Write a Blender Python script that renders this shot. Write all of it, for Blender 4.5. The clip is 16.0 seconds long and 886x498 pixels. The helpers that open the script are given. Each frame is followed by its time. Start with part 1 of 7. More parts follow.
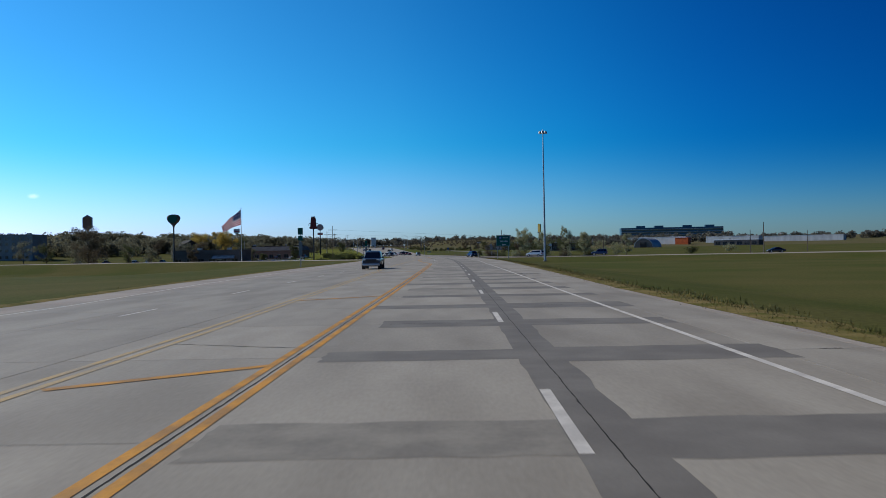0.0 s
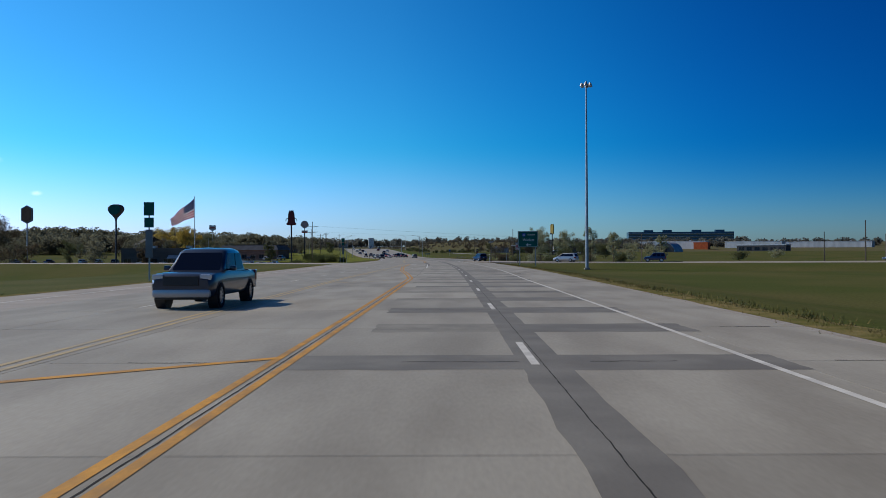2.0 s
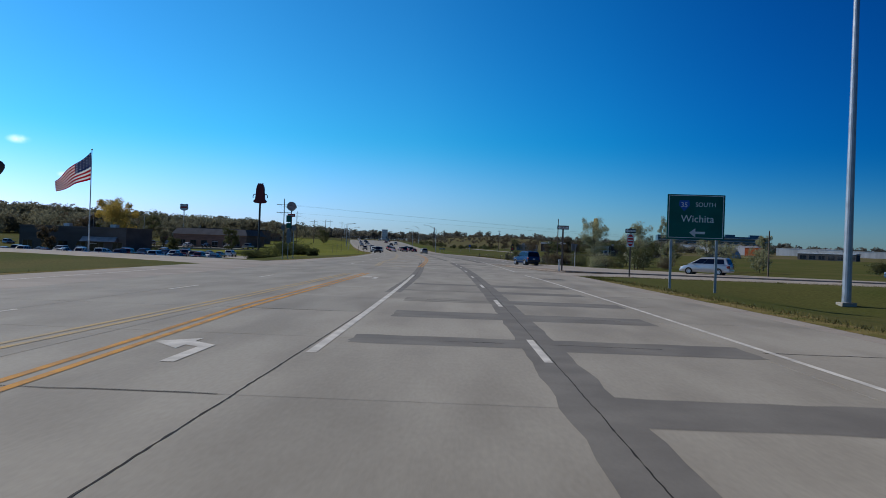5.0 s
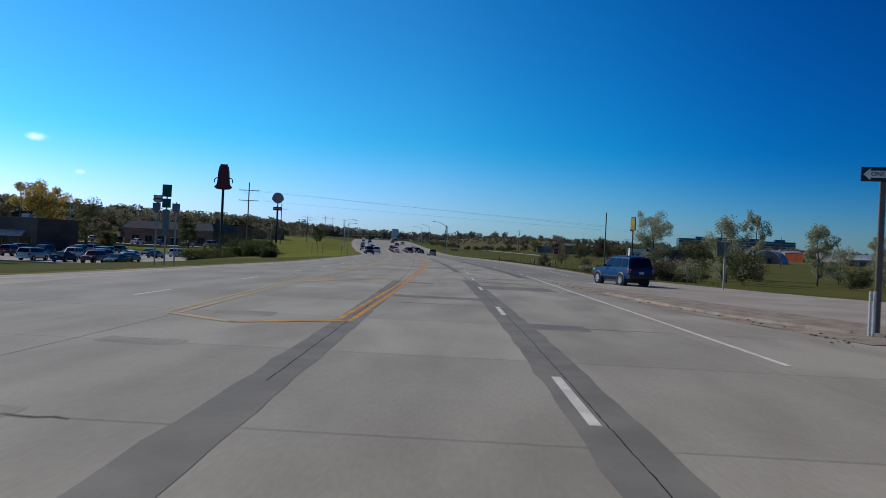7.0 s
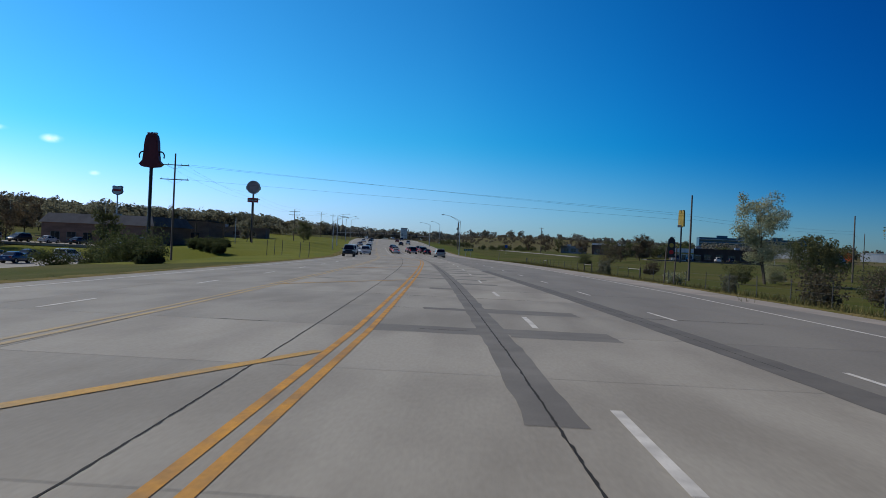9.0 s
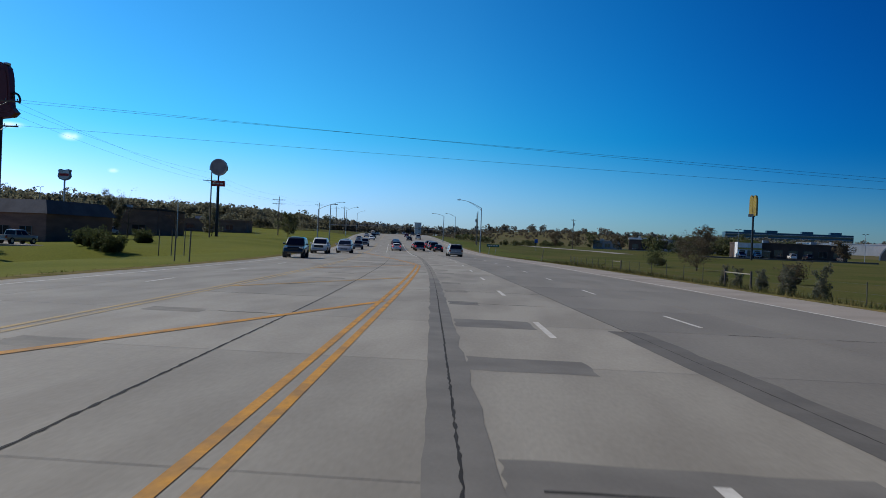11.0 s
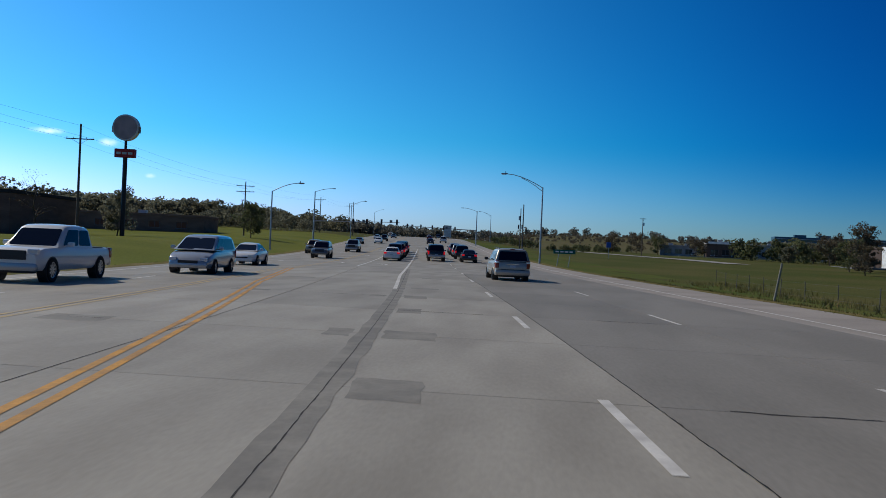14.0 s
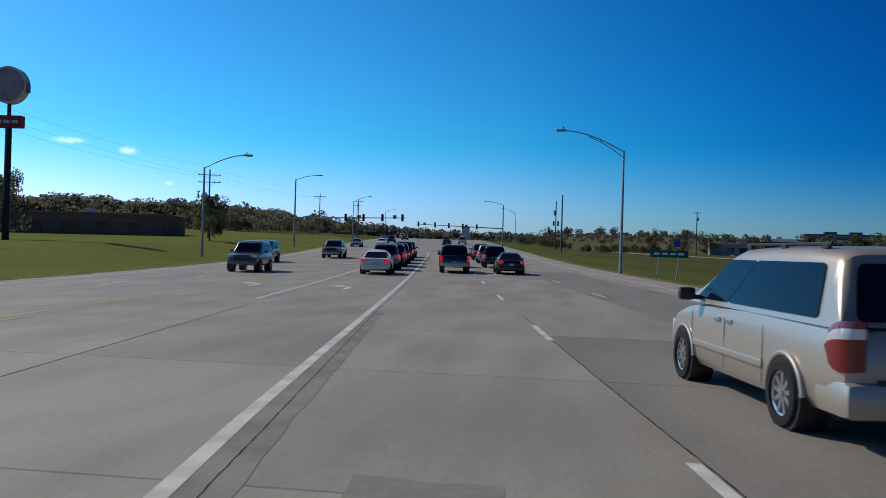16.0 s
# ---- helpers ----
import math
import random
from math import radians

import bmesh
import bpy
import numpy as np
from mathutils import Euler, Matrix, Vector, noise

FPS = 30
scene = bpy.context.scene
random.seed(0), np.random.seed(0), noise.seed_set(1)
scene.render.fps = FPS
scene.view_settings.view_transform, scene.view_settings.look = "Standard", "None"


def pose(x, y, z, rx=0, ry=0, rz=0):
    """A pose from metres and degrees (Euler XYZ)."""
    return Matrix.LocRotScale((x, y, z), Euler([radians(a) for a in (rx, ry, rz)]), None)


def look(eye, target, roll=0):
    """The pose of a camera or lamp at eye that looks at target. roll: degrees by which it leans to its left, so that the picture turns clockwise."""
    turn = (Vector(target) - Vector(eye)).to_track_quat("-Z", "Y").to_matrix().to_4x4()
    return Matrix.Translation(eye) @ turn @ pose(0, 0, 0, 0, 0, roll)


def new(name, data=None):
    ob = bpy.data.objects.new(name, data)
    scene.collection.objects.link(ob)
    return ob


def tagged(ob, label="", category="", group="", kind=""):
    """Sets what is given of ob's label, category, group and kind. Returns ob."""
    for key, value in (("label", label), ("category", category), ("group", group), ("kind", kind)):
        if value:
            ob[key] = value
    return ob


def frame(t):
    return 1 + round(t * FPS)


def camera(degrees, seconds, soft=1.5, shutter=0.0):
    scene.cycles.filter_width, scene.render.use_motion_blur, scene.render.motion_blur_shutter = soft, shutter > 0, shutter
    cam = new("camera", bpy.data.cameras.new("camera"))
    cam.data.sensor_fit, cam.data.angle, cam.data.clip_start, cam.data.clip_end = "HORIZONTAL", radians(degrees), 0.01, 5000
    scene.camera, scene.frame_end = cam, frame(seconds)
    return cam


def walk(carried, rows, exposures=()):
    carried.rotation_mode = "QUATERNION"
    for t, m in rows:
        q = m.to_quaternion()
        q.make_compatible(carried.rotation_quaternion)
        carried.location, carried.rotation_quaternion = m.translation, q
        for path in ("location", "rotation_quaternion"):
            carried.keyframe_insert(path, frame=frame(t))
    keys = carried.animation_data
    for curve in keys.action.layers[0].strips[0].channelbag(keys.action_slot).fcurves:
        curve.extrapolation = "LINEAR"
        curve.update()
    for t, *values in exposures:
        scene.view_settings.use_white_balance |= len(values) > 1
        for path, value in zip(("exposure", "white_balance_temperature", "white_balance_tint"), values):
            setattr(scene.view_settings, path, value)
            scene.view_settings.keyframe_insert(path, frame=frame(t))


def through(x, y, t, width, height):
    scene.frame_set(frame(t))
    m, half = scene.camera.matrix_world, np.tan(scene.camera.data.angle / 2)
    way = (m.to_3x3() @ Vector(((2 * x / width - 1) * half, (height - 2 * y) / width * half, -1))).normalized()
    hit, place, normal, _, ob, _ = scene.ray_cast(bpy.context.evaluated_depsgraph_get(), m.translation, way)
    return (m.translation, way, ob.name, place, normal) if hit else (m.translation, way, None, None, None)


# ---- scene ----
import collections

# ---- camera and its walk ----
cam = camera(57.82, 16.0, soft=0.75, shutter=0.08)
walk(cam, [
    (0.0, pose(0.000, 0.000, 1.657, 90.216, 0.992, -0.000)),
    (0.5, pose(0.135, 14.571, 1.653, 90.137, 1.074, 0.036)),
    (1.0, pose(0.323, 29.036, 1.650, 90.274, 0.862, 0.020)),
    (1.5, pose(0.503, 43.495, 1.639, 90.072, 0.461, 0.069)),
    (2.0, pose(0.627, 57.963, 1.655, 90.377, 0.242, 0.134)),
    (2.5, pose(0.724, 72.223, 1.649, 90.069, -0.025, 0.246)),
    (3.0, pose(0.794, 86.408, 1.653, 90.108, -0.175, 0.377)),
    (3.5, pose(0.855, 100.599, 1.654, 90.392, -0.371, 0.526)),
    (4.0, pose(0.846, 114.961, 1.656, 90.225, -1.072, 0.760)),
    (6.5, pose(0.074, 181.898, 1.645, 89.950, -2.735, 2.161)),
    (7.0, pose(-0.271, 195.534, 1.653, 90.077, -2.662, 2.477)),
    (7.5, pose(-0.693, 208.999, 1.651, 90.111, -2.647, 2.693)),
    (8.0, pose(-1.192, 222.449, 1.641, 90.015, -2.655, 2.955)),
    (8.5, pose(-1.756, 235.916, 1.646, 90.103, -2.625, 3.159)),
    (9.0, pose(-2.451, 249.230, 1.660, 90.047, -2.541, 3.339)),
    (11.5, pose(-6.297, 313.594, 1.650, 89.657, -2.291, 4.802)),
    (12.0, pose(-7.192, 325.751, 1.658, 89.653, -2.277, 5.088)),
    (12.5, pose(-8.092, 337.733, 1.647, 89.790, -2.427, 5.466)),
    (13.0, pose(-9.076, 349.558, 1.650, 89.856, -2.570, 5.817)),
    (13.5, pose(-10.135, 361.027, 1.650, 89.852, -2.564, 6.215)),
    (14.0, pose(-11.262, 371.884, 1.653, 89.959, -2.506, 6.780)),
    (14.5, pose(-12.463, 382.030, 1.639, 89.867, -2.595, 7.382)),
    (15.0, pose(-13.708, 391.536, 1.638, 89.959, -2.343, 7.598)),
    (15.5, pose(-14.923, 400.646, 1.651, 90.099, -2.073, 7.831)),
    (16.0, pose(-16.063, 409.338, 1.652, 90.104, -1.690, 8.049)),
], exposures=[(0.0, 0.0), (13.0, 0.0), (13.5, -0.13), (14.5, -0.15), (15.0, -0.2), (15.5, -0.1), (16.0, -0.08)])

# ---- sky and sun ----
SUN_LEFT, SUN_HEIGHT = radians(66), radians(38)          # left of +y, above the horizon
sun_way = Vector((-math.sin(SUN_LEFT) * math.cos(SUN_HEIGHT), math.cos(SUN_LEFT) * math.cos(SUN_HEIGHT), math.sin(SUN_HEIGHT)))
world = bpy.data.worlds.new("sky")
scene.world = world
world.use_nodes = True
wn, wl = world.node_tree.nodes, world.node_tree.links
sky = wn.new("ShaderNodeTexSky")
sky.sky_type, sky.sun_disc = "NISHITA", False
sky.sun_elevation, sky.sun_rotation = SUN_HEIGHT, -SUN_LEFT
sky.altitude, sky.air_density, sky.dust_density, sky.ozone_density = 400, 1.0, 0.8, 2.5
# clear autumn air: deep blue away from the sun, pale towards the sun and the horizon
deep = wn.new("ShaderNodeGamma")
deep.inputs[1].default_value = 1.42
sky_tint = wn.new("ShaderNodeMixRGB")
sky_tint.blend_type = "MULTIPLY"
sky_tint.inputs[0].default_value = 1.0
where = wn.new("ShaderNodeTexCoord")
toward = wn.new("ShaderNodeVectorMath")
toward.operation = "DOT_PRODUCT"
toward.inputs[1].default_value = (-math.sin(radians(78)), math.cos(radians(78)), 0.0)
stops = wn.new("ShaderNodeMath")
stops.operation = "MULTIPLY"
stops.inputs[1].default_value = 1.5
glow = wn.new("ShaderNodeMath")
glow.operation = "POWER"
glow.inputs[0].default_value = 2.0
amount = wn.new("ShaderNodeMath")
amount.operation = "MULTIPLY"
amount.inputs[1].default_value = 0.065
split = wn.new("ShaderNodeSeparateXYZ")
lift = wn.new("ShaderNodeMapRange")
lift.interpolation_type = "SMOOTHSTEP"
lift.inputs[1].default_value, lift.inputs[2].default_value = 0.0, 0.14
tone = wn.new("ShaderNodeMixRGB")
tone.inputs[1].default_value, tone.inputs[2].default_value = (0.92, 1.24, 1.98, 1), (0.11, 0.96, 1.6, 1)
# washed out towards the sun
wash = wn.new("ShaderNodeMapRange")
wash.inputs[1].default_value, wash.inputs[2].default_value = 0.05, 0.8
side_tone = wn.new("ShaderNodeMixRGB")
side_tone.inputs[1].default_value, side_tone.inputs[2].default_value = (0.06, 1.0, 1.62, 1), (0.24, 0.76, 1.04, 1)
wl.new(toward.outputs["Value"], wash.inputs[0])
wl.new(wash.outputs[0], side_tone.inputs[0])
wl.new(side_tone.outputs[0], tone.inputs[2])
wl.new(where.outputs["Generated"], split.inputs[0])
wl.new(split.outputs["Z"], lift.inputs[0])
wl.new(lift.outputs[0], tone.inputs[0])
low_tone = wn.new("ShaderNodeMixRGB")
low_tone.inputs[1].default_value, low_tone.inputs[2].default_value = (0.92, 1.24, 1.98, 1), (0.87, 0.83, 1.9, 1)
wl.new(wash.outputs[0], low_tone.inputs[0])
wl.new(low_tone.outputs[0], tone.inputs[1])
high = wn.new("ShaderNodeMapRange")
high.interpolation_type = "SMOOTHSTEP"
high.inputs[1].default_value, high.inputs[2].default_value = 0.32, 0.6
overhead = wn.new("ShaderNodeMixRGB")
overhead.inputs[2].default_value = (0.62, 0.86, 1.0, 1)
wl.new(split.outputs["Z"], high.inputs[0])
wl.new(high.outputs[0], overhead.inputs[0])
wl.new(tone.outputs[0], overhead.inputs[1])
wl.new(overhead.outputs[0], sky_tint.inputs[2])
wl.new(where.outputs["Generated"], toward.inputs[0])
wl.new(toward.outputs["Value"], stops.inputs[0])
wl.new(stops.outputs[0], glow.inputs[1])
wl.new(glow.outputs[0], amount.inputs[0])
wl.new(sky.outputs[0], deep.inputs[0])
wl.new(deep.outputs[0], sky_tint.inputs[1])
# polarised blue: darkest away from the sun
swing = wn.new("ShaderNodeMapRange")
swing.inputs[1].default_value, swing.inputs[2].default_value = -0.35, 0.8
round_tone = wn.new("ShaderNodeValToRGB")
steps = round_tone.color_ramp.elements
steps[0].position, steps[0].color = 0.05, (0.05, 0.29, 0.43, 1)
steps[1].position, steps[1].color = 0.95, (0.42, 0.4, 0.41, 1)
for place, tint in ((0.196, (0.13, 0.34, 0.45, 1)), (0.35, (0.38, 0.43, 0.45, 1)), (0.534, (0.64, 0.5, 0.45, 1)), (0.7, (0.57, 0.49, 0.43, 1)), (0.84, (0.45, 0.44, 0.41, 1))):
    steps.new(place).color = tint
azimuth = wn.new("ShaderNodeMixRGB")
azimuth.blend_type = "MULTIPLY"
azimuth.inputs[0].default_value = 1.0
wl.new(toward.outputs["Value"], swing.inputs[0])
wl.new(swing.outputs[0], round_tone.inputs[0])
wl.new(sky_tint.outputs[0], azimuth.inputs[1])
near_horizon = wn.new("ShaderNodeMixRGB")
near_horizon.inputs[1].default_value = (0.36, 0.43, 0.43, 1)
wl.new(lift.outputs[0], near_horizon.inputs[0])
wl.new(round_tone.outputs[0], near_horizon.inputs[2])
wl.new(near_horizon.outputs[0], azimuth.inputs[2])
# a few small wisps of cloud low on the sunny side
puffs = None
for az, el, wide, tall in ((29.6, 6.0, 0.85, 0.36), (33.3, 6.4, 1.4, 0.28), (27.0, 4.0, 0.45, 0.22)):
    a, e = radians(az), radians(el)
    off = wn.new("ShaderNodeVectorMath")
    off.operation = "SUBTRACT"
    off.inputs[1].default_value = (-math.sin(a) * math.cos(e), math.cos(a) * math.cos(e), math.sin(e))
    flat_off = wn.new("ShaderNodeMapping")
    flat_off.vector_type = "TEXTURE"
    flat_off.inputs["Rotation"].default_value = (0, 0, a)
    flat_off.inputs["Scale"].default_value = (radians(wide), 1.0, radians(tall))
    size = wn.new("ShaderNodeVectorMath")
    size.operation = "LENGTH"
    soft_edge = wn.new("ShaderNodeMapRange")
    soft_edge.interpolation_type = "SMOOTHSTEP"
    soft_edge.inputs[1].default_value, soft_edge.inputs[2].default_value = 1.0, 0.0
    soft_edge.inputs[4].default_value = 0.6
    wl.new(where.outputs["Generated"], off.inputs[0])
    wl.new(off.outputs[0], flat_off.inputs["Vector"])
    wl.new(flat_off.outputs[0], size.inputs[0])
    wl.new(size.outputs["Value"], soft_edge.inputs[0])
    if puffs is None:
        puffs = soft_edge.outputs[0]
    else:
        both = wn.new("ShaderNodeMath")
        both.operation = "MAXIMUM"
        wl.new(puffs, both.inputs[0])
        wl.new(soft_edge.outputs[0], both.inputs[1])
        puffs = both.outputs[0]
ragged = wn.new("ShaderNodeTexNoise")
ragged.inputs["Scale"].default_value, ragged.inputs["Detail"].default_value = 55.0, 5.0
torn = wn.new("ShaderNodeMapRange")
torn.inputs[1].default_value, torn.inputs[2].default_value = 0.35, 0.62
wisp = wn.new("ShaderNodeMath")
wisp.operation = "MULTIPLY"
cloud = wn.new("ShaderNodeMixRGB")
cloud.inputs[2].default_value = (11.0, 12.0, 12.5, 1)
wl.new(where.outputs["Generated"], ragged.inputs["Vector"])
wl.new(ragged.outputs[0], torn.inputs[0])
wl.new(torn.outputs[0], wisp.inputs[0])
wl.new(puffs, wisp.inputs[1])
wl.new(wisp.outputs[0], cloud.inputs[0])
wl.new(azimuth.outputs[0], cloud.inputs[1])
wl.new(cloud.outputs[0], wn["Background"].inputs[0])
wl.new(amount.outputs[0], wn["Background"].inputs[1])
sun = new("sun", bpy.data.lights.new("sun", "SUN"))
sun.data.energy, sun.data.angle, sun.data.color = 3.35, radians(0.6), (1.0, 0.88, 0.7)
sun.matrix_world = look(sun_way * 100, (0, 0, 0))


# ---- materials ----
def material(name, base, rough=0.8, metal=0.0, vary=0.25, grain=8.0, stain=0.6, bump=0.0, second=None, per_piece=0.0, stretch=(1, 1, 1), coat=0.0, detail=6.0, gloss=0.25):
    """Base colour varied at two scales (grain and stains, per metre), with a fine relief."""
    m = bpy.data.materials.new(name)
    m.use_nodes = True
    n, l = m.node_tree.nodes, m.node_tree.links
    b = n["Principled BSDF"]
    tc = n.new("ShaderNodeTexCoord")
    mp = n.new("ShaderNodeMapping")
    mp.inputs["Scale"].default_value = stretch
    geo = n.new("ShaderNodeNewGeometry")
    l.new(geo.outputs["Position"], mp.inputs[0])
    fine, wide = n.new("ShaderNodeTexNoise"), n.new("ShaderNodeTexNoise")
    for t, s, d in ((fine, grain, detail), (wide, stain, 3.0)):
        t.inputs["Scale"].default_value, t.inputs["Detail"].default_value = s, d
        l.new(mp.outputs[0], t.inputs["Vector"])
    r1 = n.new("ShaderNodeMapRange")
    r1.inputs[3].default_value, r1.inputs[4].default_value = 1 - vary, 1 + vary
    l.new(fine.outputs[0], r1.inputs[0])
    mix = n.new("ShaderNodeMixRGB")
    other = second or tuple(c * 0.75 for c in base)
    mix.inputs[1].default_value, mix.inputs[2].default_value = (*base, 1), (*other, 1)
    ramp = n.new("ShaderNodeMapRange")
    ramp.inputs[1].default_value, ramp.inputs[2].default_value = 0.38, 0.64
    l.new(wide.outputs[0], ramp.inputs[0])
    l.new(ramp.outputs[0], mix.inputs[0])
    mul = n.new("ShaderNodeVectorMath")
    mul.operation = "SCALE"
    l.new(mix.outputs[0], mul.inputs[0])
    last = r1.outputs[0]
    if per_piece:
        info = n.new("ShaderNodeObjectInfo")
        r2 = n.new("ShaderNodeMapRange")
        r2.inputs[3].default_value, r2.inputs[4].default_value = 1 - per_piece, 1 + per_piece
        l.new(info.outputs["Random"], r2.inputs[0])
        both = n.new("ShaderNodeMath")
        both.operation = "MULTIPLY"
        l.new(last, both.inputs[0])
        l.new(r2.outputs[0], both.inputs[1])
        last = both.outputs[0]
    l.new(last, mul.inputs["Scale"])
    l.new(mul.outputs[0], b.inputs["Base Color"])
    b.inputs["Roughness"].default_value, b.inputs["Metallic"].default_value = rough, metal
    b.inputs["Coat Weight"].default_value, b.inputs["Specular IOR Level"].default_value = coat, gloss
    if bump:
        bp = n.new("ShaderNodeBump")
        bp.inputs["Strength"].default_value, bp.inputs["Distance"].default_value = bump, 0.02
        l.new(fine.outputs[0], bp.inputs["Height"])
        l.new(bp.outputs[0], b.inputs["Normal"])
    return m


def plain(name, base, rough=0.5, metal=0.0, coat=0.0, glow=0.0, gloss=0.5):
    m = bpy.data.materials.new(name)
    m.use_nodes = True
    b = m.node_tree.nodes["Principled BSDF"]
    b.inputs["Base Color"].default_value = (*base, 1)
    b.inputs["Roughness"].default_value, b.inputs["Metallic"].default_value, b.inputs["Coat Weight"].default_value = rough, metal, coat
    b.inputs["Specular IOR Level"].default_value = gloss
    if glow:
        b.inputs["Emission Color"].default_value, b.inputs["Emission Strength"].default_value = (*base, 1), glow
    return m


CONCRETE = material("concrete", (0.315, 0.298, 0.26), 0.72, vary=0.17, grain=16, stain=0.55, bump=0.1, second=(0.245, 0.228, 0.196), per_piece=0.1, stretch=(1.3, 0.35, 1))
CONCRETE_DARK = material("darker_concrete", (0.185, 0.175, 0.158), 0.75, vary=0.18, grain=14, stain=0.3, bump=0.1, second=(0.222, 0.212, 0.19), per_piece=0.06, stretch=(1.3, 0.35, 1))
CONCRETE_MID = material("greyer_concrete", (0.225, 0.213, 0.19), 0.74, vary=0.18, grain=14, stain=0.4, bump=0.1, second=(0.185, 0.175, 0.155), per_piece=0.07, stretch=(1.3, 0.35, 1))
CONCRETE_BED = material("joint_filler", (0.07, 0.068, 0.065), 0.9, vary=0.2, grain=10)
PATCH = material("asphalt_patch", (0.146, 0.139, 0.128), 0.78, vary=0.16, grain=22, stain=0.9, bump=0.12, second=(0.188, 0.181, 0.166))
PATCH_FAINT = material("worn_patch", (0.185, 0.176, 0.158), 0.8, vary=0.2, grain=14, stain=1.3, bump=0.12, second=(0.25, 0.238, 0.21))
SHOULDER = material("shoulder_concrete", (0.33, 0.3, 0.27), 0.8, vary=0.2, grain=12, stain=0.3, bump=0.3, second=(0.26, 0.235, 0.21), per_piece=0.05)
RUST = material("dirty_concrete", (0.27, 0.24, 0.21), 0.9, vary=0.25, grain=9, stain=1.4, bump=0.3, second=(0.19, 0.15, 0.115))
WHITE_LINE = material("white_road_paint", (0.62, 0.61, 0.58), 0.7, vary=0.18, grain=30, stain=2.0, second=(0.45, 0.44, 0.42))
YELLOW_LINE = material("yellow_road_paint", (0.56, 0.275, 0.035), 0.7, vary=0.38, grain=18, stain=1.6, second=(0.34, 0.19, 0.06))
FADED_YELLOW = material("faded_yellow_paint", (0.44, 0.33, 0.17), 0.75, vary=0.3, grain=20, stain=1.2, second=(0.34, 0.29, 0.21))
WORN_YELLOW = material("worn_yellow_paint", (0.5, 0.3, 0.075), 0.72, vary=0.4, grain=16, stain=1.0, second=(0.33, 0.25, 0.14))
STRIP = material("dark_lane_seam", (0.118, 0.113, 0.105), 0.8, vary=0.16, grain=16, stain=0.9, bump=0.12, second=(0.145, 0.139, 0.128))
TAR = material("tar", (0.03, 0.028, 0.026), 0.85, vary=0.3, grain=12)
HILL = material("tan_hill_pasture", (0.12, 0.105, 0.06), 0.95, vary=0.3, grain=0.15, stain=0.012, second=(0.1, 0.1, 0.045), gloss=0.02)
GRASS = material("mown_grass", (0.066, 0.08, 0.022), 0.95, vary=0.6, grain=5, stain=0.05, bump=0.9, second=(0.096, 0.092, 0.034), detail=9, gloss=0.02)
GRASS_LUSH = material("lush_grass", (0.118, 0.138, 0.026), 0.95, vary=0.55, grain=5, stain=0.06, bump=0.9, second=(0.15, 0.16, 0.035), detail=9, gloss=0.02)
DRY_GRASS = material("dry_grass", (0.2, 0.16, 0.07), 0.95, vary=0.4, grain=30, stain=0.8, second=(0.1, 0.1, 0.03), gloss=0.02)
GRASS_GREEN = material("green_verge_grass", (0.075, 0.1, 0.022), 0.95, vary=0.6, grain=5, stain=0.06, bump=0.9, second=(0.1, 0.112, 0.03), detail=9, gloss=0.02)
BLADE = material("grass_blades", (0.08, 0.1, 0.025), 0.9, vary=0.4, grain=6, stain=0.5, second=(0.16, 0.13, 0.05), gloss=0.02)
DIRT = material("dirt", (0.2, 0.15, 0.1), 0.95, vary=0.3, grain=9, stain=0.7, second=(0.28, 0.21, 0.15), bump=0.4)
STEEL = material("galvanised_steel", (0.42, 0.43, 0.44), 0.45, 0.7, vary=0.12, grain=6, stain=1.5)
RUSTY = material("weathered_steel", (0.14, 0.13, 0.12), 0.6, 0.3, vary=0.2, grain=5)
WOODPOLE = material("weathered_pole_wood", (0.15, 0.12, 0.1), 0.9, vary=0.25, grain=4, stretch=(6, 6, 0.5))
BARK = material("bark", (0.1, 0.08, 0.06), 0.95, vary=0.35, grain=8, bump=0.6)
DARK_STEEL = plain("black_painted_steel", (0.02, 0.02, 0.022), 0.45, 0.2)
SIGN_GREEN = material("green_sign_sheet", (0.0, 0.11, 0.085), 0.4, vary=0.08, grain=2, stain=0.8)
SIGN_WHITE = material("white_sign_sheet", (0.78, 0.78, 0.76), 0.4, vary=0.06, grain=3)
SIGN_RED = material("red_sign_sheet", (0.55, 0.03, 0.03), 0.4, vary=0.06, grain=3)
SIGN_BLACK = plain("black_sign_sheet", (0.012, 0.012, 0.014), 0.45)
SIGN_YELLOW = material("yellow_sign_sheet", (0.45, 0.32, 0.06), 0.35, vary=0.06, grain=3)
SIGN_BLUE = material("blue_sign_sheet", (0.02, 0.1, 0.42), 0.4, vary=0.06, grain=3)
SIGN_MAROON = material("dark_red_sign", (0.12, 0.02, 0.025), 0.4, vary=0.12, grain=2)
SIGN_BACK = material("sign_back", (0.2, 0.22, 0.23), 0.5, 0.5, vary=0.1, grain=3)
GLASS = plain("tinted_car_glass", (0.004, 0.008, 0.024), 0.05, 0.0, gloss=0.12)
WINDOW = plain("dark_window_glass", (0.02, 0.025, 0.03), 0.06, 0.0, coat=0.5)
RUBBER = material("tyre_rubber", (0.018, 0.018, 0.018), 0.85, vary=0.2, grain=20)
RIM = plain("alloy_rim", (0.55, 0.55, 0.56), 0.28, 0.9)
BLACK_TRIM = plain("black_plastic", (0.02, 0.02, 0.021), 0.55)
TAIL = plain("red_lamp_glass", (0.2, 0.006, 0.008), 0.15, coat=0.8)
BRAKE = plain("lit_brake_lamp", (0.6, 0.008, 0.012), 0.2, glow=0.6)
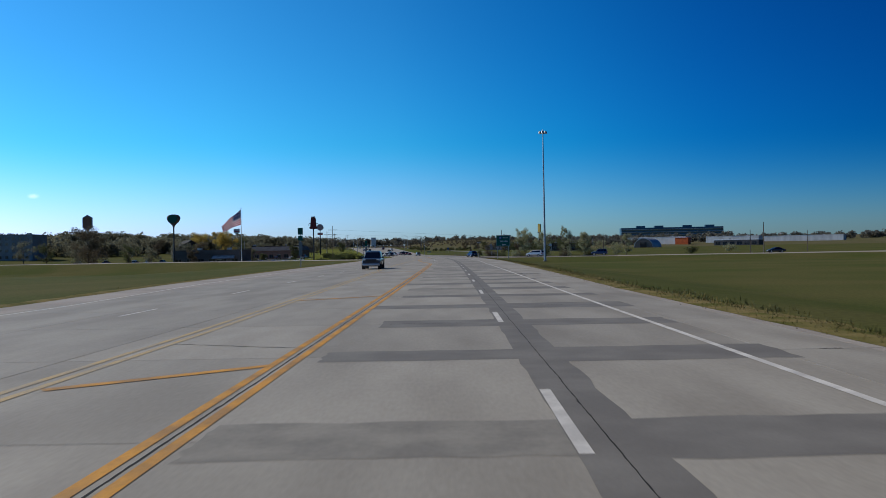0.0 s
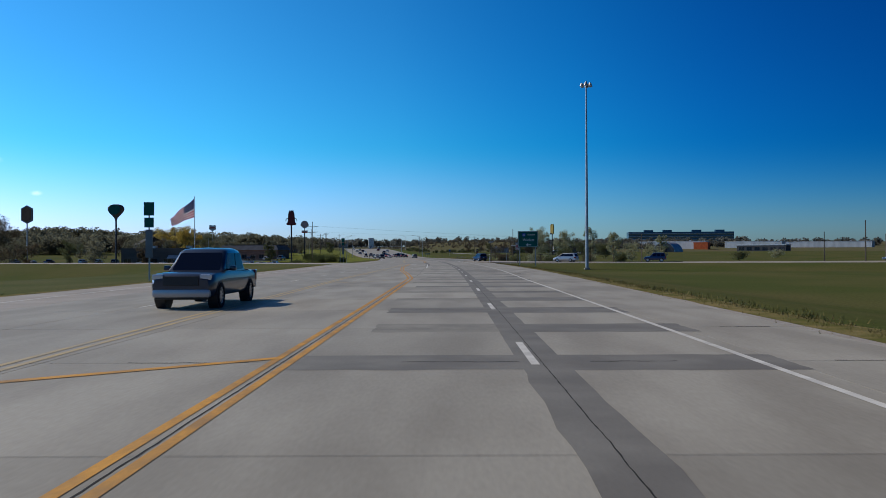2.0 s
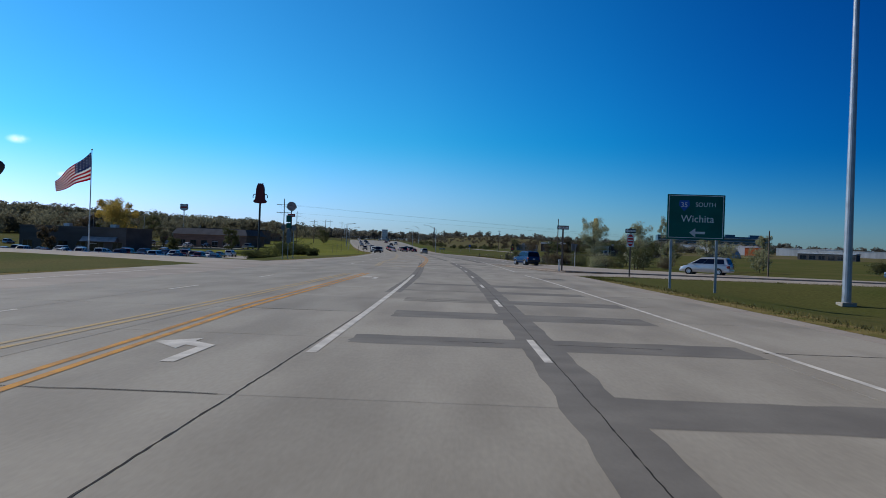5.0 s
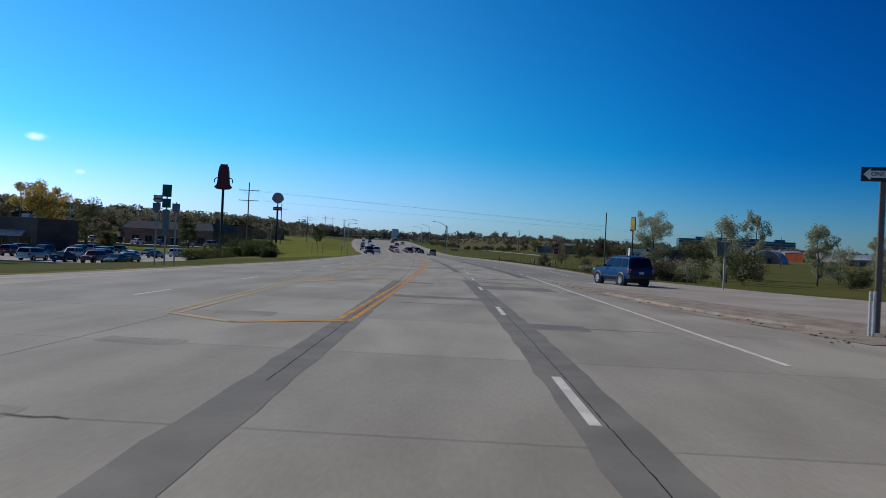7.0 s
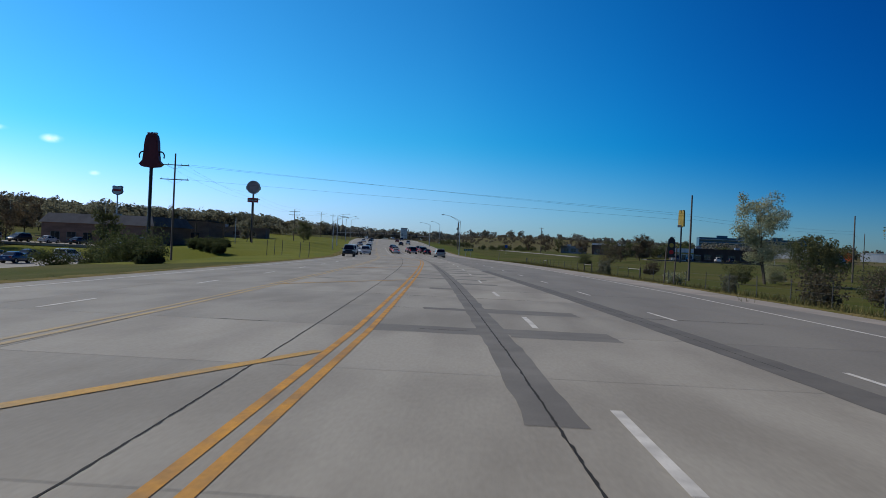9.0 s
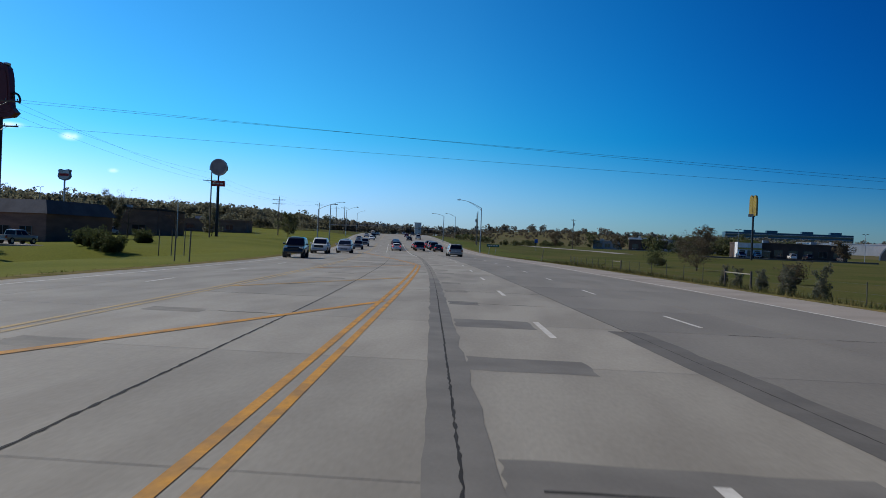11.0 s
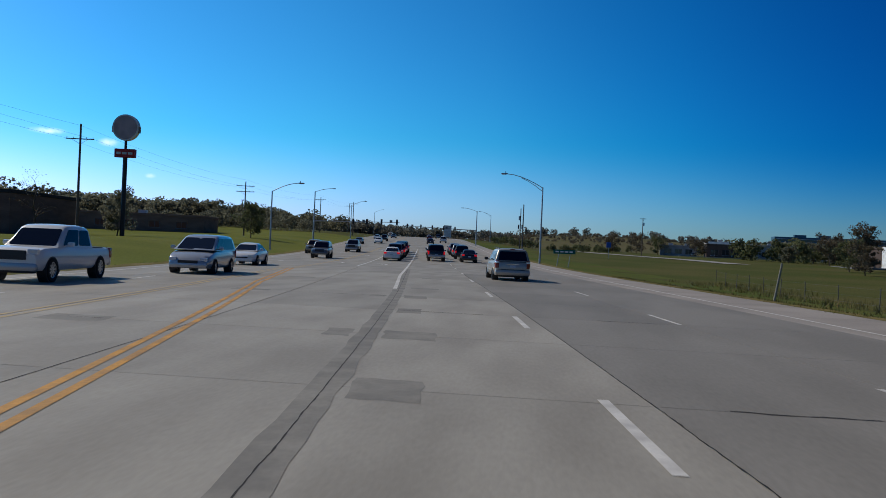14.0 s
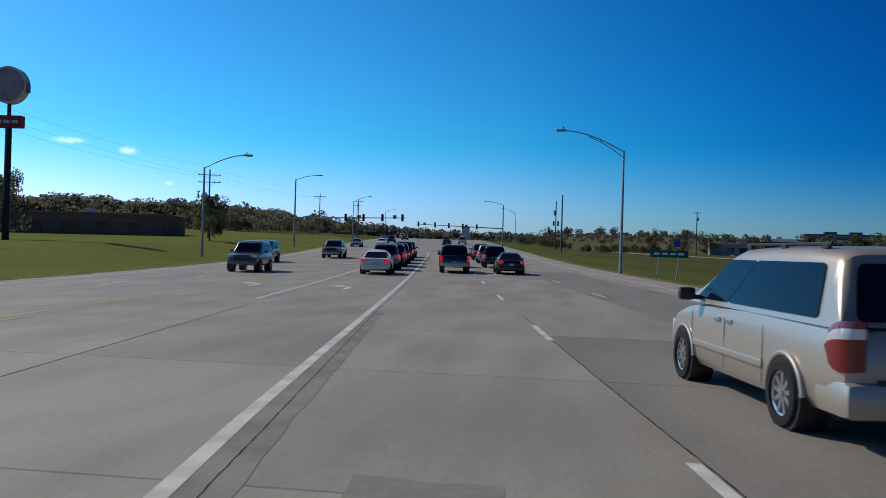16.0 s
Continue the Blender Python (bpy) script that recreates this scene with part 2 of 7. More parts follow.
LAMP = plain("headlamp_glass", (0.75, 0.77, 0.8), 0.08, 0.3, coat=1.0)
CHROME = plain("chrome", (0.75, 0.76, 0.78), 0.12, 1.0)
PLATE = plain("number_plate", (0.45, 0.5, 0.55), 0.5)
BRICK = material("brown_brick", (0.24, 0.15, 0.115), 0.9, vary=0.25, grain=3, stain=0.3, stretch=(1, 1, 4))
DARK_WALL = material("dark_grey_siding", (0.12, 0.108, 0.1), 0.85, vary=0.15, grain=2, stain=0.2, stretch=(1, 1, 3))
WHITE_WALL = material("white_metal_siding", (0.62, 0.62, 0.6), 0.6, vary=0.1, grain=2, stain=0.15, stretch=(1, 1, 0.3))
GREY_WALL = material("grey_siding", (0.3, 0.3, 0.3), 0.8, vary=0.15, grain=2, stain=0.2)
BLUE_WALL = material("teal_blue_cladding", (0.05, 0.13, 0.19), 0.6, vary=0.12, grain=0.5, stain=0.05)
ORANGE_WALL = material("orange_cladding", (0.55, 0.11, 0.03), 0.7, vary=0.1, grain=1)
DARK_BROWN = material("dark_brown_cladding", (0.085, 0.06, 0.05), 0.85, vary=0.15, grain=2)
ROOF_DARK = material("dark_shingle_roof", (0.055, 0.05, 0.05), 0.9, vary=0.25, grain=3, stain=0.5)
ROOF_METAL = material("metal_roof", (0.4, 0.41, 0.42), 0.5, 0.5, vary=0.12, grain=1.5)
ASPHALT = material("asphalt", (0.11, 0.11, 0.11), 0.9, vary=0.2, grain=12, stain=0.3, bump=0.2, second=(0.15, 0.145, 0.14))
LOT = material("parking_lot_concrete", (0.33, 0.32, 0.3), 0.88, vary=0.15, grain=8, stain=0.2)


def leaf_material(name, base, second, through=0.3, vary=0.4):
    m = material(name, base, 0.75, vary=vary, grain=1.2, stain=0.25, second=second, detail=3, gloss=0.08)
    n, l = m.node_tree.nodes, m.node_tree.links
    b = n["Principled BSDF"]
    tr = n.new("ShaderNodeBsdfTranslucent")
    tr.inputs[0].default_value = (*(min(1, c * 1.6) for c in base), 1)
    ad = n.new("ShaderNodeMixShader")
    ad.inputs[0].default_value = through
    l.new(b.outputs[0], ad.inputs[1])
    l.new(tr.outputs[0], ad.inputs[2])
    l.new(ad.outputs[0], n["Material Output"].inputs[0])
    return m


LEAF_GREEN = leaf_material("green_leaves", (0.088, 0.1, 0.045), (0.12, 0.118, 0.06))
LEAF_GREY = leaf_material("grey_green_leaves", (0.24, 0.25, 0.15), (0.32, 0.31, 0.2), 0.4)
LEAF_YELLOW = leaf_material("yellow_leaves", (0.38, 0.29, 0.075), (0.29, 0.23, 0.09), 0.4)
LEAF_BROWN = leaf_material("brown_leaves", (0.105, 0.085, 0.058), (0.095, 0.085, 0.055))
LEAF_DARK = leaf_material("dark_leaves", (0.118, 0.12, 0.085), (0.13, 0.128, 0.095), 0.55, 0.15)
# distance haze is put into this greyer leaf colour of the far woods
LEAF_HAZED = leaf_material("haze_greyed_leaves", (0.118, 0.12, 0.104), (0.132, 0.13, 0.11), 0.55, 0.12)
LEAF_SCRUB = leaf_material("brown_scrub_leaves", (0.115, 0.1, 0.075), (0.125, 0.115, 0.08), 0.45, 0.2)


# ---- the lie of the land ----
ALIGN = (2.25662, 1.86448, -5.94287, -5.19708, 4.73340, 2.20913, -8.55161, -6.94626, -0.56547)


def smooth(a, b, v):
    v = min(1.0, max(0.0, (v - a) / (b - a)))
    return v * v * (3 - 2 * v)


def knots(v, *pairs):
    return float(np.interp(v, [p[0] for p in pairs], [p[1] for p in pairs]))


def axis(y):
    """x of the travelled line at y: a gentle left bend, straight at both ends."""
    if y < -40:
        return axis(-40) + (y + 40) * 0.0
    if y > 410:
        return axis(410) - (y - 410) * 0.1405
    return float(np.polyval(ALIGN, y / 205 - 1))


def road_z(y):
    """The road is level, then climbs to the crossing and on to the far hill."""
    if y < 430:
        return 0.0
    if y < 520:
        return 0.026 * (y - 430) ** 2 / 180
    if y < 640:
        return 1.17 + 0.026 * (y - 520)
    if y < 800:
        return 4.29 + 0.026 * (y - 640) - (y - 640) ** 2 * 0.0000563
    return 7.01 + 0.008 * (y - 800) * (1 if y < 1500 else 1) if y < 1500 else 12.6


def left_edge(y):
    return knots(y, (-60, -15.2), (28, -15.6), (47, -17.0), (90, -18.2), (200, -18.3), (228, -16.0), (270, -13.9), (360, -14.2), (400, -15.8), (434, -17), (480, -18), (530, -20), (620, -22), (5000, -22))


def right_edge(y):
    return knots(y, (-60, 7.0), (34, 7.1), (112, 9.0), (136, 9.6), (195, 9.9), (215, 9.6), (240, 12.0), (275, 14.2), (303, 14.8), (365, 14.3), (457, 13.8), (620, 13.8), (5000, 13.8))


def land(x, y):
    """Height of the ground beside the road."""
    lat = x - axis(y)
    z = road_z(y) - 0.06
    if lat < 0:
        out = left_edge(y) - lat
        near = knots(y, (0, -0.4), (200, -0.8), (280, -1.25), (345, -0.6), (390, -0.3), (420, 0.6), (450, 1.2), (520, 1.0), (700, 1.0))
        far = knots(y, (0, -1.2), (150, -2.2), (280, -4.0), (350, -2.9), (400, -1.1), (425, -0.6), (450, 0.7), (490, 0.6), (540, 1.0), (700, 2.0))
        z += near * smooth(0, 16, out) + (far - near) * smooth(16, 60, out) + knots(y, (200, 0), (600, 4)) * smooth(110, 260, out)
        z += 12 * smooth(260, 900, out) - 0.0 * out
    else:
        out = lat - right_edge(y)
        side = knots(y, (0, -1.1), (200, -1.2), (345, -1.5), (400, -0.9), (480, -0.8), (560, -0.6), (800, 0))
        plain_z = knots(y, (-100, -1.2), (200, -1.2), (345, -1.6), (400, -1.1), (450, -0.5), (500, 0.3), (570, 1.3), (690, 2.6), (780, 3.4), (880, 6), (1000, 8), (1500, 12.5))
        z += side * smooth(0.3, 14, out)
        z += (plain_z - z) * smooth(8, 34, out)
        z += 10 * smooth(420, 1300, out)
        z += 8.5 * math.exp(-((x - 40) / 95) ** 2 - ((y - 1030) / 150) ** 2) * smooth(10, 70, out)
    z += 6 * smooth(900, 2200, y)
    d = max(abs(x + 76) / 30, abs(y - 341) / 43)
    z += (-2.6 - z) * (1 - smooth(0.92, 1.3, d))
    if abs(lat) > 40:
        z += 0.35 * noise.noise((x * 0.02, y * 0.02, 0)) * smooth(40, 90, abs(lat))
    return z


# ---- building blocks ----
def part(name, bm, mat, parent=None, label="", smoothed=False, mats=()):
    """Links a bmesh as one mesh object under a thing or a part."""
    me = bpy.data.meshes.new(name)
    bm.to_mesh(me)
    bm.free()
    for m in (mat, *mats):
        me.materials.append(m)
    if smoothed:
        for p in me.polygons:
            p.use_smooth = True
        me.set_sharp_from_angle(angle=radians(38))
    ob = new(name, me)
    if parent is not None:
        ob.parent = parent
    return tagged(ob, label) if label else ob


def thing(name, m, label, category, group="", kind=""):
    ob = new(name)
    ob.empty_display_size = 0.3
    ob.matrix_world = m
    return tagged(ob, label, category, group, kind)


def box(sx, sy, sz, x=0, y=0, z=0, bevel=0.0, bm=None):
    """A box with its base centre at x, y, z."""
    bm = bm or bmesh.new()
    vs = bmesh.ops.create_cube(bm, size=1)["verts"]
    bmesh.ops.scale(bm, vec=(sx, sy, sz), verts=vs)
    bmesh.ops.translate(bm, vec=(x, y, z + sz / 2), verts=vs)
    if bevel:
        bmesh.ops.bevel(bm, geom=list({e for v in vs for e in v.link_edges}), offset=bevel, segments=2, affect="EDGES", profile=0.6)
    return bm


def tube(p, q, r0, r1=None, n=10, bm=None):
    """A tapered round bar from p to q."""
    bm = bm or bmesh.new()
    p, q = Vector(p), Vector(q)
    d = q - p
    m = Matrix.Translation((p + q) / 2) @ d.to_track_quat("Z", "Y").to_matrix().to_4x4()
    bmesh.ops.create_cone(bm, cap_ends=True, segments=n, radius1=r0, radius2=r0 if r1 is None else r1, depth=d.length, matrix=m)
    return bm


def swept(points, r, n=8, bm=None):
    """A round bar bent along a line of points, as one skin."""
    bm = bm or bmesh.new()
    pts = [Vector(p) for p in points]
    loops = []
    for i, p in enumerate(pts):
        d = (pts[min(i + 1, len(pts) - 1)] - pts[max(i - 1, 0)]).normalized()
        a = d.orthogonal().normalized() if not loops else (side - d * side.dot(d)).normalized()
        side, b = a, d.cross(a)
        loops.append([bm.verts.new(p + (a * math.cos(6.2832 * k / n) + b * math.sin(6.2832 * k / n)) * r) for k in range(n)])
    for u, v in zip(loops, loops[1:]):
        for k in range(n):
            bm.faces.new((u[k], u[(k + 1) % n], v[(k + 1) % n], v[k]))
    bm.faces.new(loops[0][::-1])
    bm.faces.new(loops[-1])
    return bm


def sheet(points, bm=None):
    bm = bm or bmesh.new()
    bm.faces.new([bm.verts.new(p) for p in points])
    return bm


def prism(outline, depth, m=None, bm=None):
    """A flat outline (x, z) given depth along y."""
    bm = bm or bmesh.new()
    front = [bm.verts.new((x, -depth / 2, z)) for x, z in outline]
    back = [bm.verts.new((x, depth / 2, z)) for x, z in outline]
    bm.faces.new(front)
    bm.faces.new(back[::-1])
    k = len(outline)
    for i in range(k):
        bm.faces.new((front[i], back[i], back[(i + 1) % k], front[(i + 1) % k]))
    bmesh.ops.recalc_face_normals(bm, faces=bm.faces)
    if m is not None:
        bmesh.ops.transform(bm, matrix=m, verts=bm.verts)
    return bm


def ribbon(bm, a, b, y0, y1, z, step=3.0):
    """A strip of road between the offsets a(y) and b(y), following the bend."""
    n = max(1, int(math.ceil((y1 - y0) / step)))
    rows = []
    for i in range(n + 1):
        y = y0 + (y1 - y0) * i / n
        x = axis(y)
        rows.append((bm.verts.new((x + a(y), y, road_z(y) + z)), bm.verts.new((x + b(y), y, road_z(y) + z))))
    for (p, q), (r, s) in zip(rows, rows[1:]):
        bm.faces.new((p, q, s, r))
    return bm


# ---- ground ----
RAMP_RIGHT = [(420, 245), (300, 235), (200, 226), (125, 219), (80, 215), (45, 217), (26, 227), (15, 241), (9.5, 256)]
RAMP_NEAR = [(6, 209.8), (12, 210.6), (20, 210.8), (34, 209.2), (46, 207.8), (90, 202), (200, 190), (400, 185)]
RAMP_LEFT = [(-13, 206), (-34, 221), (-75, 237), (-150, 248), (-400, 252)]


def bend(points, step=4.0):
    """A smooth line through a few points."""
    out = []
    k = len(points)
    for i in range(k - 1):
        p0, p1, p2, p3 = (Vector(points[min(max(j, 0), k - 1)]) for j in (i - 1, i, i + 1, i + 2))
        n = max(2, int((p2 - p1).length / step))
        for s in range(n):
            t = s / n
            out.append(0.5 * (2 * p1 + (p2 - p0) * t + (2 * p0 - 5 * p1 + 4 * p2 - p3) * t * t + (3 * p1 - p0 - 3 * p2 + p3) * t ** 3))
    out.append(Vector(points[-1]))
    return out


RAMP_LINES = [bend(r) for r in (RAMP_RIGHT, RAMP_NEAR, RAMP_LEFT)]
RAMP_POINTS = np.array([tuple(p) for r in RAMP_LINES for p in r])


def ground_z(x, y):
    z = land(x, y)
    if 150 < y < 300:
        d = float(np.sqrt(((RAMP_POINTS - (x, y)) ** 2).sum(1).min()))
        z = z + (-0.09 - z) * (1 - smooth(9, 22, d))
    return z


def build_ground():
    lats = [s * v for s in (-1, 1) for v in (2600, 1800, 1250, 900, 700, 560, 450, 370, 300, 250, 210, 180, 155, 132, 112, 95, 80, 68, 58, 50, 43, 37, 32, 28, 24, 21, 18.5, 16.5, 14.5, 12.5, 10.5, 8.5, 6, 3)]
    lats = sorted(lats + [0.0])
    ys = [-600, -300, -160, -90, -60, -40] + list(range(-30, 620, 6)) + list(range(620, 1300, 20)) + [1350, 1450, 1600, 1800, 2100, 2500, 3000, 3800, 4900]
    verts, faces = [], []
    for y in ys:
        ax = axis(y)
        verts += [(ax + u, y, ground_z(ax + u, y)) for u in lats]
    k = len(lats)
    for i in range(len(ys) - 1):
        faces += [(i * k + j, i * k + j + 1, (i + 1) * k + j + 1, (i + 1) * k + j) for j in range(k - 1)]
    me = bpy.data.meshes.new("ground")
    me.from_pydata(verts, [], faces)
    me.materials.append(GRASS)
    me.materials.append(GRASS_LUSH)
    me.materials.append(HILL)
    me.materials.append(GRASS_GREEN)
    for p in me.polygons:
        p.use_smooth = True
        c = p.center
        if c.x - axis(c.y) < 0 and c.y > 320 and c.y < 640 and c.x - axis(c.y) > -75:
            p.material_index = 1
        elif 385 < c.y < 640 and 0 < c.x - axis(c.y) < 26:
            p.material_index = 3
        elif c.y > 760:
            p.material_index = 2
    return tagged(new("ground", me), "mown green and tan roadside grass reaching the hills", "grass", kind="structure")


build_ground()


# ---- road bed, ramps and lots ----
def flat(name, line, width, z, mat, label, category="road"):
    bm = bmesh.new()
    rows = []
    for i, p in enumerate(line):
        d = (line[min(i + 1, len(line) - 1)] - line[max(i - 1, 0)]).normalized()
        nrm = Vector((-d.y, d.x))
        rows.append([bm.verts.new((*(p + nrm * (width * s + e)), h)) for s, e, h in ((-0.5, -0.5, z - 0.13), (-0.5, 0, z), (0.5, 0, z), (0.5, 0.5, z - 0.13))])
    for u, v in zip(rows, rows[1:]):
        for k in range(3):
            bm.faces.new((u[k], u[k + 1], v[k + 1], v[k]))
    bmesh.ops.recalc_face_normals(bm, faces=bm.faces)
    return tagged(part(name, bm, mat), label, category, kind="structure")


road = tagged(part("road", ribbon(bmesh.new(), left_edge, right_edge, -140, 2600, -0.035, 6.0), CONCRETE_BED), "worn grey concrete highway with dark patched joints", "road", kind="structure")
flat("ramp_right", RAMP_LINES[0], 8.5, -0.012, SHOULDER, "pale concrete slip road joining the highway")
flat("ramp_near", RAMP_LINES[1], 7.0, -0.018, SHOULDER, "pale concrete slip road leaving the highway")
flat("ramp_left", RAMP_LINES[2], 11.0, -0.015, SHOULDER, "pale concrete slip road beside the grass")


def joint_left(y):
    return knots(y, (-140, -2.6), (100, -2.58), (126, -2.35), (145, -2.45), (190, -2.05), (213, -2.2), (257, -2.55), (323, -3.6), (347, -4.15), (375, -4.65), (430, -5.45), (5000, -5.5))


def joint_mid(y):
    return knots(y, (-140, 1.2), (120, 1.45), (200, 1.6), (212, 1.6), (235, 1.38), (262, 1.05), (290, 0.5), (321, -0.25), (345, -0.74), (369, -1.2), (399, -1.42), (430, -1.75), (5000, -1.8))


def joint_right(y):
    return knots(y, (-140, 4.95), (190, 5.2), (260, 5.4), (278, 5.0), (321, 3.55), (348, 2.95), (368, 2.6), (400, 2.25), (420, 2.12), (5000, 2.1))


JOINTS = [left_edge, lambda y: max(joint_left(y) - 11.2, left_edge(y) + 0.3), lambda y: joint_left(y) - 7.45, lambda y: joint_left(y) - 3.72, joint_left, joint_mid, joint_right,
          lambda y: min(joint_right(y) + 3.75, right_edge(y) - 0.4), lambda y: min(joint_right(y) + 7.9, right_edge(y) - 0.2), right_edge]


def row_y(k):
    """Where the k-th cross joint lies."""
    return knots(k, (-24, -136.6), (2, 12.9), (9, 53.1), (12, 70.3), (19, 110.4), (23, 133.4), (33, 191.6), (36, 208), (40, 232), (45, 260), (60, 347.5), (66, 381), (70, 403.8), (73, 420), (100, 572))


# ---- road markings ----
def dash_right(y):
    return knots(y, (-140, 1.0), (8, 1.06), (58, 1.25), (120, 1.4), (193, 1.45), (233, 1.55), (257, 1.85), (269, 2.05), (330, 1.9), (353, 1.83), (403, 2.0), (427, 2.1), (5000, 2.1))


def edge_right(y):
    return knots(y, (-140, 4.45), (31, 4.45), (66, 4.68), (110, 5.0), (141, 5.65), (190, 5.7), (199, 5.5), (209, 5.65), (235, 5.85), (264, 6.35), (272, 6.3), (331, 5.6), (356, 5.75), (383, 6.05), (405, 6.2), (442, 6.38), (5000, 6.4))


def outer_right(y):
    return knots(y, (240, 9.9), (262, 10.5), (290, 11.4), (340, 11.3), (358, 10.9), (403, 11.0), (447, 11.4), (5000, 11.4))


def dash_left(y):
    return knots(y, (-140, -9.2), (22, -9.4), (63, -9.9), (150, -9.8), (215, -8.8), (266, -9.0), (330, -10.3), (400, -11.6), (440, -13.0), (5000, -13.2))


def yellow_near(y):
    return knots(y, (-140, -2.6), (113, -2.6), (121, -3.1), (128, -3.6), (140, -4.55), (163, -5.4), (192, -5.15), (213, -2.3), (228, -2.1), (257, -1.75), (265, -1.65), (320, -1.8), (361, -1.78), (368, -2.4), (374, -3.2), (391, -5.5), (403, -7.2), (421, -9.0), (500, -9.3), (5000, -9.4))


def yellow_far(y):
    return knots(y, (-140, -5.1), (17, -5.5), (42, -6.0), (80, -6.9), (114, -7.3), (133, -7.1), (165, -6.5), (191, -6.13), (213, -6.1), (230, -6.75), (268, -6.6), (291, -6.9), (350, -7.75), (382, -8.3), (421, -9.55), (5000, -9.8))


TOP = 0.0055


def line(name, f, width, y0, y1, mat, label, z=TOP, off=0.0, step=2.0):
    bm = ribbon(bmesh.new(), lambda y: f(y) + off - width / 2, lambda y: f(y) + off + width / 2, y0, y1, z, step)
    return tagged(part(name, bm, mat), label, "road marking", kind="structure")


DASHES = [y - 3.05 for y in (-15, -2.7, 9.55, 21.8, 34.4, 47.2, 59.9, 73, 85, 97, 108.9, 121.7, 133.6, 145.5, 157.4, 169.3, 181.2, 193.1, 206.5, 220, 233.3, 245.4, 258, 270.2, 282.5, 294.7, 307, 319.2, 331.5, 343.6, 355.8, 368.5, 381.2, 392.4, 403.6, 416, 427.8, 440, 452, 464, 476, 488, 500, 512)]
for y in DASHES:
    line("lane_dash", dash_right, 0.13, y, y + 3.05, WHITE_LINE, "short white painted lane dash", step=1.6)
for i in range(21):
    y = 259.2 + i * 12.12
    line("lane_dash", edge_right, 0.11, y, y + 3.0, WHITE_LINE, "short white painted lane dash", step=1.6)
for i in range(44):
    y = -14 + i * 12.19
    if not 192 < y < 206:
        line("lane_dash", dash_left, 0.11, y, y + 3.05, WHITE_LINE, "short white painted lane dash", step=1.6)
line("edge_line", edge_right, 0.13, -140, 199.6, WHITE_LINE, "white edge line along the shoulder")
line("edge_line", edge_right, 0.13, 209, 256, WHITE_LINE, "white edge line along the slip road nose")
line("edge_line", outer_right, 0.13, 262, 1200, WHITE_LINE, "white edge line along the shoulder")
line("gore_line", lambda y: knots(y, (238, 10.6), (240, 9.6), (243, 8.3), (248, 6.9), (252, 6.2)), 0.11, 238, 252, WHITE_LINE, "white line of the slip road nose", z=TOP + 0.002)
line("edge_line", lambda y: left_edge(y) + 2.2, 0.11, -140, 186, WHITE_LINE, "worn white line along the far shoulder")
line("edge_line", lambda y: left_edge(y) + 1.2, 0.11, 222, 1200, WHITE_LINE, "worn white line along the far shoulder")
line("turn_lane_line", lambda y: -2.2, 0.16, 154.5, 192.3, WHITE_LINE, "solid white line beside the turning lane")
line("turn_lane_line", lambda y: knots(y, (403, -1.62), (417, -1.9), (490, -2.05), (530, -2.1)), 0.16, 402.7, 524, WHITE_LINE, "solid white line beside the turning lane")
line("turn_lane_line", lambda y: knots(y, (433, -5.8), (491, -6.1), (530, -6.2)), 0.13, 433, 524, WHITE_LINE, "solid white line between two turning lanes")
for off in (-0.14, 0.14):
    for f, a, b, mat in ((yellow_near, -140, 192, YELLOW_LINE), (yellow_near, 213, 421, YELLOW_LINE), (yellow_far, -140, 191, FADED_YELLOW), (yellow_far, 213, 421, FADED_YELLOW), (yellow_near, 421, 524, FADED_YELLOW), (yellow_near, 560, 1200, FADED_YELLOW)):
        line("yellow_line", f, 0.13, a, b, mat, "double yellow line between opposing lanes" if mat is YELLOW_LINE else "faded double yellow line between opposing lanes", off=off, step=1.5)


def stroke(name, a, b, width, mat, label, z=TOP + 0.003):
    """A straight painted bar between two road points (offset, y)."""
    p, q = (Vector((axis(y) + u, y)) for u, y in (a, b))
    d = (q - p).normalized()
    s = Vector((-d.y, d.x)) * width / 2
    bm = sheet([(*(p - s), road_z(a[1]) + z), (*(q - s), road_z(b[1]) + z), (*(q + s), road_z(b[1]) + z), (*(p + s), road_z(a[1]) + z)])
    bmesh.ops.recalc_face_normals(bm, faces=bm.faces)
    return tagged(part(name, bm, mat), label, "road marking", kind="structure")


for a, b, mat in (((-5.2, 10.1), (-2.75, 12.0), YELLOW_LINE), ((-5.5, 28.8), (-2.75, 30.9), YELLOW_LINE), ((-6.1, 48.3), (-4.7, 50.4), FADED_YELLOW), ((-6.4, 68.1), (-2.75, 70.8), YELLOW_LINE), ((-6.9, 104.6), (-3.7, 108.7), FADED_YELLOW), ((-6.9, 124.5), (-3.6, 126.4), FADED_YELLOW), ((-6.4, 140.6), (-4.9, 145.0), FADED_YELLOW),
                  ((-6.6, 229), (-2.35, 241), WORN_YELLOW), ((-6.6, 251), (-1.95, 261.6), WORN_YELLOW), ((-6.7, 281), (-1.9, 291), WORN_YELLOW), ((-6.9, 308), (-1.85, 323.4), YELLOW_LINE), ((-7.3, 327), (-2.05, 339), WORN_YELLOW), ((-7.6, 347.5), (-2.0, 362.3), YELLOW_LINE)):
    stroke("hatch_bar", a, b, 0.22, mat, "diagonal bar painted between the yellow lines")
stroke("hatch_bar", (-6.1, 212.9), (-4.4, 211.6), 0.26, FADED_YELLOW, "yellow nose of the painted median")
stroke("hatch_bar", (-4.4, 211.6), (-2.3, 213.1), 0.26, YELLOW_LINE, "yellow nose of the painted median")


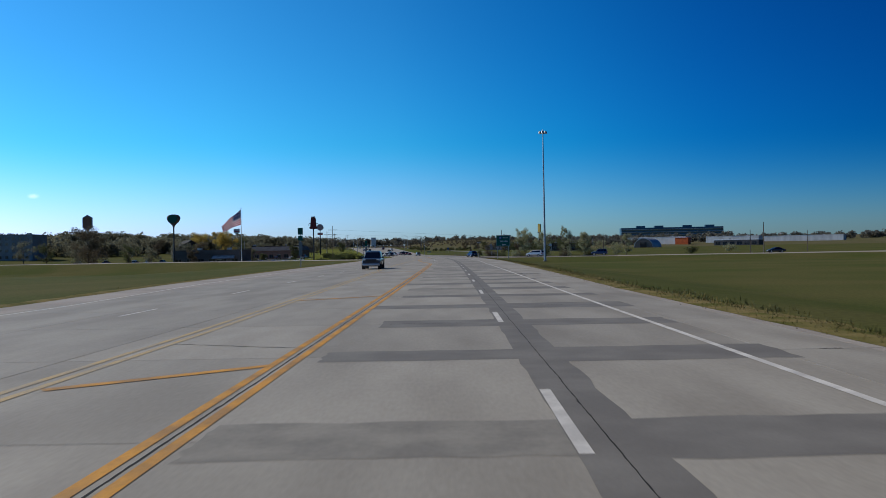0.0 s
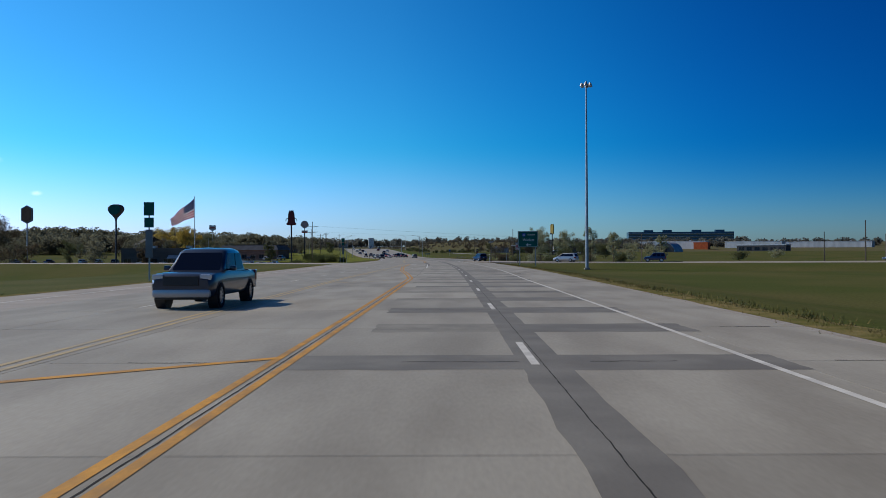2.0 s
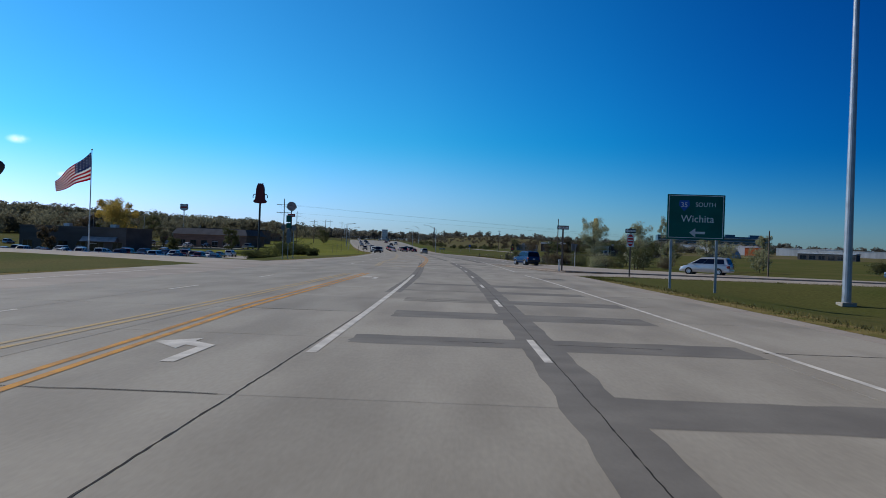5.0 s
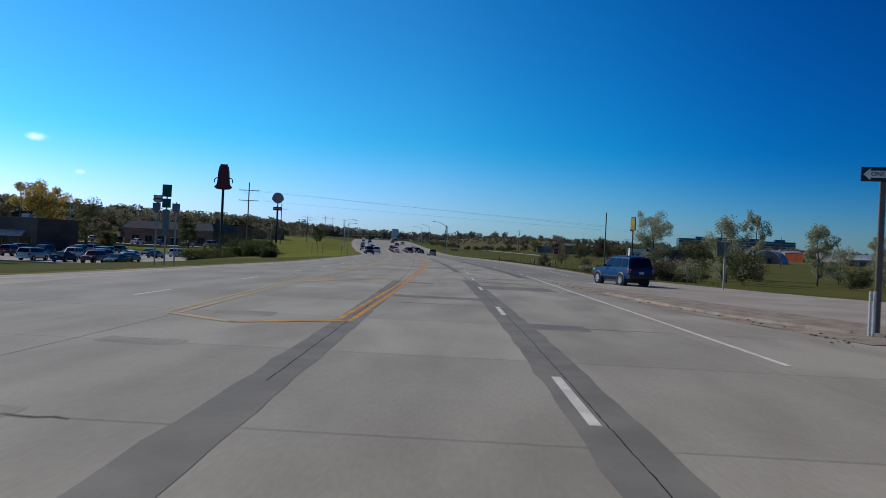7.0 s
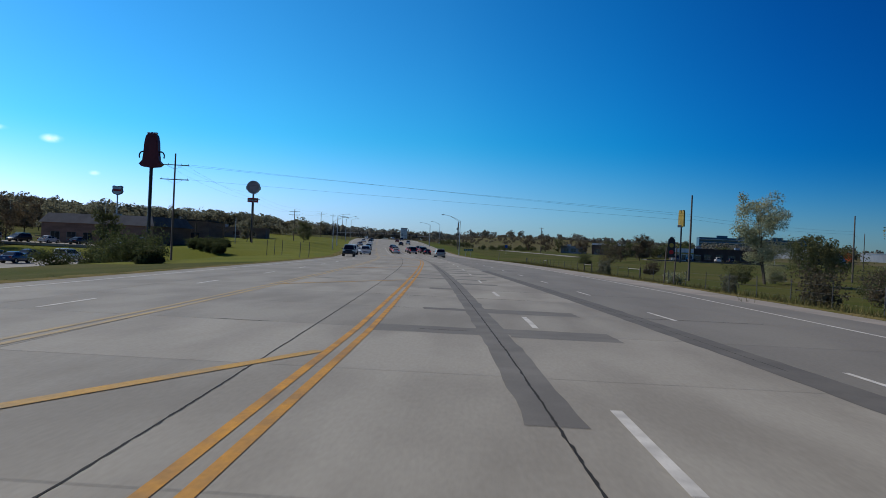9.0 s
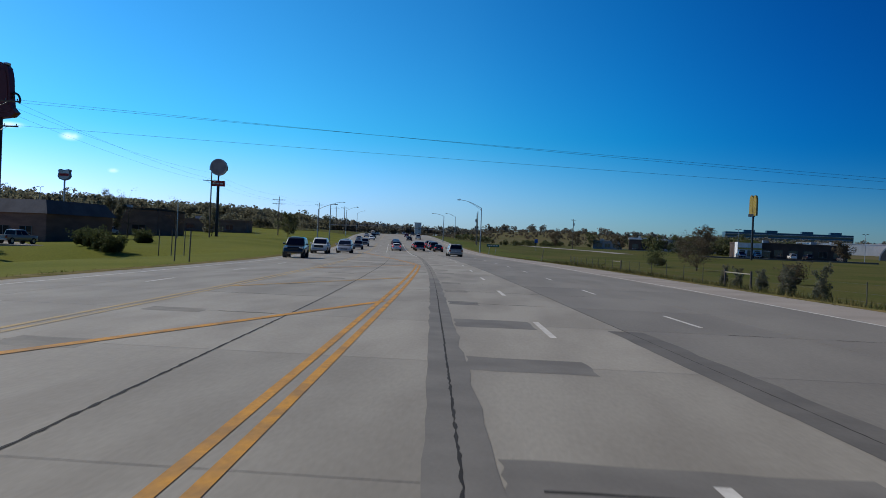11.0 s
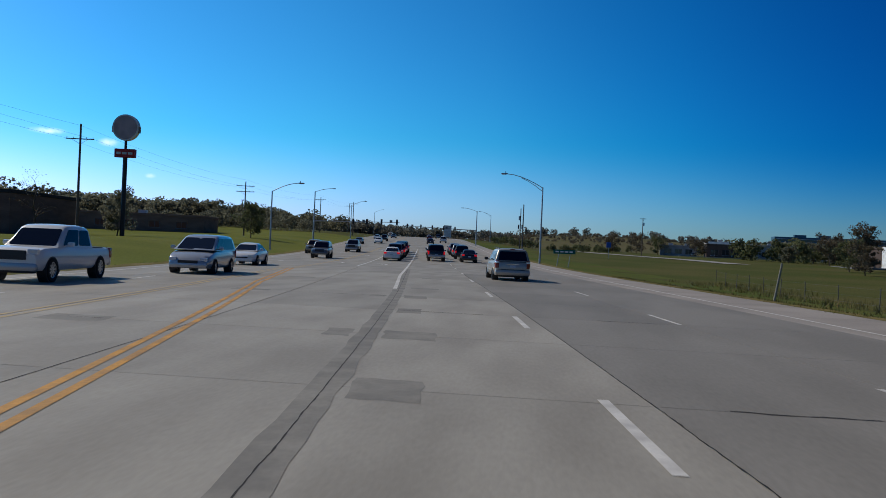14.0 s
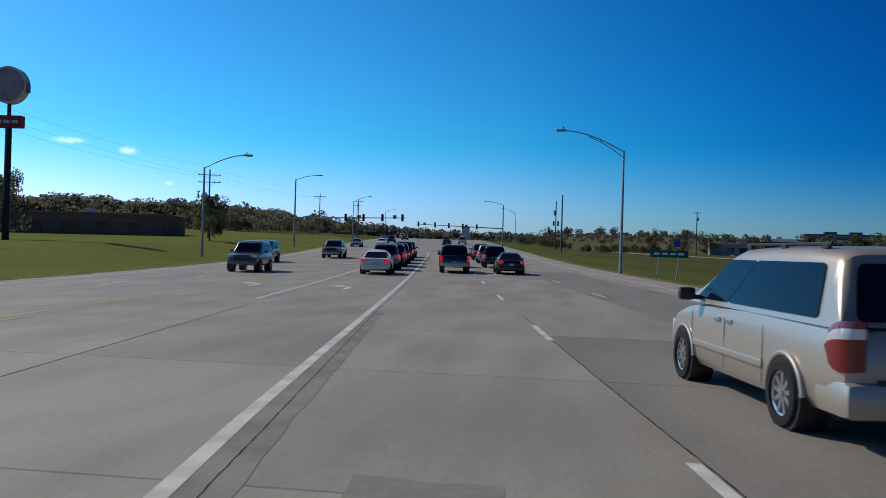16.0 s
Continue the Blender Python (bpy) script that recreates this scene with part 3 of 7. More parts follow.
def arrow(u, y0):
    """A painted left-turn arrow, 3.2 m long."""
    pts = [(-0.1, 0), (0.1, 0), (0.1, 1.9), (-0.35, 2.3), (-0.35, 2.75), (-0.95, 2.1), (-0.35, 1.35), (-0.35, 1.8), (-0.1, 1.65)]
    bm = sheet([(axis(y0 + v) + u + w, y0 + v, road_z(y0 + v) + TOP + 0.002) for w, v in pts])
    bmesh.ops.recalc_face_normals(bm, faces=bm.faces)
    bmesh.ops.triangulate(bm, faces=bm.faces)
    tagged(part("turn_arrow", bm, WHITE_LINE), "white left-turn arrow painted in the turning lane", "road marking", kind="structure")


for u, y in ((-3.9, 153), (-4.0, 184), (-7.8, 440), (-3.9, 440), (-8.0, 474), (-4.1, 474), (-8.0, 506), (-4.1, 506)):
    arrow(u, y)


# ---- vehicles ----
def paint(name, colour, metal=0.35, rough=0.32):
    return plain(name, colour, rough, metal, coat=0.7)


SILVER = plain("silver_gold_paint", (0.47, 0.415, 0.345), 0.36, 0.55, coat=0.25)
SILVER2 = paint("silver_paint", (0.42, 0.43, 0.44), 0.5)
BLUE = plain("blue_paint", (0.001, 0.04, 0.13), 0.45, 0.0, coat=0.05, gloss=0.12)
NAVY = paint("dark_blue_paint", (0.012, 0.025, 0.09), 0.3)
BLACK = paint("black_paint", (0.012, 0.012, 0.014), 0.2)
WHITE = paint("white_paint", (0.72, 0.72, 0.7), 0.0)
REDP = paint("dark_red_paint", (0.14, 0.012, 0.015), 0.3)
GREYP = paint("grey_paint", (0.13, 0.13, 0.14), 0.4)
TANP = paint("tan_paint", (0.3, 0.25, 0.18), 0.4)
GUNMETAL = paint("dark_blue_grey_paint", (0.014, 0.02, 0.042), 0.2)
BUMPER = plain("dull_bumper_chrome", (0.4, 0.41, 0.43), 0.35, 0.6)
GREENP = paint("dark_green_paint", (0.02, 0.04, 0.03), 0.3)

# length sections: y, top, half width, bottom; cabin: rear base, rear top, front top, front base, half widths at belt and roof, roof height
KINDS = {
    "minivan": dict(body=[(-2.545, 1.0, 0.86, 0.42), (-2.5, 1.06, 0.94, 0.34), (-2.25, 1.1, 0.985, 0.27), (-0.5, 1.1, 1.0, 0.24), (1.2, 1.06, 1.0, 0.24), (1.55, 1.02, 0.99, 0.24), (2.15, 0.88, 0.96, 0.25), (2.43, 0.72, 0.89, 0.27), (2.545, 0.6, 0.76, 0.33)],
                    cabin=(-2.47, -2.2, 0.42, 1.62, 0.975, 0.79, 1.79), axles=(-1.47, 1.56), r=0.34, belt=1.09),
    "suv": dict(body=[(-2.2, 0.98, 0.82, 0.5), (-2.15, 1.05, 0.89, 0.44), (-1.9, 1.1, 0.91, 0.38), (0, 1.11, 0.91, 0.36), (0.85, 1.09, 0.91, 0.36), (1.72, 1.02, 0.89, 0.38), (1.98, 0.96, 0.86, 0.42), (2.08, 0.82, 0.78, 0.48)],
                cabin=(-2.12, -1.95, 0.3, 0.9, 0.86, 0.7, 1.8), axles=(-1.32, 1.33), r=0.37, belt=1.1),
    "sedan": dict(body=[(-2.4, 0.8, 0.72, 0.42), (-2.33, 0.92, 0.84, 0.3), (-1.75, 0.97, 0.9, 0.22), (0, 0.95, 0.91, 0.2), (1.15, 0.92, 0.91, 0.2), (1.95, 0.78, 0.87, 0.22), (2.28, 0.66, 0.8, 0.24), (2.4, 0.52, 0.66, 0.3)],
                  cabin=(-1.9, -1.05, 0.25, 1.2, 0.84, 0.6, 1.45), axles=(-1.38, 1.42), r=0.33, belt=0.94),
    "pickup": dict(body=[(-2.9, 1.06, 0.9, 0.52), (-2.85, 1.12, 0.96, 0.44), (-1.0, 1.13, 0.97, 0.36), (1.1, 1.16, 0.97, 0.36), (2.35, 1.12, 0.96, 0.36), (2.72, 1.05, 0.93, 0.38), (2.84, 0.92, 0.86, 0.42)],
                   cabin=(-1.2, -1.05, 0.6, 1.4, 0.93, 0.77, 1.88), axles=(-1.85, 1.95), r=0.4, belt=1.14),
}


def rings(bm, sections):
    """A body lofted through sections along y, each a rounded half-box ring."""
    loops = []
    for y, top, w, low in sections:
        c = min(0.1, (top - low) * 0.2)
        half = [(w * 0.55, low), (w - 0.1, low + 0.02), (w - 0.02, low + c + 0.04), (w, low + (top - low) * 0.45), (w - 0.012, top - c - 0.05), (w - 0.05, top - 0.03), (w * 0.7, top), (0, top + 0.012)]
        pts = half + [(-x, z) for x, z in half[::-1][1:]]
        loops.append([bm.verts.new((x, y, z)) for x, z in pts])
    k = len(loops[0])
    for a, b in zip(loops, loops[1:]):
        for i in range(k):
            bm.faces.new((a[i], a[(i + 1) % k], b[(i + 1) % k], b[i]))
    bm.faces.new(loops[0])
    bm.faces.new(loops[-1][::-1])
    bmesh.ops.recalc_face_normals(bm, faces=bm.faces)
    return bm


def pane(quad, u0, u1, v0, v1, lift=0.006, bm=None, cut=0.0):
    """A piece of glass on a quad (bottom a, b; top d, c), a little proud of it."""
    a, b, c, d = (Vector(p) for p in quad)
    n = (b - a).cross(d - a).normalized() * lift

    def at(u, v):
        return a.lerp(b, u).lerp(d.lerp(c, u), v) + n
    ru, rv = 0.085 / max(0.3, (b - a).length), 0.085 / max(0.2, (d - a).length)
    pts = []
    for cu, cv, a0 in ((u1 - ru, v0 + rv, -90), (u1 - ru, v1 - rv, 0), (u0 + ru, v1 - rv, 90), (u0 + ru, v0 + rv, 180)):
        pts += [(cu + ru * math.cos(radians(a0 + 22.5 * i)), cv + rv * math.sin(radians(a0 + 22.5 * i))) for i in range(5)]
    return sheet([at(u, v) for u, v in pts], bm)


def make_wheel(r, w=0.22):
    """Tyre and rim meshes about the x axis, outer face at +x."""
    bm = bmesh.new()
    prof = [(0.62, -0.5), (0.93, -0.5), (1.0, -0.36), (1.0, 0.36), (0.93, 0.5), (0.68, 0.52), (0.66, 0.35)]
    n = 24
    loops = [[bm.verts.new((b * w, r * a * math.cos(2 * math.pi * i / n), r * a * math.sin(2 * math.pi * i / n))) for i in range(n)] for a, b in prof]
    for p, q in zip(loops, loops[1:]):
        for i in range(n):
            bm.faces.new((p[i], p[(i + 1) % n], q[(i + 1) % n], q[i]))
    bmesh.ops.recalc_face_normals(bm, faces=bm.faces)
    tyre = bpy.data.meshes.new("tyre")
    bm.to_mesh(tyre)
    bm.free()
    tyre.materials.append(RUBBER)
    bm = bmesh.new()
    rr = r * 0.66
    tube((-0.1 * w, 0, 0), (0.1 * w, 0, 0), rr, n=24, bm=bm)
    for f in bm.faces:
        f.material_index = 1
    k0 = len(bm.faces)
    tube((0.1 * w, 0, 0), (0.44 * w, 0, 0), rr * 0.24, rr * 0.18, n=12, bm=bm)
    for i in range(9):
        a = 2 * math.pi * i / 9
        vs = bmesh.ops.create_cube(bm, size=1)["verts"]
        bmesh.ops.scale(bm, vec=(0.16 * w, rr * 0.2, rr * 0.84), verts=vs)
        bmesh.ops.translate(bm, vec=(0.3 * w, 0, rr * 0.54), verts=vs)
        bmesh.ops.rotate(bm, cent=(0, 0, 0), matrix=Matrix.Rotation(a, 3, "X"), verts=vs)
    ring = [[bm.verts.new((x * w, rr * s * math.cos(2 * math.pi * i / 24), rr * s * math.sin(2 * math.pi * i / 24))) for i in range(24)] for x, s in ((0.1, 1.0), (0.4, 1.0), (0.36, 0.9), (0.1, 0.88))]
    for p, q in zip(ring, ring[1:]):
        for i in range(24):
            bm.faces.new((p[i], p[(i + 1) % 24], q[(i + 1) % 24], q[i]))
    rim = bpy.data.meshes.new("rim")
    bm.to_mesh(rim)
    bm.free()
    rim.materials.append(RIM)
    rim.materials.append(BLACK_TRIM)
    return tyre, rim


def corner_lamp(s, yr, v0, v1):
    """A lamp glass wrapped round a rear corner, rounded on the flank and cut straight at the tailgate; v0 to v1: its share of the height."""
    path = [(0.992, 0.27), (0.988, 0.22), (0.981, 0.165), (0.968, 0.11), (0.95, 0.06), (0.925, 0.025), (0.89, 0.0), (0.85, -0.015), (0.81, -0.024)]
    bm = bmesh.new()
    cols = []
    for i, (x, y) in enumerate(path):
        u = i / (len(path) - 1)
        half = 0.22 * math.sqrt(max(0.0, 1 - (1 - min(1, u / 0.5)) ** 2)) * (1 - 0.12 * max(0, u - 0.6)) + 0.004
        col = []
        for j in range(6):
            v = v0 + (v1 - v0) * j / 5
            out = 0.014 + 0.022 * (1 - v * v) * math.sin(math.pi * min(1, 0.15 + u))
            col.append(bm.verts.new((s * (x + out * (1 - u)), yr + y - out * u, 0.91 + half * v + 0.02 * u)))
        cols.append(col)
    for p, q in zip(cols, cols[1:]):
        for j in range(5):
            bm.faces.new((p[j], q[j], q[j + 1], p[j + 1]))
    rim = bmesh.ops.extrude_face_region(bm, geom=list(bm.faces))["geom"]
    bmesh.ops.translate(bm, vec=(-s * 0.05, 0.05, 0), verts=[g for g in rim if isinstance(g, bmesh.types.BMVert)])
    bmesh.ops.recalc_face_normals(bm, faces=bm.faces)
    return bm


WHEELS = {k: make_wheel(v["r"]) for k, v in KINDS.items()}


def vehicle(kind, mat, x, y, z, turn, label, brake=False, detail=False, trim=None, category="car", group="", name=None):
    """A car standing on its wheels; turn: degrees from +y, to the left."""
    k = KINDS[kind]
    car = thing(name or {"suv": "suv_car", "sedan": "sedan_car", "pickup": "pickup_truck", "minivan": "minivan"}[kind], pose(x, y, z, 0, 0, turn), label, category, group)
    part("body", rings(bmesh.new(), k["body"]), mat, car, smoothed=True)
    yb, yt, ft, fb, wb, wr, h = k["cabin"]
    low = k["belt"] - 0.02
    # cabin: lofted along y, its sides on two slanting planes, with rounded shoulders and an arched roof
    z1 = low + (h - 0.06 - low) * 0.93
    lean = (wr + 0.03 - wb) / (z1 - low)
    L0 = [Vector(q) for q in ((-wb, yb, low), (wb, yb, low), (wb, 0, low), (wb * 0.96, fb, low), (-wb * 0.96, fb, low), (-wb, 0, low))]
    r1, f1 = yb + (yt - yb) * 0.946, fb + (ft - fb) * 0.946
    L1 = [Vector(q) for q in ((-wr - 0.03, r1, z1), (wr + 0.03, r1, z1), (wr, 0, z1), (wr * 0.96 + 0.03, f1, z1), (-wr * 0.96 - 0.03, f1, z1), (-wr, 0, z1))]
    bm = bmesh.new()
    loops = []
    span = ft - yt
    for cy, top in ((yb, low + 0.02), (yb + (yt - yb) * 0.5, low + (h - 0.07 - low) * 0.5), (yt, h - 0.06), (yt + 0.1, h - 0.015), (yt + span * 0.3, h + 0.02), (yt + span * 0.6, h + 0.02), (ft - 0.22, h - 0.005), (ft, h - 0.06), (ft + (fb - ft) * 0.5, low + (h - 0.07 - low) * 0.5), (fb, low + 0.02)):
        tall = min(1.0, (top - low) / 0.4)
        fore = 1 - 0.04 * (cy - yb) / (fb - yb)
        half = []
        for drop, inset in ((1e3, 0), (0.5 * (top - low) / tall if tall else 0.5, 0), (0.13, 0), (0.06, 0.03), (0.02, 0.09), (0.003, 0.2)):
            zz = max(low, top - drop * tall)
            half.append(((wb + lean * (zz - low)) * fore - inset * tall, zz))
        half.append((0, top + 0.012 * tall))
        pts = half + [(-x, z) for x, z in half[::-1][1:]]
        loops.append([bm.verts.new((x, cy, z)) for x, z in pts])
    for p, q in zip(loops, loops[1:]):
        for i in range(len(p) - 1):
            bm.faces.new((p[i], p[i + 1], q[i + 1], q[i]))
    bmesh.ops.recalc_face_normals(bm, faces=bm.faces)
    part("cabin", bm, mat, car, smoothed=True)
    back, front = (L0[0], L0[1], L1[1], L1[0]), (L0[3], L0[4], L1[4], L1[3])
    part("rear_window", pane(back, 0.07, 0.93, 0.1, 0.93, 0.016), GLASS, car, "dark tinted rear window")
    part("windscreen", pane(front, 0.06, 0.94, 0.06, 0.94, 0.016), GLASS, car)
    for s in (1, -1):
        if s == 1:
            q = (L0[1], L0[3], L1[3], L1[1])
        else:
            q = (L0[4], L0[0], L1[0], L1[4])
        cuts = {"minivan": (0.1, 0.66, 0.665, 0.94), "suv": (0.06, 0.3, 0.34, 0.6, 0.64, 0.92), "sedan": (0.12, 0.5, 0.53, 0.9), "pickup": (0.06, 0.42, 0.46, 0.9)}[kind]
        for u0, u1 in zip(cuts[::2], cuts[1::2]):
            a, b = (u0, u1) if s == 1 else (1 - u1, 1 - u0)
            part("side_window", pane(q, a, b, 0.1, 0.93, 0.014), GLASS, car)
    ra, fa = k["axles"]
    tyre, rim = WHEELS[kind]
    side = max(w for _, _, w, _ in k["body"])
    for ay in (ra, fa):
        for s in (1, -1):
            part("wheel_arch", tube((s * (side - 0.3), ay, k["r"]), (s * (side + 0.004), ay, k["r"]), k["r"] + 0.04, n=24), BLACK_TRIM if not trim else trim, car)
            wheel = new("wheel")
            wheel.parent = car
            wheel.matrix_basis = pose(s * (side - 0.072), ay, k["r"], 0, 0, 0 if s == 1 else 180)
            for nm, me in (("tyre", tyre), ("rim", rim)):
                o = new(nm, me)
                o.parent = wheel
    yr, yf = k["body"][0][0], k["body"][-1][0]
    wr0 = k["body"][1][2]
    belt = k["belt"]
    lamp_h = {"minivan": 0.42, "suv": 0.3, "sedan": 0.2, "pickup": 0.38}[kind]
    for s in (1, -1):
        if kind == "minivan":
            part("tail_lamp", corner_lamp(s, yr, -1.0, 0.3), BRAKE if brake else TAIL, car, "lit red tail lamp" if brake else "red tail lamp", smoothed=True)
            part("tail_lamp_top", corner_lamp(s, yr, 0.72, 1.0), TAIL, car, smoothed=True)
            part("reversing_lamp", corner_lamp(s, yr, 0.3, 0.72), LAMP, car, "clear reversing lamp band", smoothed=True)
        else:
            wide = 0.17 if kind != "sedan" else 0.3
            part("tail_lamp", box(wide, 0.22, lamp_h, s * (wr0 - (0.07 if kind != "sedan" else 0.14)), yr + 0.1, belt - lamp_h - 0.02, 0.03), BRAKE if brake else TAIL, car, "lit red tail lamp" if brake else "red tail lamp", smoothed=True)
        part("headlamp", box(0.34, 0.14, 0.17, s * (k["body"][-2][2] - 0.2), yf - 0.1, k["body"][-1][1] - 0.02, 0.03), LAMP, car)
        arm = box(0.22, 0.13, 0.17, s * (wb + 0.15), fb - 0.5, low + 0.03, 0.055)
        tube((s * (wb - 0.08), fb - 0.5, low + 0.06), (s * (wb + 0.1), fb - 0.5, low + 0.08), 0.03, n=8, bm=arm)
        part("door_mirror", arm, BLACK_TRIM if detail else mat, car, smoothed=True)
    part("rear_bumper", box(1.97, 0.66, 0.34, 0, yr + 0.24, 0.29, 0.12) if kind == "minivan" else box(1.98 * wr0, 0.26, 0.3, 0, yr + 0.07, k["body"][1][3] + 0.0, 0.1), (BLACK_TRIM if trim else BUMPER if kind == "pickup" else mat), car, smoothed=True)
    part("front_bumper", box(1.9 * k["body"][-2][2], 0.24, 0.27, 0, yf - 0.08, k["body"][-1][3] - 0.06, 0.09), (BLACK_TRIM if trim else BUMPER if kind == "pickup" else mat), car, smoothed=True)
    part("grille", box(1.1 if kind == "pickup" else 0.9, 0.05, 0.3 if kind == "pickup" else 0.16, 0, yf + 0.004, k["body"][-1][1] - (0.2 if kind == "pickup" else 0.14), 0.02), BLACK_TRIM, car)
    part("number_plate", box(0.32, 0.02, 0.15, 0, yr - 0.012, belt - 0.36 if kind != "pickup" else 0.62, 0.004), PLATE, car, "plain number plate")
    if kind == "pickup":
        part("valance", box(1.62, 0.2, 0.2, 0, yf - 0.1, 0.3, 0.05), BLACK_TRIM, car, "black lower valance")
        part("load_bed", box(1.6, 1.75, 0.02, 0, -1.92, 1.125), BLACK_TRIM, car, "dark open load bed")
    if detail:
        for s in (1, -1):
            for u in (-0.95, 0.12, 1.25) if kind == "minivan" else (-0.75, 0.15, 1.05):
                part("door_seam", box(0.006, 0.006, 0.6, s * (side - 0.001), u, 0.36), GREYP, car)
            for u in (-0.02, 0.35) if kind == "minivan" else (-0.55, 0.35):
                part("door_handle", box(0.03, 0.17, 0.05, s * (side + 0.004), u, 0.9 if kind == "minivan" else 0.92, 0.012), CHROME if kind == "minivan" else mat, car)
            part("side_moulding", box(0.02, 2.15 if kind == "minivan" else 2.0, 0.085, s * (side + 0.004), 0.12 if kind == "minivan" else 0.0, 0.52, 0.02), mat if kind == "minivan" else BLACK_TRIM, car)
            part("roof_rail", box(0.03, 2.0 if kind == "minivan" else 1.6, 0.03, s * (wr - 0.1), -0.75, h + 0.025, 0.01), BLACK_TRIM, car)
            for u in (-1.65, -0.75, 0.15) if kind == "minivan" else (-1.4, -0.1):
                part("rail_foot", box(0.045, 0.12, 0.05, s * (wr - 0.1), u, h - 0.01, 0.01), BLACK_TRIM, car)
            for ay in (ra, fa):
                rr0 = k["r"] + 0.06
                bm = swept([(s * (side - 0.004), ay + rr0 * math.cos(math.pi * (0.02 + 0.96 * i / 16)), k["r"] + rr0 * math.sin(math.pi * (0.02 + 0.96 * i / 16))) for i in range(17)], 0.03)
                part("arch_lip", bm, mat if not trim else GREYP, car, smoothed=True)
            if kind != "minivan":
                part("reversing_lamp", box(0.07, 0.02, 0.07, s * (wr0 - 0.1), yr - 0.012, belt - 0.13, 0.01), LAMP, car)
        part("plate_bar", box(0.72, 0.03, 0.04, 0, yr - 0.02, belt - 0.17, 0.008), CHROME if kind == "minivan" else BLACK_TRIM, car)
        part("bumper_step", box(1.35, 0.05, 0.02, 0, yr - 0.035, 0.62, 0.006), BLACK_TRIM, car)
        part("high_brake_lamp", box(0.3, 0.05, 0.03, 0, yt + 0.02, h - 0.03, 0.008), TAIL, car)
        part("wiper", tube((0.3, yb + 0.02, belt + 0.04), (-0.3, yb + 0.03, belt + 0.1), 0.012, n=6), BLACK_TRIM, car)
        part("underbody", box(1.5, 4.2 if kind == "minivan" else 3.4, 0.16, 0, 0, 0.2), BLACK_TRIM, car)
    return car


def on_road(u, y):
    return axis(y) + u, y, road_z(y) + 0.0


HEAD = 8.0
# traffic waiting at and nearing the crossing
vehicle("minivan", SILVER, -13.06, 419.3, 0.0, 9.5, "silver-beige minivan with dark glass in the next lane", detail=True, category="van")
for kind, mat, u, y, lab in (("sedan", BLACK, 4.55, 465, "black sedan with lit brake lamps in the queue"), ("suv", BLACK, 4.3, 478, "black car in the queue at the crossing"), ("minivan", SILVER2, 4.4, 490, "silver van in the queue at the crossing"),
                            ("suv", GREYP, 4.2, 500.5, "grey car in the queue at the crossing"), ("sedan", NAVY, 4.3, 511, "dark blue car in the queue at the crossing"),
                            ("pickup", BLACK, 0.75, 465, "black pickup truck with lit brake lamps in the queue"), ("suv", TANP, 0.6, 477, "tan car in the queue at the crossing"), ("sedan", WHITE, 0.5, 492, "white car in the queue at the crossing"),
                            ("sedan", WHITE, -4.1, 458, "white sedan waiting in the turning lane"), ("suv", GREYP, -4.1, 466, "grey car waiting in the turning lane"), ("minivan", REDP, -4.1, 474, "dark red van waiting in the turning lane"), ("suv", BLACK, -4.1, 482.5, "black car waiting in the turning lane"), ("pickup", NAVY, -4.2, 492, "dark blue pickup waiting in the turning lane"), ("suv", GREENP, -4.2, 502, "dark green car waiting in the turning lane")):
    vehicle(kind, mat, *on_road(u, y), HEAD, lab, brake=True, group="cars queueing at the crossing")
for kind, mat, u, y, lab in (("minivan", SILVER2, -11.3, 409.0, "silver minivan driving towards the camera"), ("sedan", WHITE, -12.6, 424.5, "white sedan driving towards the camera"), ("suv", BLACK, -12.7, 370.6, "black off-roader driving towards the camera"), ("suv", GREYP, -11.6, 455, "grey car driving towards the camera"), ("suv", TANP, -15.2, 474, "tan car driving towards the camera"), ("pickup", GREYP, -11.7, 492, "grey pickup driving towards the camera"),
                            ("pickup", WHITE, -13.6, 398, "white pickup driving towards the camera"), ("sedan", GREYP, -15.6, 548, "grey car beyond the crossing"), ("sedan", WHITE, -12.0, 560, "white car beyond the crossing"), ("suv", BLACK, -12.2, 590, "black car beyond the crossing"), ("sedan", SILVER2, -15.5, 610, "silver car beyond the crossing"),
                            ("sedan", BLACK, -12.1, 650, "black car far up the road"), ("suv", WHITE, -15.6, 700, "white car far up the road"), ("pickup", GUNMETAL, -8.2, 85.2, "dark grey pickup truck driving towards the camera")):
    vehicle(kind, mat, *on_road(u, y), HEAD + 180 if y > 300 else 180, lab, group="oncoming cars")
for kind, mat, u, y, lab in (("sedan", BLACK, 0.6, 575, "black car beyond the crossing"), ("suv", WHITE, 4.4, 600, "white car beyond the crossing"), ("sedan", REDP, 0.6, 640, "dark red car far up the road"), ("suv", GREYP, 4.2, 690, "grey car far up the road"), ("sedan", SILVER2, 0.7, 760, "silver car far up the road")):
    vehicle(kind, mat, *on_road(u, y), HEAD, lab, group="cars beyond the crossing")
# on the slip roads
vehicle("suv", BLUE, 8.8, 246.3, 0.0, 22, "blue compact off-roader with grey trim on the slip road", detail=True, trim=BLACK_TRIM)
vehicle("suv", NAVY, 42.5, 218.3, -0.012, 76, "dark blue car on the slip road")
vehicle("sedan", BLACK, 90, 217, -0.012, 86, "black car on the slip road")
vehicle("minivan", SILVER2, 26, 226.5, -0.012, 58, "silver van on the slip road", category="van")


# ---- poles, lamps, signs ----
WOODPOLE_PALE = material("pale_weathered_wood", (0.3, 0.28, 0.22), 0.9, vary=0.25, grain=5, stretch=(6, 6, 0.6))

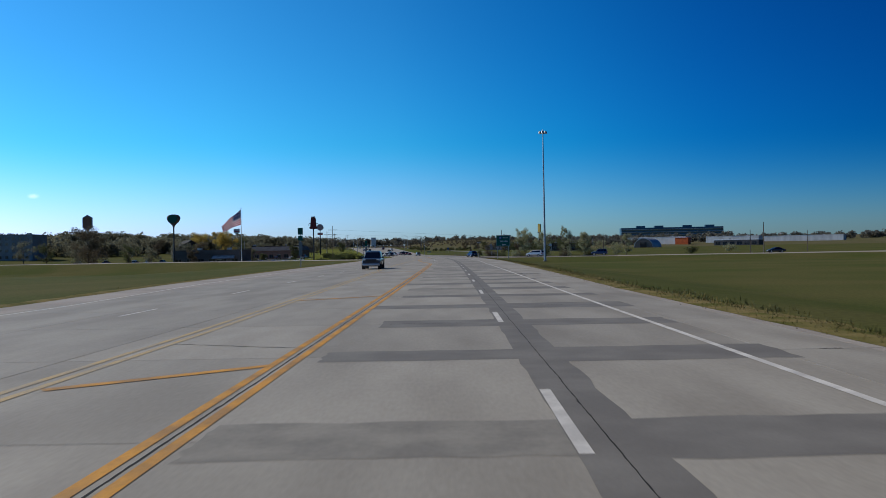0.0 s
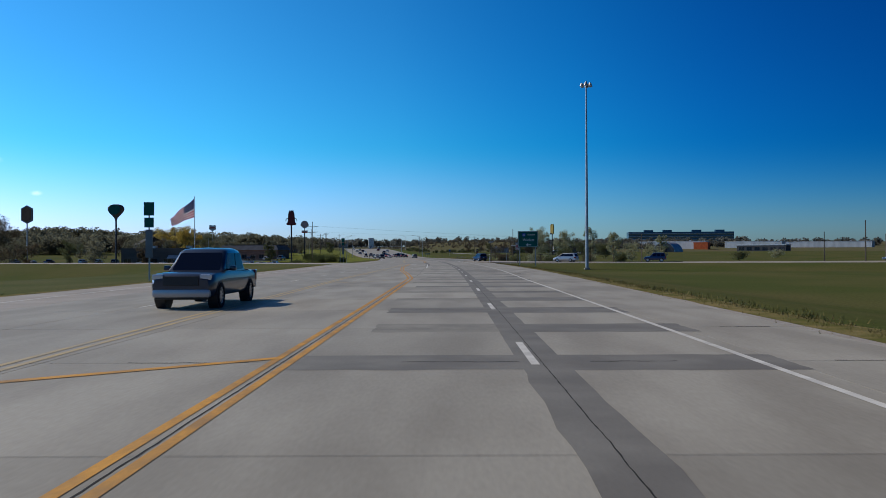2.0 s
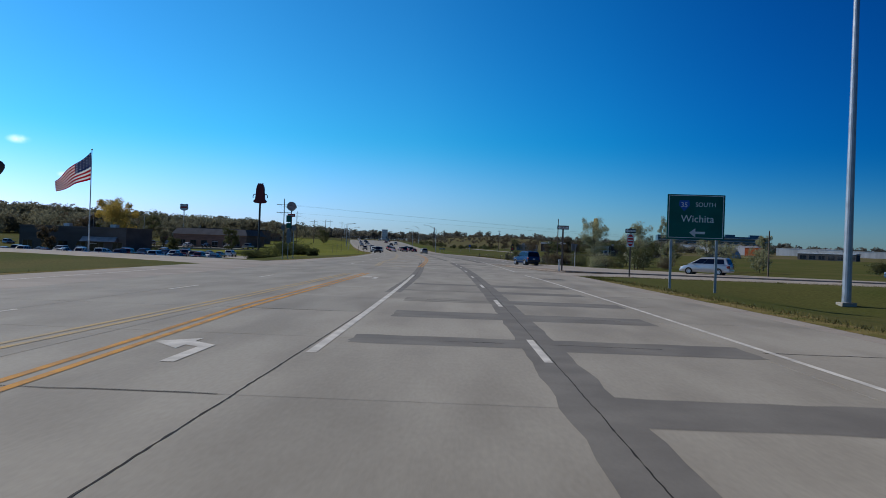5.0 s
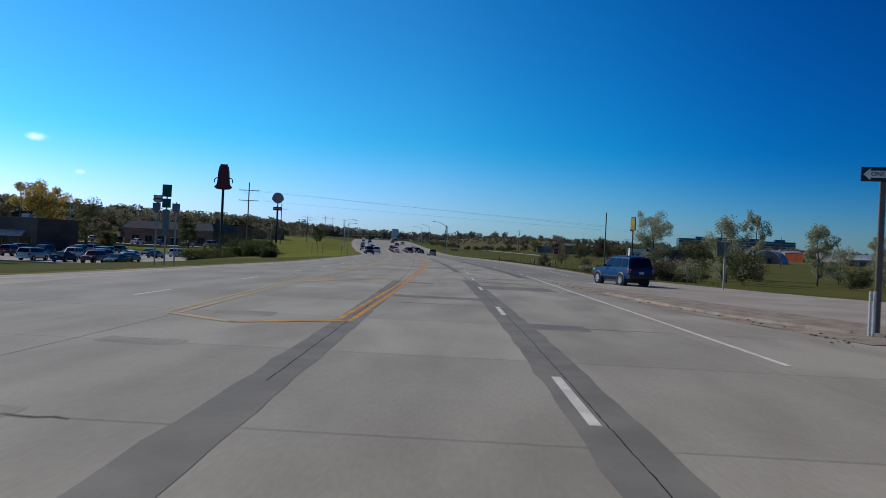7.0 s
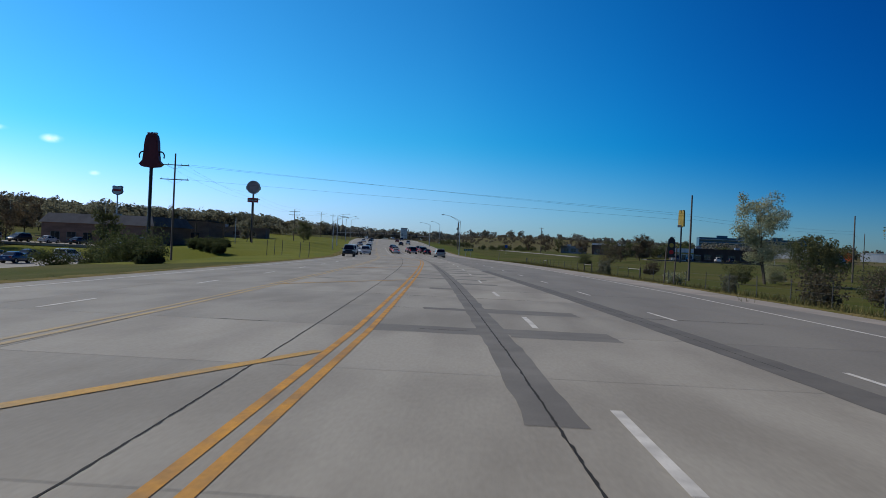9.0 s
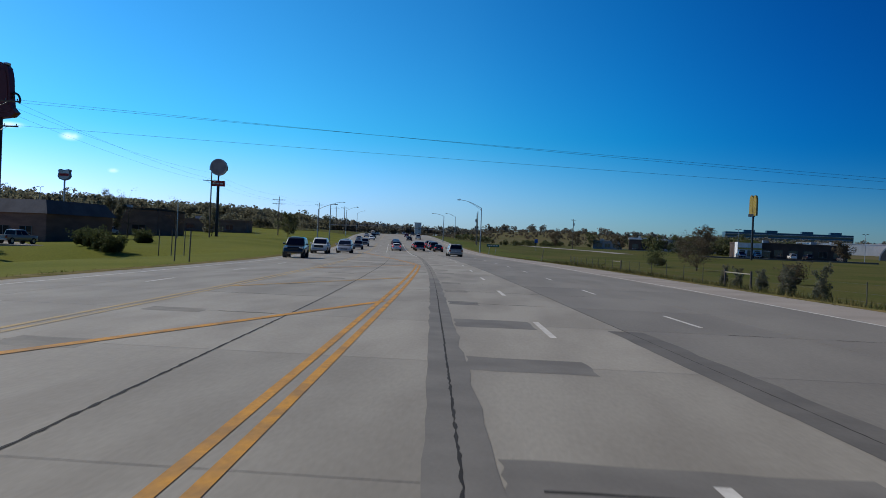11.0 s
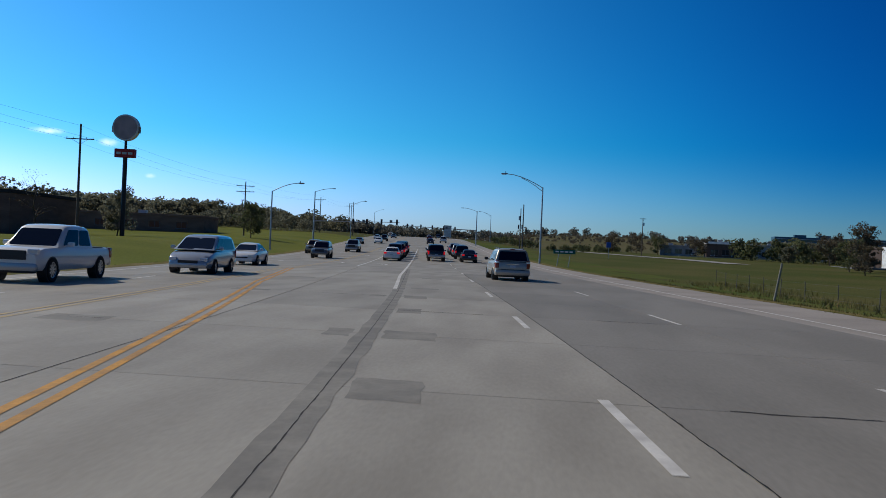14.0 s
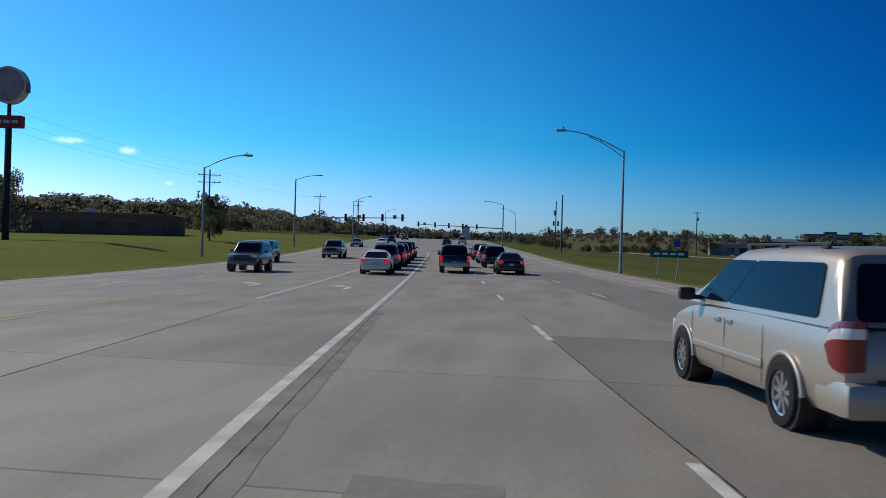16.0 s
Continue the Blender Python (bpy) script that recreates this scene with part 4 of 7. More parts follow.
def stand(x, y, turn=0.0, sink=0.03):
    return pose(x, y, ground_z(x, y) - sink, 0, 0, turn)


def lettering(text, size, mat, parent, x, z, y=-0.03, name="lettering"):
    cu = bpy.data.curves.new("text", "FONT")
    cu.body, cu.size, cu.align_x, cu.align_y, cu.extrude = text, size, "CENTER", "CENTER", 0.004
    tmp = new("text", cu)
    me = bpy.data.meshes.new_from_object(tmp)
    bpy.data.objects.remove(tmp)
    me.materials.clear()
    me.materials.append(mat)
    ob = new(name, me)
    ob.parent = parent
    ob.matrix_basis = pose(x, y, z, 90, 0, 0)
    return ob


def disc_outline(r, n=28, cx=0, cz=0, sx=1.0):
    return [(cx + sx * r * math.cos(2 * math.pi * i / n), cz + r * math.sin(2 * math.pi * i / n)) for i in range(n)]


def high_mast(x, y, top):
    m = thing("high_mast_light", stand(x, y), "tall tapered grey steel high-mast light on the grass", "lamp post")
    h = top - m.location.z
    part("base", box(0.9, 0.9, 0.25, 0, 0, 0, 0.03), CONCRETE, m, "square concrete footing")
    part("shaft", tube((0, 0, 0.2), (0, 0, h), 0.28, 0.11, 14), STEEL, m)
    part("ring", tube((0, 0, h - 0.35), (0, 0, h - 0.2), 0.62, 0.62, 16), STEEL, m)
    part("hood", tube((0, 0, h - 0.2), (0, 0, h + 0.35), 0.22, 0.1, 12), STEEL, m)
    for i in range(6):
        a = math.radians(60 * i + 15)
        c, s = math.cos(a), math.sin(a)
        head = part("lamp_head", tube((c * 0.8, s * 0.8, h - 0.55), (c * 0.8, s * 0.8, h - 0.05), 0.34, 0.16, 12), STEEL, m)
        part("lens", tube((c * 0.8, s * 0.8, h - 0.62), (c * 0.8, s * 0.8, h - 0.55), 0.3, 0.3, 12), LAMP, head)


high_mast(24.45, 192.5, 30.3)


def street_lamp(x, y, top, reach, turn, double=True):
    """A steel pole with a rising arm; turn: the way the arm points, degrees from +x."""
    m = thing("street_lamp", stand(x, y, turn), "grey steel street lamp with a long rising arm", "street lamp", "street lamps along the road")
    h = top - m.location.z
    part("pole", tube((0, 0, 0), (0, 0, h), 0.13, 0.08, 12), STEEL, m)
    part("base_plate", box(0.4, 0.4, 0.06), STEEL, m)
    rise = reach * 0.36
    pts = [Vector((reach * t, 0, h - 0.1 + rise * (1 - (1 - t) ** 1.7))) for t in (0, 0.2, 0.4, 0.6, 0.8, 1.0)]
    bm = swept(pts, 0.045)
    if double:
        low = [Vector((reach * t, 0, h - 0.55 + (rise + 0.4) * (1 - (1 - t) ** 1.8))) for t in (0, 0.2, 0.4, 0.6)]
        swept(low, 0.035, bm=bm)
        tube(pts[1], low[1], 0.02, n=6, bm=bm)
        tube(pts[2], low[2], 0.02, n=6, bm=bm)
    part("arm", bm, STEEL, m)
    e = pts[-1]
    head = part("lamp_head", box(0.8, 0.32, 0.16, e.x + 0.3, 0, e.z - 0.08, 0.05), STEEL, m)
    part("lens", box(0.5, 0.24, 0.05, e.x + 0.35, 0, e.z - 0.12, 0.015), LAMP, head)
    part("sensor", tube((e.x + 0.15, 0, e.z + 0.08), (e.x + 0.15, 0, e.z + 0.3), 0.04, n=8), BLACK_TRIM, m)


street_lamp(-11.05, 473.7, 9.9, 4.6, 180)
street_lamp(-47.6, 477.7, 8.5, 3.6, 10, False)
street_lamp(-68, 610, 13.5, 4.0, 0, False)
street_lamp(-30.5, 690, 15.5, 4.2, 180)
street_lamp(-92, 760, 18, 4.0, 0, False)


def signal_head(parent, x, z, back=False, y=-0.2):
    body = part("signal_head", box(0.38, 0.22, 1.1, x, y, z - 0.55, 0.04), BLACK_TRIM, parent, "black three-lamp traffic signal")
    for i, c in enumerate((SIGN_RED, SIGN_YELLOW, SIGN_GREEN)):
        part("lamp", tube((x, y - 0.14, z + 0.35 - 0.35 * i), (x, y - 0.11, z + 0.35 - 0.35 * i), 0.12, n=14), c if i == 0 else BLACK_TRIM, body)
        part("visor", tube((x, y - 0.3, z + 0.4 - 0.35 * i), (x, y - 0.11, z + 0.38 - 0.35 * i), 0.14, n=12), BLACK_TRIM, body)


def signal_arm(x, y, z, reach, turn, heads, lamp_top=None, lamp_turn=1):
    """A mast arm over the road; the arm runs along +x or -x in its own frame."""
    m = thing("signal_mast", stand(x, y, turn), "grey steel traffic signal mast with black signal heads", "traffic signal", "traffic signals")
    g0 = m.location.z
    top = (lamp_top or z + 0.5) - g0
    z -= g0
    part("pole", tube((0, 0, 0), (0, 0, top), 0.17, 0.1, 12), STEEL, m)
    part("arm", tube((0, 0, z - 0.35), (reach, 0, z + 0.1), 0.12, 0.05, 10), STEEL, m)
    for t in heads:
        signal_head(m, reach * t, z - 0.3 + 0.42 * t)
    for t in (heads[0] + 0.12, heads[-1] - 0.07):
        part("street_name_plate" if t > 0.9 else "lane_sign", box(0.55, 0.04, 0.55, reach * t, -0.12, z - 0.45 + 0.42 * t, 0.01), SIGN_BACK, m)
    if lamp_top:
        s = 1 if reach > 0 else -1
        bm = bmesh.new()
        for a, b in ((0, 0.4), (0.4, 0.8), (0.8, 1.0)):
            tube((s * 3.6 * a, 0, top - 0.1 + 0.8 * (1 - (1 - a) ** 2)), (s * 3.6 * b, 0, top - 0.1 + 0.8 * (1 - (1 - b) ** 2)), 0.045, n=8, bm=bm)
        part("lamp_arm", bm, STEEL, m)
        part("lamp_head", box(0.7, 0.3, 0.15, s * 3.8, 0, top + 0.62, 0.04), STEEL, m)


signal_arm(-56.3, 529, 6.4, 17.2, 8, (0.46, 0.62, 0.79, 0.97), 12.0)
signal_arm(-27.5, 580, 7.0, -18.5, 8, (0.3, 0.46, 0.62, 0.78, 0.97), 11.7)
m = thing("signal_post", stand(-16.4, 590), "wooden pole with side-mounted black traffic signals", "traffic signal", "traffic signals")
part("pole", tube((0, 0, 0), (0, 0, 11.0), 0.15, 0.11, 10), WOODPOLE, m)
part("transformer", tube((-0.3, 0, 7.8), (-0.3, 0, 8.9), 0.25, n=12), STEEL, m)
for x in (-0.45, 0.5):
    signal_head(m, x, 6.0)
m = thing("steel_pole", stand(-15.2, 566), "plain grey steel pole beside the crossing", "pole")
part("shaft", tube((0, 0, 0), (0, 0, 11.2), 0.16, 0.12, 12), RUSTY, m)
part("box", box(0.3, 0.25, 0.5, 0, -0.2, 5.2, 0.02), STEEL, m)


def utility_pole(x, y, top, arms=(0.9,), turn=0, reach=1.2, transformer=False):
    m = thing("utility_pole", stand(x, y, turn), "weathered wooden utility pole with cross-arms", "utility pole", "utility poles")
    h = top - m.location.z
    part("pole", tube((0, 0, 0), (0, 0, h), 0.17, 0.11, 10), WOODPOLE, m)
    for a in arms:
        arm = part("cross_arm", box(2 * reach, 0.1, 0.12, 0, -0.12, h - a, 0.01), WOODPOLE, m)
        for s in (-0.92, -0.45, 0.45, 0.92):
            part("insulator", tube((s * reach, -0.12, h - a + 0.12), (s * reach, -0.12, h - a + 0.3), 0.04, 0.03, 8), SIGN_BACK, arm)
        for s in (-1, 1):
            part("brace", tube((s * 0.55 * reach, -0.12, h - a), (0, -0.12, h - a - 0.6), 0.02, n=6), STEEL, m)
    if transformer:
        part("transformer", tube((0.3, 0, h - 2.6), (0.3, 0, h - 1.6), 0.24, n=12), STEEL, m)
    return m


utility_pole(-50.5, 368, 14.4, (1.8, 4.0), 10, 2.1)
utility_pole(27.1, 370, 11.35, (), 8)
utility_pole(63, 398, 11.0, (), 8)
utility_pole(-66.8, 463, 14.8, (1.9,), 8, 1.7)
utility_pole(-73.5, 536, 14.0, (1.0, 2.2), 8, 1.9)
utility_pole(-86, 640, 17.5, (1.0,), 8, 1.8)
utility_pole(-100, 740, 20.5, (1.0,), 8, 1.8)
utility_pole(-78, 655, 17.0, (0.8,), 8, 1.6)
utility_pole(22, 638, 14.4, (0.4,), 8, 1.0, True)
utility_pole(120, 520, 13.0, (), 8)
for x, y, h in ((96, 240, 9), (115, 300, 8), (150, 330, 8), (60, 300, 7.5)):
    utility_pole(x, y, h, (), 8)


def wire(a, b, sag, r=0.009):
    """One sagging line: a five-sided bar swept from a to b."""
    a, b = Vector(a), Vector(b)
    d = (b - a).normalized()
    side = d.cross(Vector((0, 0, 1))).normalized()
    up = side.cross(d)
    bm = bmesh.new()
    loops = []
    for i in range(25):
        t = i / 24
        p = a.lerp(b, t) - Vector((0, 0, sag * 4 * t * (1 - t)))
        loops.append([bm.verts.new(p + side * r * math.cos(1.2566 * k) + up * r * math.sin(1.2566 * k)) for k in range(5)])
    for p, q in zip(loops, loops[1:]):
        for k in range(5):
            bm.faces.new((p[k], p[(k + 1) % 5], q[(k + 1) % 5], q[k]))
    tagged(part("power_line", bm, BLACK_TRIM), "thin black power line slung between poles", "power line", "power lines")


for dx, z0, z1 in ((-1.9, 12.75, 8.5), (1.9, 12.75, 8.2), (0.0, 10.6, 7.6)):
    wire((-50.5 + dx, 367.8, z0), (27.1, 369.9, z1), 0.12, 0.01)
for z in (8.3, 7.8):
    wire((27.1, 370, z), (63, 398, z - 0.1), 0.4)
    wire((63, 398, z - 0.1), (120, 520, z + 3.5), 1.2)
for dx, z in ((-1.6, 13.0), (0, 14.6), (1.6, 13.0)):
    wire((-50.5 + dx, 367.8, 12.75), (-66.8 + dx, 463, z), 0.8)
    wire((-66.8 + dx, 463, z), (-73.5 + dx, 536, z - 0.2), 0.8)
    wire((-73.5 + dx, 536, z - 0.2), (-86 + dx, 640, z + 3.5), 0.9)
    wire((-86 + dx, 640, z + 3.5), (-100 + dx, 740, z + 6.5), 0.9)


def flag_pole(x, y, top):
    m = thing("flagpole", stand(x, y), "white flagpole flying a striped red, white and blue flag", "flagpole")
    h = top - m.location.z
    part("pole", tube((0, 0, 0), (0, 0, h), 0.16, 0.07, 12), SIGN_WHITE, m)
    bm = bmesh.new()
    bmesh.ops.create_uvsphere(bm, u_segments=12, v_segments=8, radius=0.18, matrix=Matrix.Translation((0, 0, h + 0.1)))
    part("finial", bm, SIGN_YELLOW, m, smoothed=True)
    hh, ll, nx, nz = 5.8, 7.4, 36, 26
    cloth = bmesh.new()
    grid = []
    for i in range(nx + 1):
        u = i / nx
        col = []
        for j in range(nz + 1):
            v = j / nz
            wave = 0.45 * math.sin(u * 8.5 + v * 2.2) * (0.3 + u)
            top_z, low_z = h - 0.35 - 6.2 * u ** 0.95, h - 0.35 - hh - 2.6 * u ** 1.1
            col.append(cloth.verts.new((-0.15 - ll * u * (1 - 0.12 * v), wave - 0.5 * u, top_z + (low_z - top_z) * v - 0.22 * math.sin(u * 8 + 1) * u)))
        grid.append(col)
    for i in range(nx):
        for j in range(nz):
            f = cloth.faces.new((grid[i][j], grid[i + 1][j], grid[i + 1][j + 1], grid[i][j + 1]))
            stripe = j * 13 // nz
            f.material_index = 2 if (i < nx * 0.4 and stripe < 7) else stripe % 2
            if f.material_index == 2 and i % 3 == 1 and j % 3 == 1:
                f.material_index = 1
    flag = part("flag", cloth, leaf_material("red_stripes", (0.45, 0.015, 0.025), (0.4, 0.015, 0.025), 0.35), m, "waving flag with red and white stripes and a blue field", True, (leaf_material("white_stripes", (0.75, 0.72, 0.72), (0.7, 0.66, 0.66), 0.5), leaf_material("blue_field", (0.01, 0.025, 0.13), (0.01, 0.025, 0.12), 0.2)))


flag_pole(-76.8, 306, 19.6)


def pole_sign(x, y, label, category="sign", turn=0.0, name="pole_sign"):
    return thing(name, stand(x, y, turn), label, category, "tall advertising signs")


# balloon-shaped sign on a slim pole
m = pole_sign(-109, 325.2, "dark balloon-shaped sign tapering to a slim pole")
g0 = m.location.z
part("pole", tube((0, 0, 0), (0, 0, 15 - g0), 0.3, 0.28, 12), DARK_STEEL, m)
bm = bmesh.new()
prof = [(0.3, 13.4), (0.55, 14.2), (1.3, 15.0), (2.2, 15.9), (2.75, 16.9), (2.7, 17.7), (2.1, 18.4), (1.0, 18.75), (0.05, 18.8)]
loops = [[bm.verts.new((r * math.cos(2 * math.pi * i / 24), 0.55 * r * math.sin(2 * math.pi * i / 24), z - g0)) for i in range(24)] for r, z in prof]
for a, b in zip(loops, loops[1:]):
    for i in range(24):
        bm.faces.new((a[i], a[(i + 1) % 24], b[(i + 1) % 24], b[i]))
bmesh.ops.recalc_face_normals(bm, faces=bm.faces)
part("sign_body", bm, DARK_WALL, m, smoothed=True)
part("panel", prism(disc_outline(1.7, 24, 0, 16.95 - g0, 1.15), 0.1, Matrix.Translation((0, -1.5, 0))), SIGN_GREEN, m, "dark green face panel")

# orange six-sided sign
m = pole_sign(-173, 391, "orange and grey six-sided sign on a steel pole")
g0 = m.location.z
part("pole", tube((0, 0, 0), (0, 0, 15.6 - g0), 0.28, 0.24, 12), STEEL, m)
hexa = [(-2.3, 16.4), (0, 15.1), (2.3, 16.4), (2.3, 21.4), (0, 22.7), (-2.3, 21.4)]
part("sign_box", prism([(a, b - g0) for a, b in hexa], 0.9), GREY_WALL, m)
part("panel", prism([(a * 0.84, (b - 18.9) * 0.84 + 18.9 - g0) for a, b in hexa], 0.06, Matrix.Translation((0, -0.49, 0))), material("faded_orange_face", (0.34, 0.15, 0.08), 0.5, vary=0.15, grain=2), m, "faded orange face panel")

# maroon cap-shaped sign with scrolls
m = pole_sign(-62.2, 386.4, "maroon cap-shaped sign with scrolled sides on a black pole")
g0 = m.location.z
part("pole", tube((0, 0, 0), (0, 0, 14 - g0), 0.32, 0.3, 14), DARK_STEEL, m)
cap = [(-2.1, 14.35), (-1.6, 13.9), (0, 13.7), (1.6, 13.9), (2.1, 14.35), (1.5, 15.0), (1.36, 16.0), (1.22, 18.2), (0.98, 19.3), (0.6, 19.75), (0.25, 19.5), (0, 19.95), (-0.25, 19.5), (-0.6, 19.75), (-0.98, 19.3), (-1.22, 18.2), (-1.36, 16.0), (-1.5, 15.0)]
part("sign_box", prism([(a, b - g0) for a, b in cap], 1.0), SIGN_MAROON, m)
part("panel", prism([(a * 0.8, (b - 16.6) * 0.82 + 16.6 - g0) for a, b in cap], 0.05, Matrix.Translation((0, -0.53, 0))), SIGN_MAROON, m)
for s in (-1, 1):
    bm = swept([(s * (1.75 + 0.5 * math.cos(math.pi * 1.5 * i / 14 - 0.6)), 0, 15.7 - g0 + 0.5 * math.sin(math.pi * 1.5 * i / 14 - 0.6) + 0.05 * i) for i in range(15)], 0.13, 6)
    part("scroll", bm, DARK_STEEL, m)
    part("lamp_cap", box(0.5, 0.7, 0.25, s * 0.6, 0, 19.65 - g0, 0.05), SIGN_WHITE, m, "white cap catching the sun")

# round sign with a red box under it
m = pole_sign(-74.5, 487.8, "round pale sign with side tabs above a red box", turn=6)
g0 = m.location.z
part("pole", tube((0, 0, 0), (0, 0, 13.5 - g0), 0.36, 0.33, 14), DARK_STEEL, m)
part("neck", tube((0, 0, 13.3 - g0), (0, 0, 16.2 - g0), 0.2, n=12), DARK_STEEL, m)
part("disc", prism(disc_outline(2.0, 32, 0, 17.95 - g0), 0.9), SIGN_WHITE, m)
part("disc_face", prism(disc_outline(1.78, 32, 0, 17.95 - g0), 0.06, Matrix.Translation((0, -0.49, 0))), material("pale_pink_face", (0.5, 0.36, 0.36), 0.5, vary=0.1, grain=1), m, "faded pink round face")
part("ribbon", box(4.3, 0.5, 0.95, 0, 0, 17.2 - g0, 0.05), GREY_WALL, m, "grey band across the disc")
part("red_box", box(3.1, 0.8, 1.3, 0, 0, 13.4 - g0, 0.04), SIGN_RED, m, "red lower sign box")
for i in range(3):
    part("bar", box(0.7, 0.02, 0.35, -0.9 + 0.9 * i, -0.42, 13.85 - g0), SIGN_WHITE, m)
# shield-shaped sign
m = pole_sign(-135.3, 527.1, "shield-shaped red and white sign on a white pole")
g0 = m.location.z
part("pole", tube((0, 0, 0), (0, 0, 16.2 - g0), 0.25, n=12), SIGN_WHITE, m)
shield = [(-1.9, 19.0), (-1.3, 19.3), (0, 19.05), (1.3, 19.3), (1.9, 19.0), (1.75, 18.2), (2.0, 17.2), (1.5, 16.4), (0, 15.9), (-1.5, 16.4), (-2.0, 17.2), (-1.75, 18.2)]
part("sign_box", prism([(a, b - g0) for a, b in shield], 0.8), SIGN_BACK, m)
part("panel", prism([(a * 0.82, (b - 17.6) * 0.82 + 17.6 - g0) for a, b in shield], 0.05, Matrix.Translation((0, -0.43, 0))), SIGN_WHITE, m)
part("band", box(2.9, 0.04, 0.7, 0, -0.47, 17.3 - g0, 0.01), SIGN_RED, m, "red band across the shield")
# yellow twin-arched sign
m = pole_sign(64.9, 538, "yellow twin-arched sign on a dark steel pole", turn=-52)
g0 = m.location.z
part("pole", tube((0, 0, 0), (0, 0, 14.2 - g0), 0.3, 0.28, 12), DARK_STEEL, m)
for s in (-1, 1):
    half = [(0.05, 13.6), (1.15, 13.6), (1.15, 17.3)] + [(0.6 + 0.55 * math.cos(a), 17.9 + 1.6 * math.sin(a)) for a in (0.3, 0.8, 1.3, 1.85, 2.4)] + [(0.05, 18.2)]
    part("arch", prism([(s * a, b - g0) for a, b in half], 0.8), SIGN_YELLOW, m, "tall yellow rounded panel")
part("lower_box", box(1.7, 0.9, 0.8, -0.5, 0, 13.3 - g0, 0.04), DARK_STEEL, m)


# ---- road signs ----
def post(parent, x, h, mat=STEEL, w=0.09, name="post", low=0.0):
    return part(name, box(w, w * 0.7, h, x, 0, low, 0.006), mat, parent)


m = thing("guide_sign", stand(14.3, 190, -6), "large green guide sign with white lettering on two posts", "road sign")
g0 = m.location.z
for x in (-1.35, 1.25):
    post(m, x, 5.4 - g0, STEEL, 0.14)
part("panel", box(3.3, 0.05, 2.65, 0, -0.09, 2.75 - g0, 0.02), SIGN_GREEN, m)
for a, b, c, d in ((3.14, 0.035, 0, 1.24), (3.14, 0.035, 0, -1.24)):
    part("border", box(a, 0.006, b, c, -0.118, 4.075 - g0 + d), SIGN_WHITE, m)
for s in (-1, 1):
    part("border", box(0.035, 0.006, 2.44, s * 1.55, -0.118, 2.855 - g0), SIGN_WHITE, m)
part("shield", prism([(-0.95, 5.05 - g0), (-0.4, 5.05 - g0), (-0.36, 4.75 - g0), (-0.675, 4.4 - g0), (-0.99, 4.75 - g0)], 0.006, Matrix.Translation((0, -0.12, 0))), SIGN_BLUE, m, "small blue route shield")
lettering("35", 0.4, SIGN_WHITE, m, -0.68, 4.77 - g0, -0.125)
lettering("SOUTH", 0.36, SIGN_WHITE, m, 0.55, 4.8 - g0, -0.118)
lettering("Wichita", 0.6, SIGN_WHITE, m, 0.1, 3.95 - g0, -0.118)
part("arrow", prism([(-0.45, 3.15 - g0), (-0.1, 3.42 - g0), (-0.1, 3.22 - g0), (0.45, 3.22 - g0), (0.45, 3.08 - g0), (-0.1, 3.08 - g0), (-0.1, 2.88 - g0)], 0.006, Matrix.Translation((0.1, -0.12, 0))), SIGN_WHITE, m, "white arrow")


def one_way(parent, z, w=1.05, h=0.36):
    part("one_way_panel", box(w, 0.03, h, 0, -0.07, z, 0.01), SIGN_BLACK, parent, "black one-way panel with a white arrow")
    a = [(-0.46, 0.5), (-0.3, 0.92), (-0.3, 0.74), (0.46, 0.74), (0.46, 0.26), (-0.3, 0.26), (-0.3, 0.08)]
    part("arrow", prism([(x * w * 0.98, z + v * h) for x, v in a], 0.006, Matrix.Translation((0, -0.09, 0))), SIGN_WHITE, parent)
    lettering("ONE WAY", 0.15, SIGN_BLACK, parent, 0.05, z + h / 2, -0.096)


m = thing("one_way_sign", stand(9.7, 215.9, -14), "one-way sign on a wooden post at the slip road", "road sign", "one-way signs")
post(m, 0, 4.2 - m.location.z, WOODPOLE, 0.14)
one_way(m, 3.85 - m.location.z)
for x, l in ((-0.32, 0.05), (-0.22, 0.0)):
    d = thing("delineator_post", stand(9.7 + x, 215.6), "thin white roadside marker post", "marker post", "marker posts")
    part("post", box(0.06, 0.03, 1.25, 0, 0, 0, 0.008), SIGN_WHITE, d)
m = thing("do_not_enter_sign", stand(14.1, 207.3, -18), "red and white sign under a one-way sign", "road sign", "one-way signs")
post(m, 0, 3.9 - m.location.z, WOODPOLE, 0.12)
one_way(m, 3.5 - m.location.z, 0.86, 0.34)
part("panel", box(0.56, 0.03, 1.06, 0, -0.09, 2.38 - m.location.z, 0.01), SIGN_WHITE, m, "tall white panel with a red oval")
part("red_oval", prism(disc_outline(0.48, 24, 0, 2.91 - m.location.z, 0.52), 0.006, Matrix.Translation((0, -0.11, 0))), SIGN_RED, m)
for z, w in ((3.1, 0.36), (2.87, 0.44), (2.64, 0.36)):
    part("bar", box(w, 0.008, 0.09, 0, -0.116, z - m.location.z), SIGN_WHITE, m)
m = thing("yield_sign", stand(15.0, 245.9, 30), "triangular yield sign seen from behind on a post", "road sign")
post(m, 0, 3.0, STEEL)
part("panel", prism([(-0.45, 3.05), (0.45, 3.05), (0, 2.27)], 0.02, Matrix.Translation((0, 0.06, 0))), SIGN_BACK, m)
part("second_panel", box(0.5, 0.02, 0.9, -0.28, 0.16, 2.2), SIGN_BACK, m)
m = thing("warning_sign", stand(10.6, 308.5, -6), "dark and yellow warning sign on two leaning posts", "road sign")
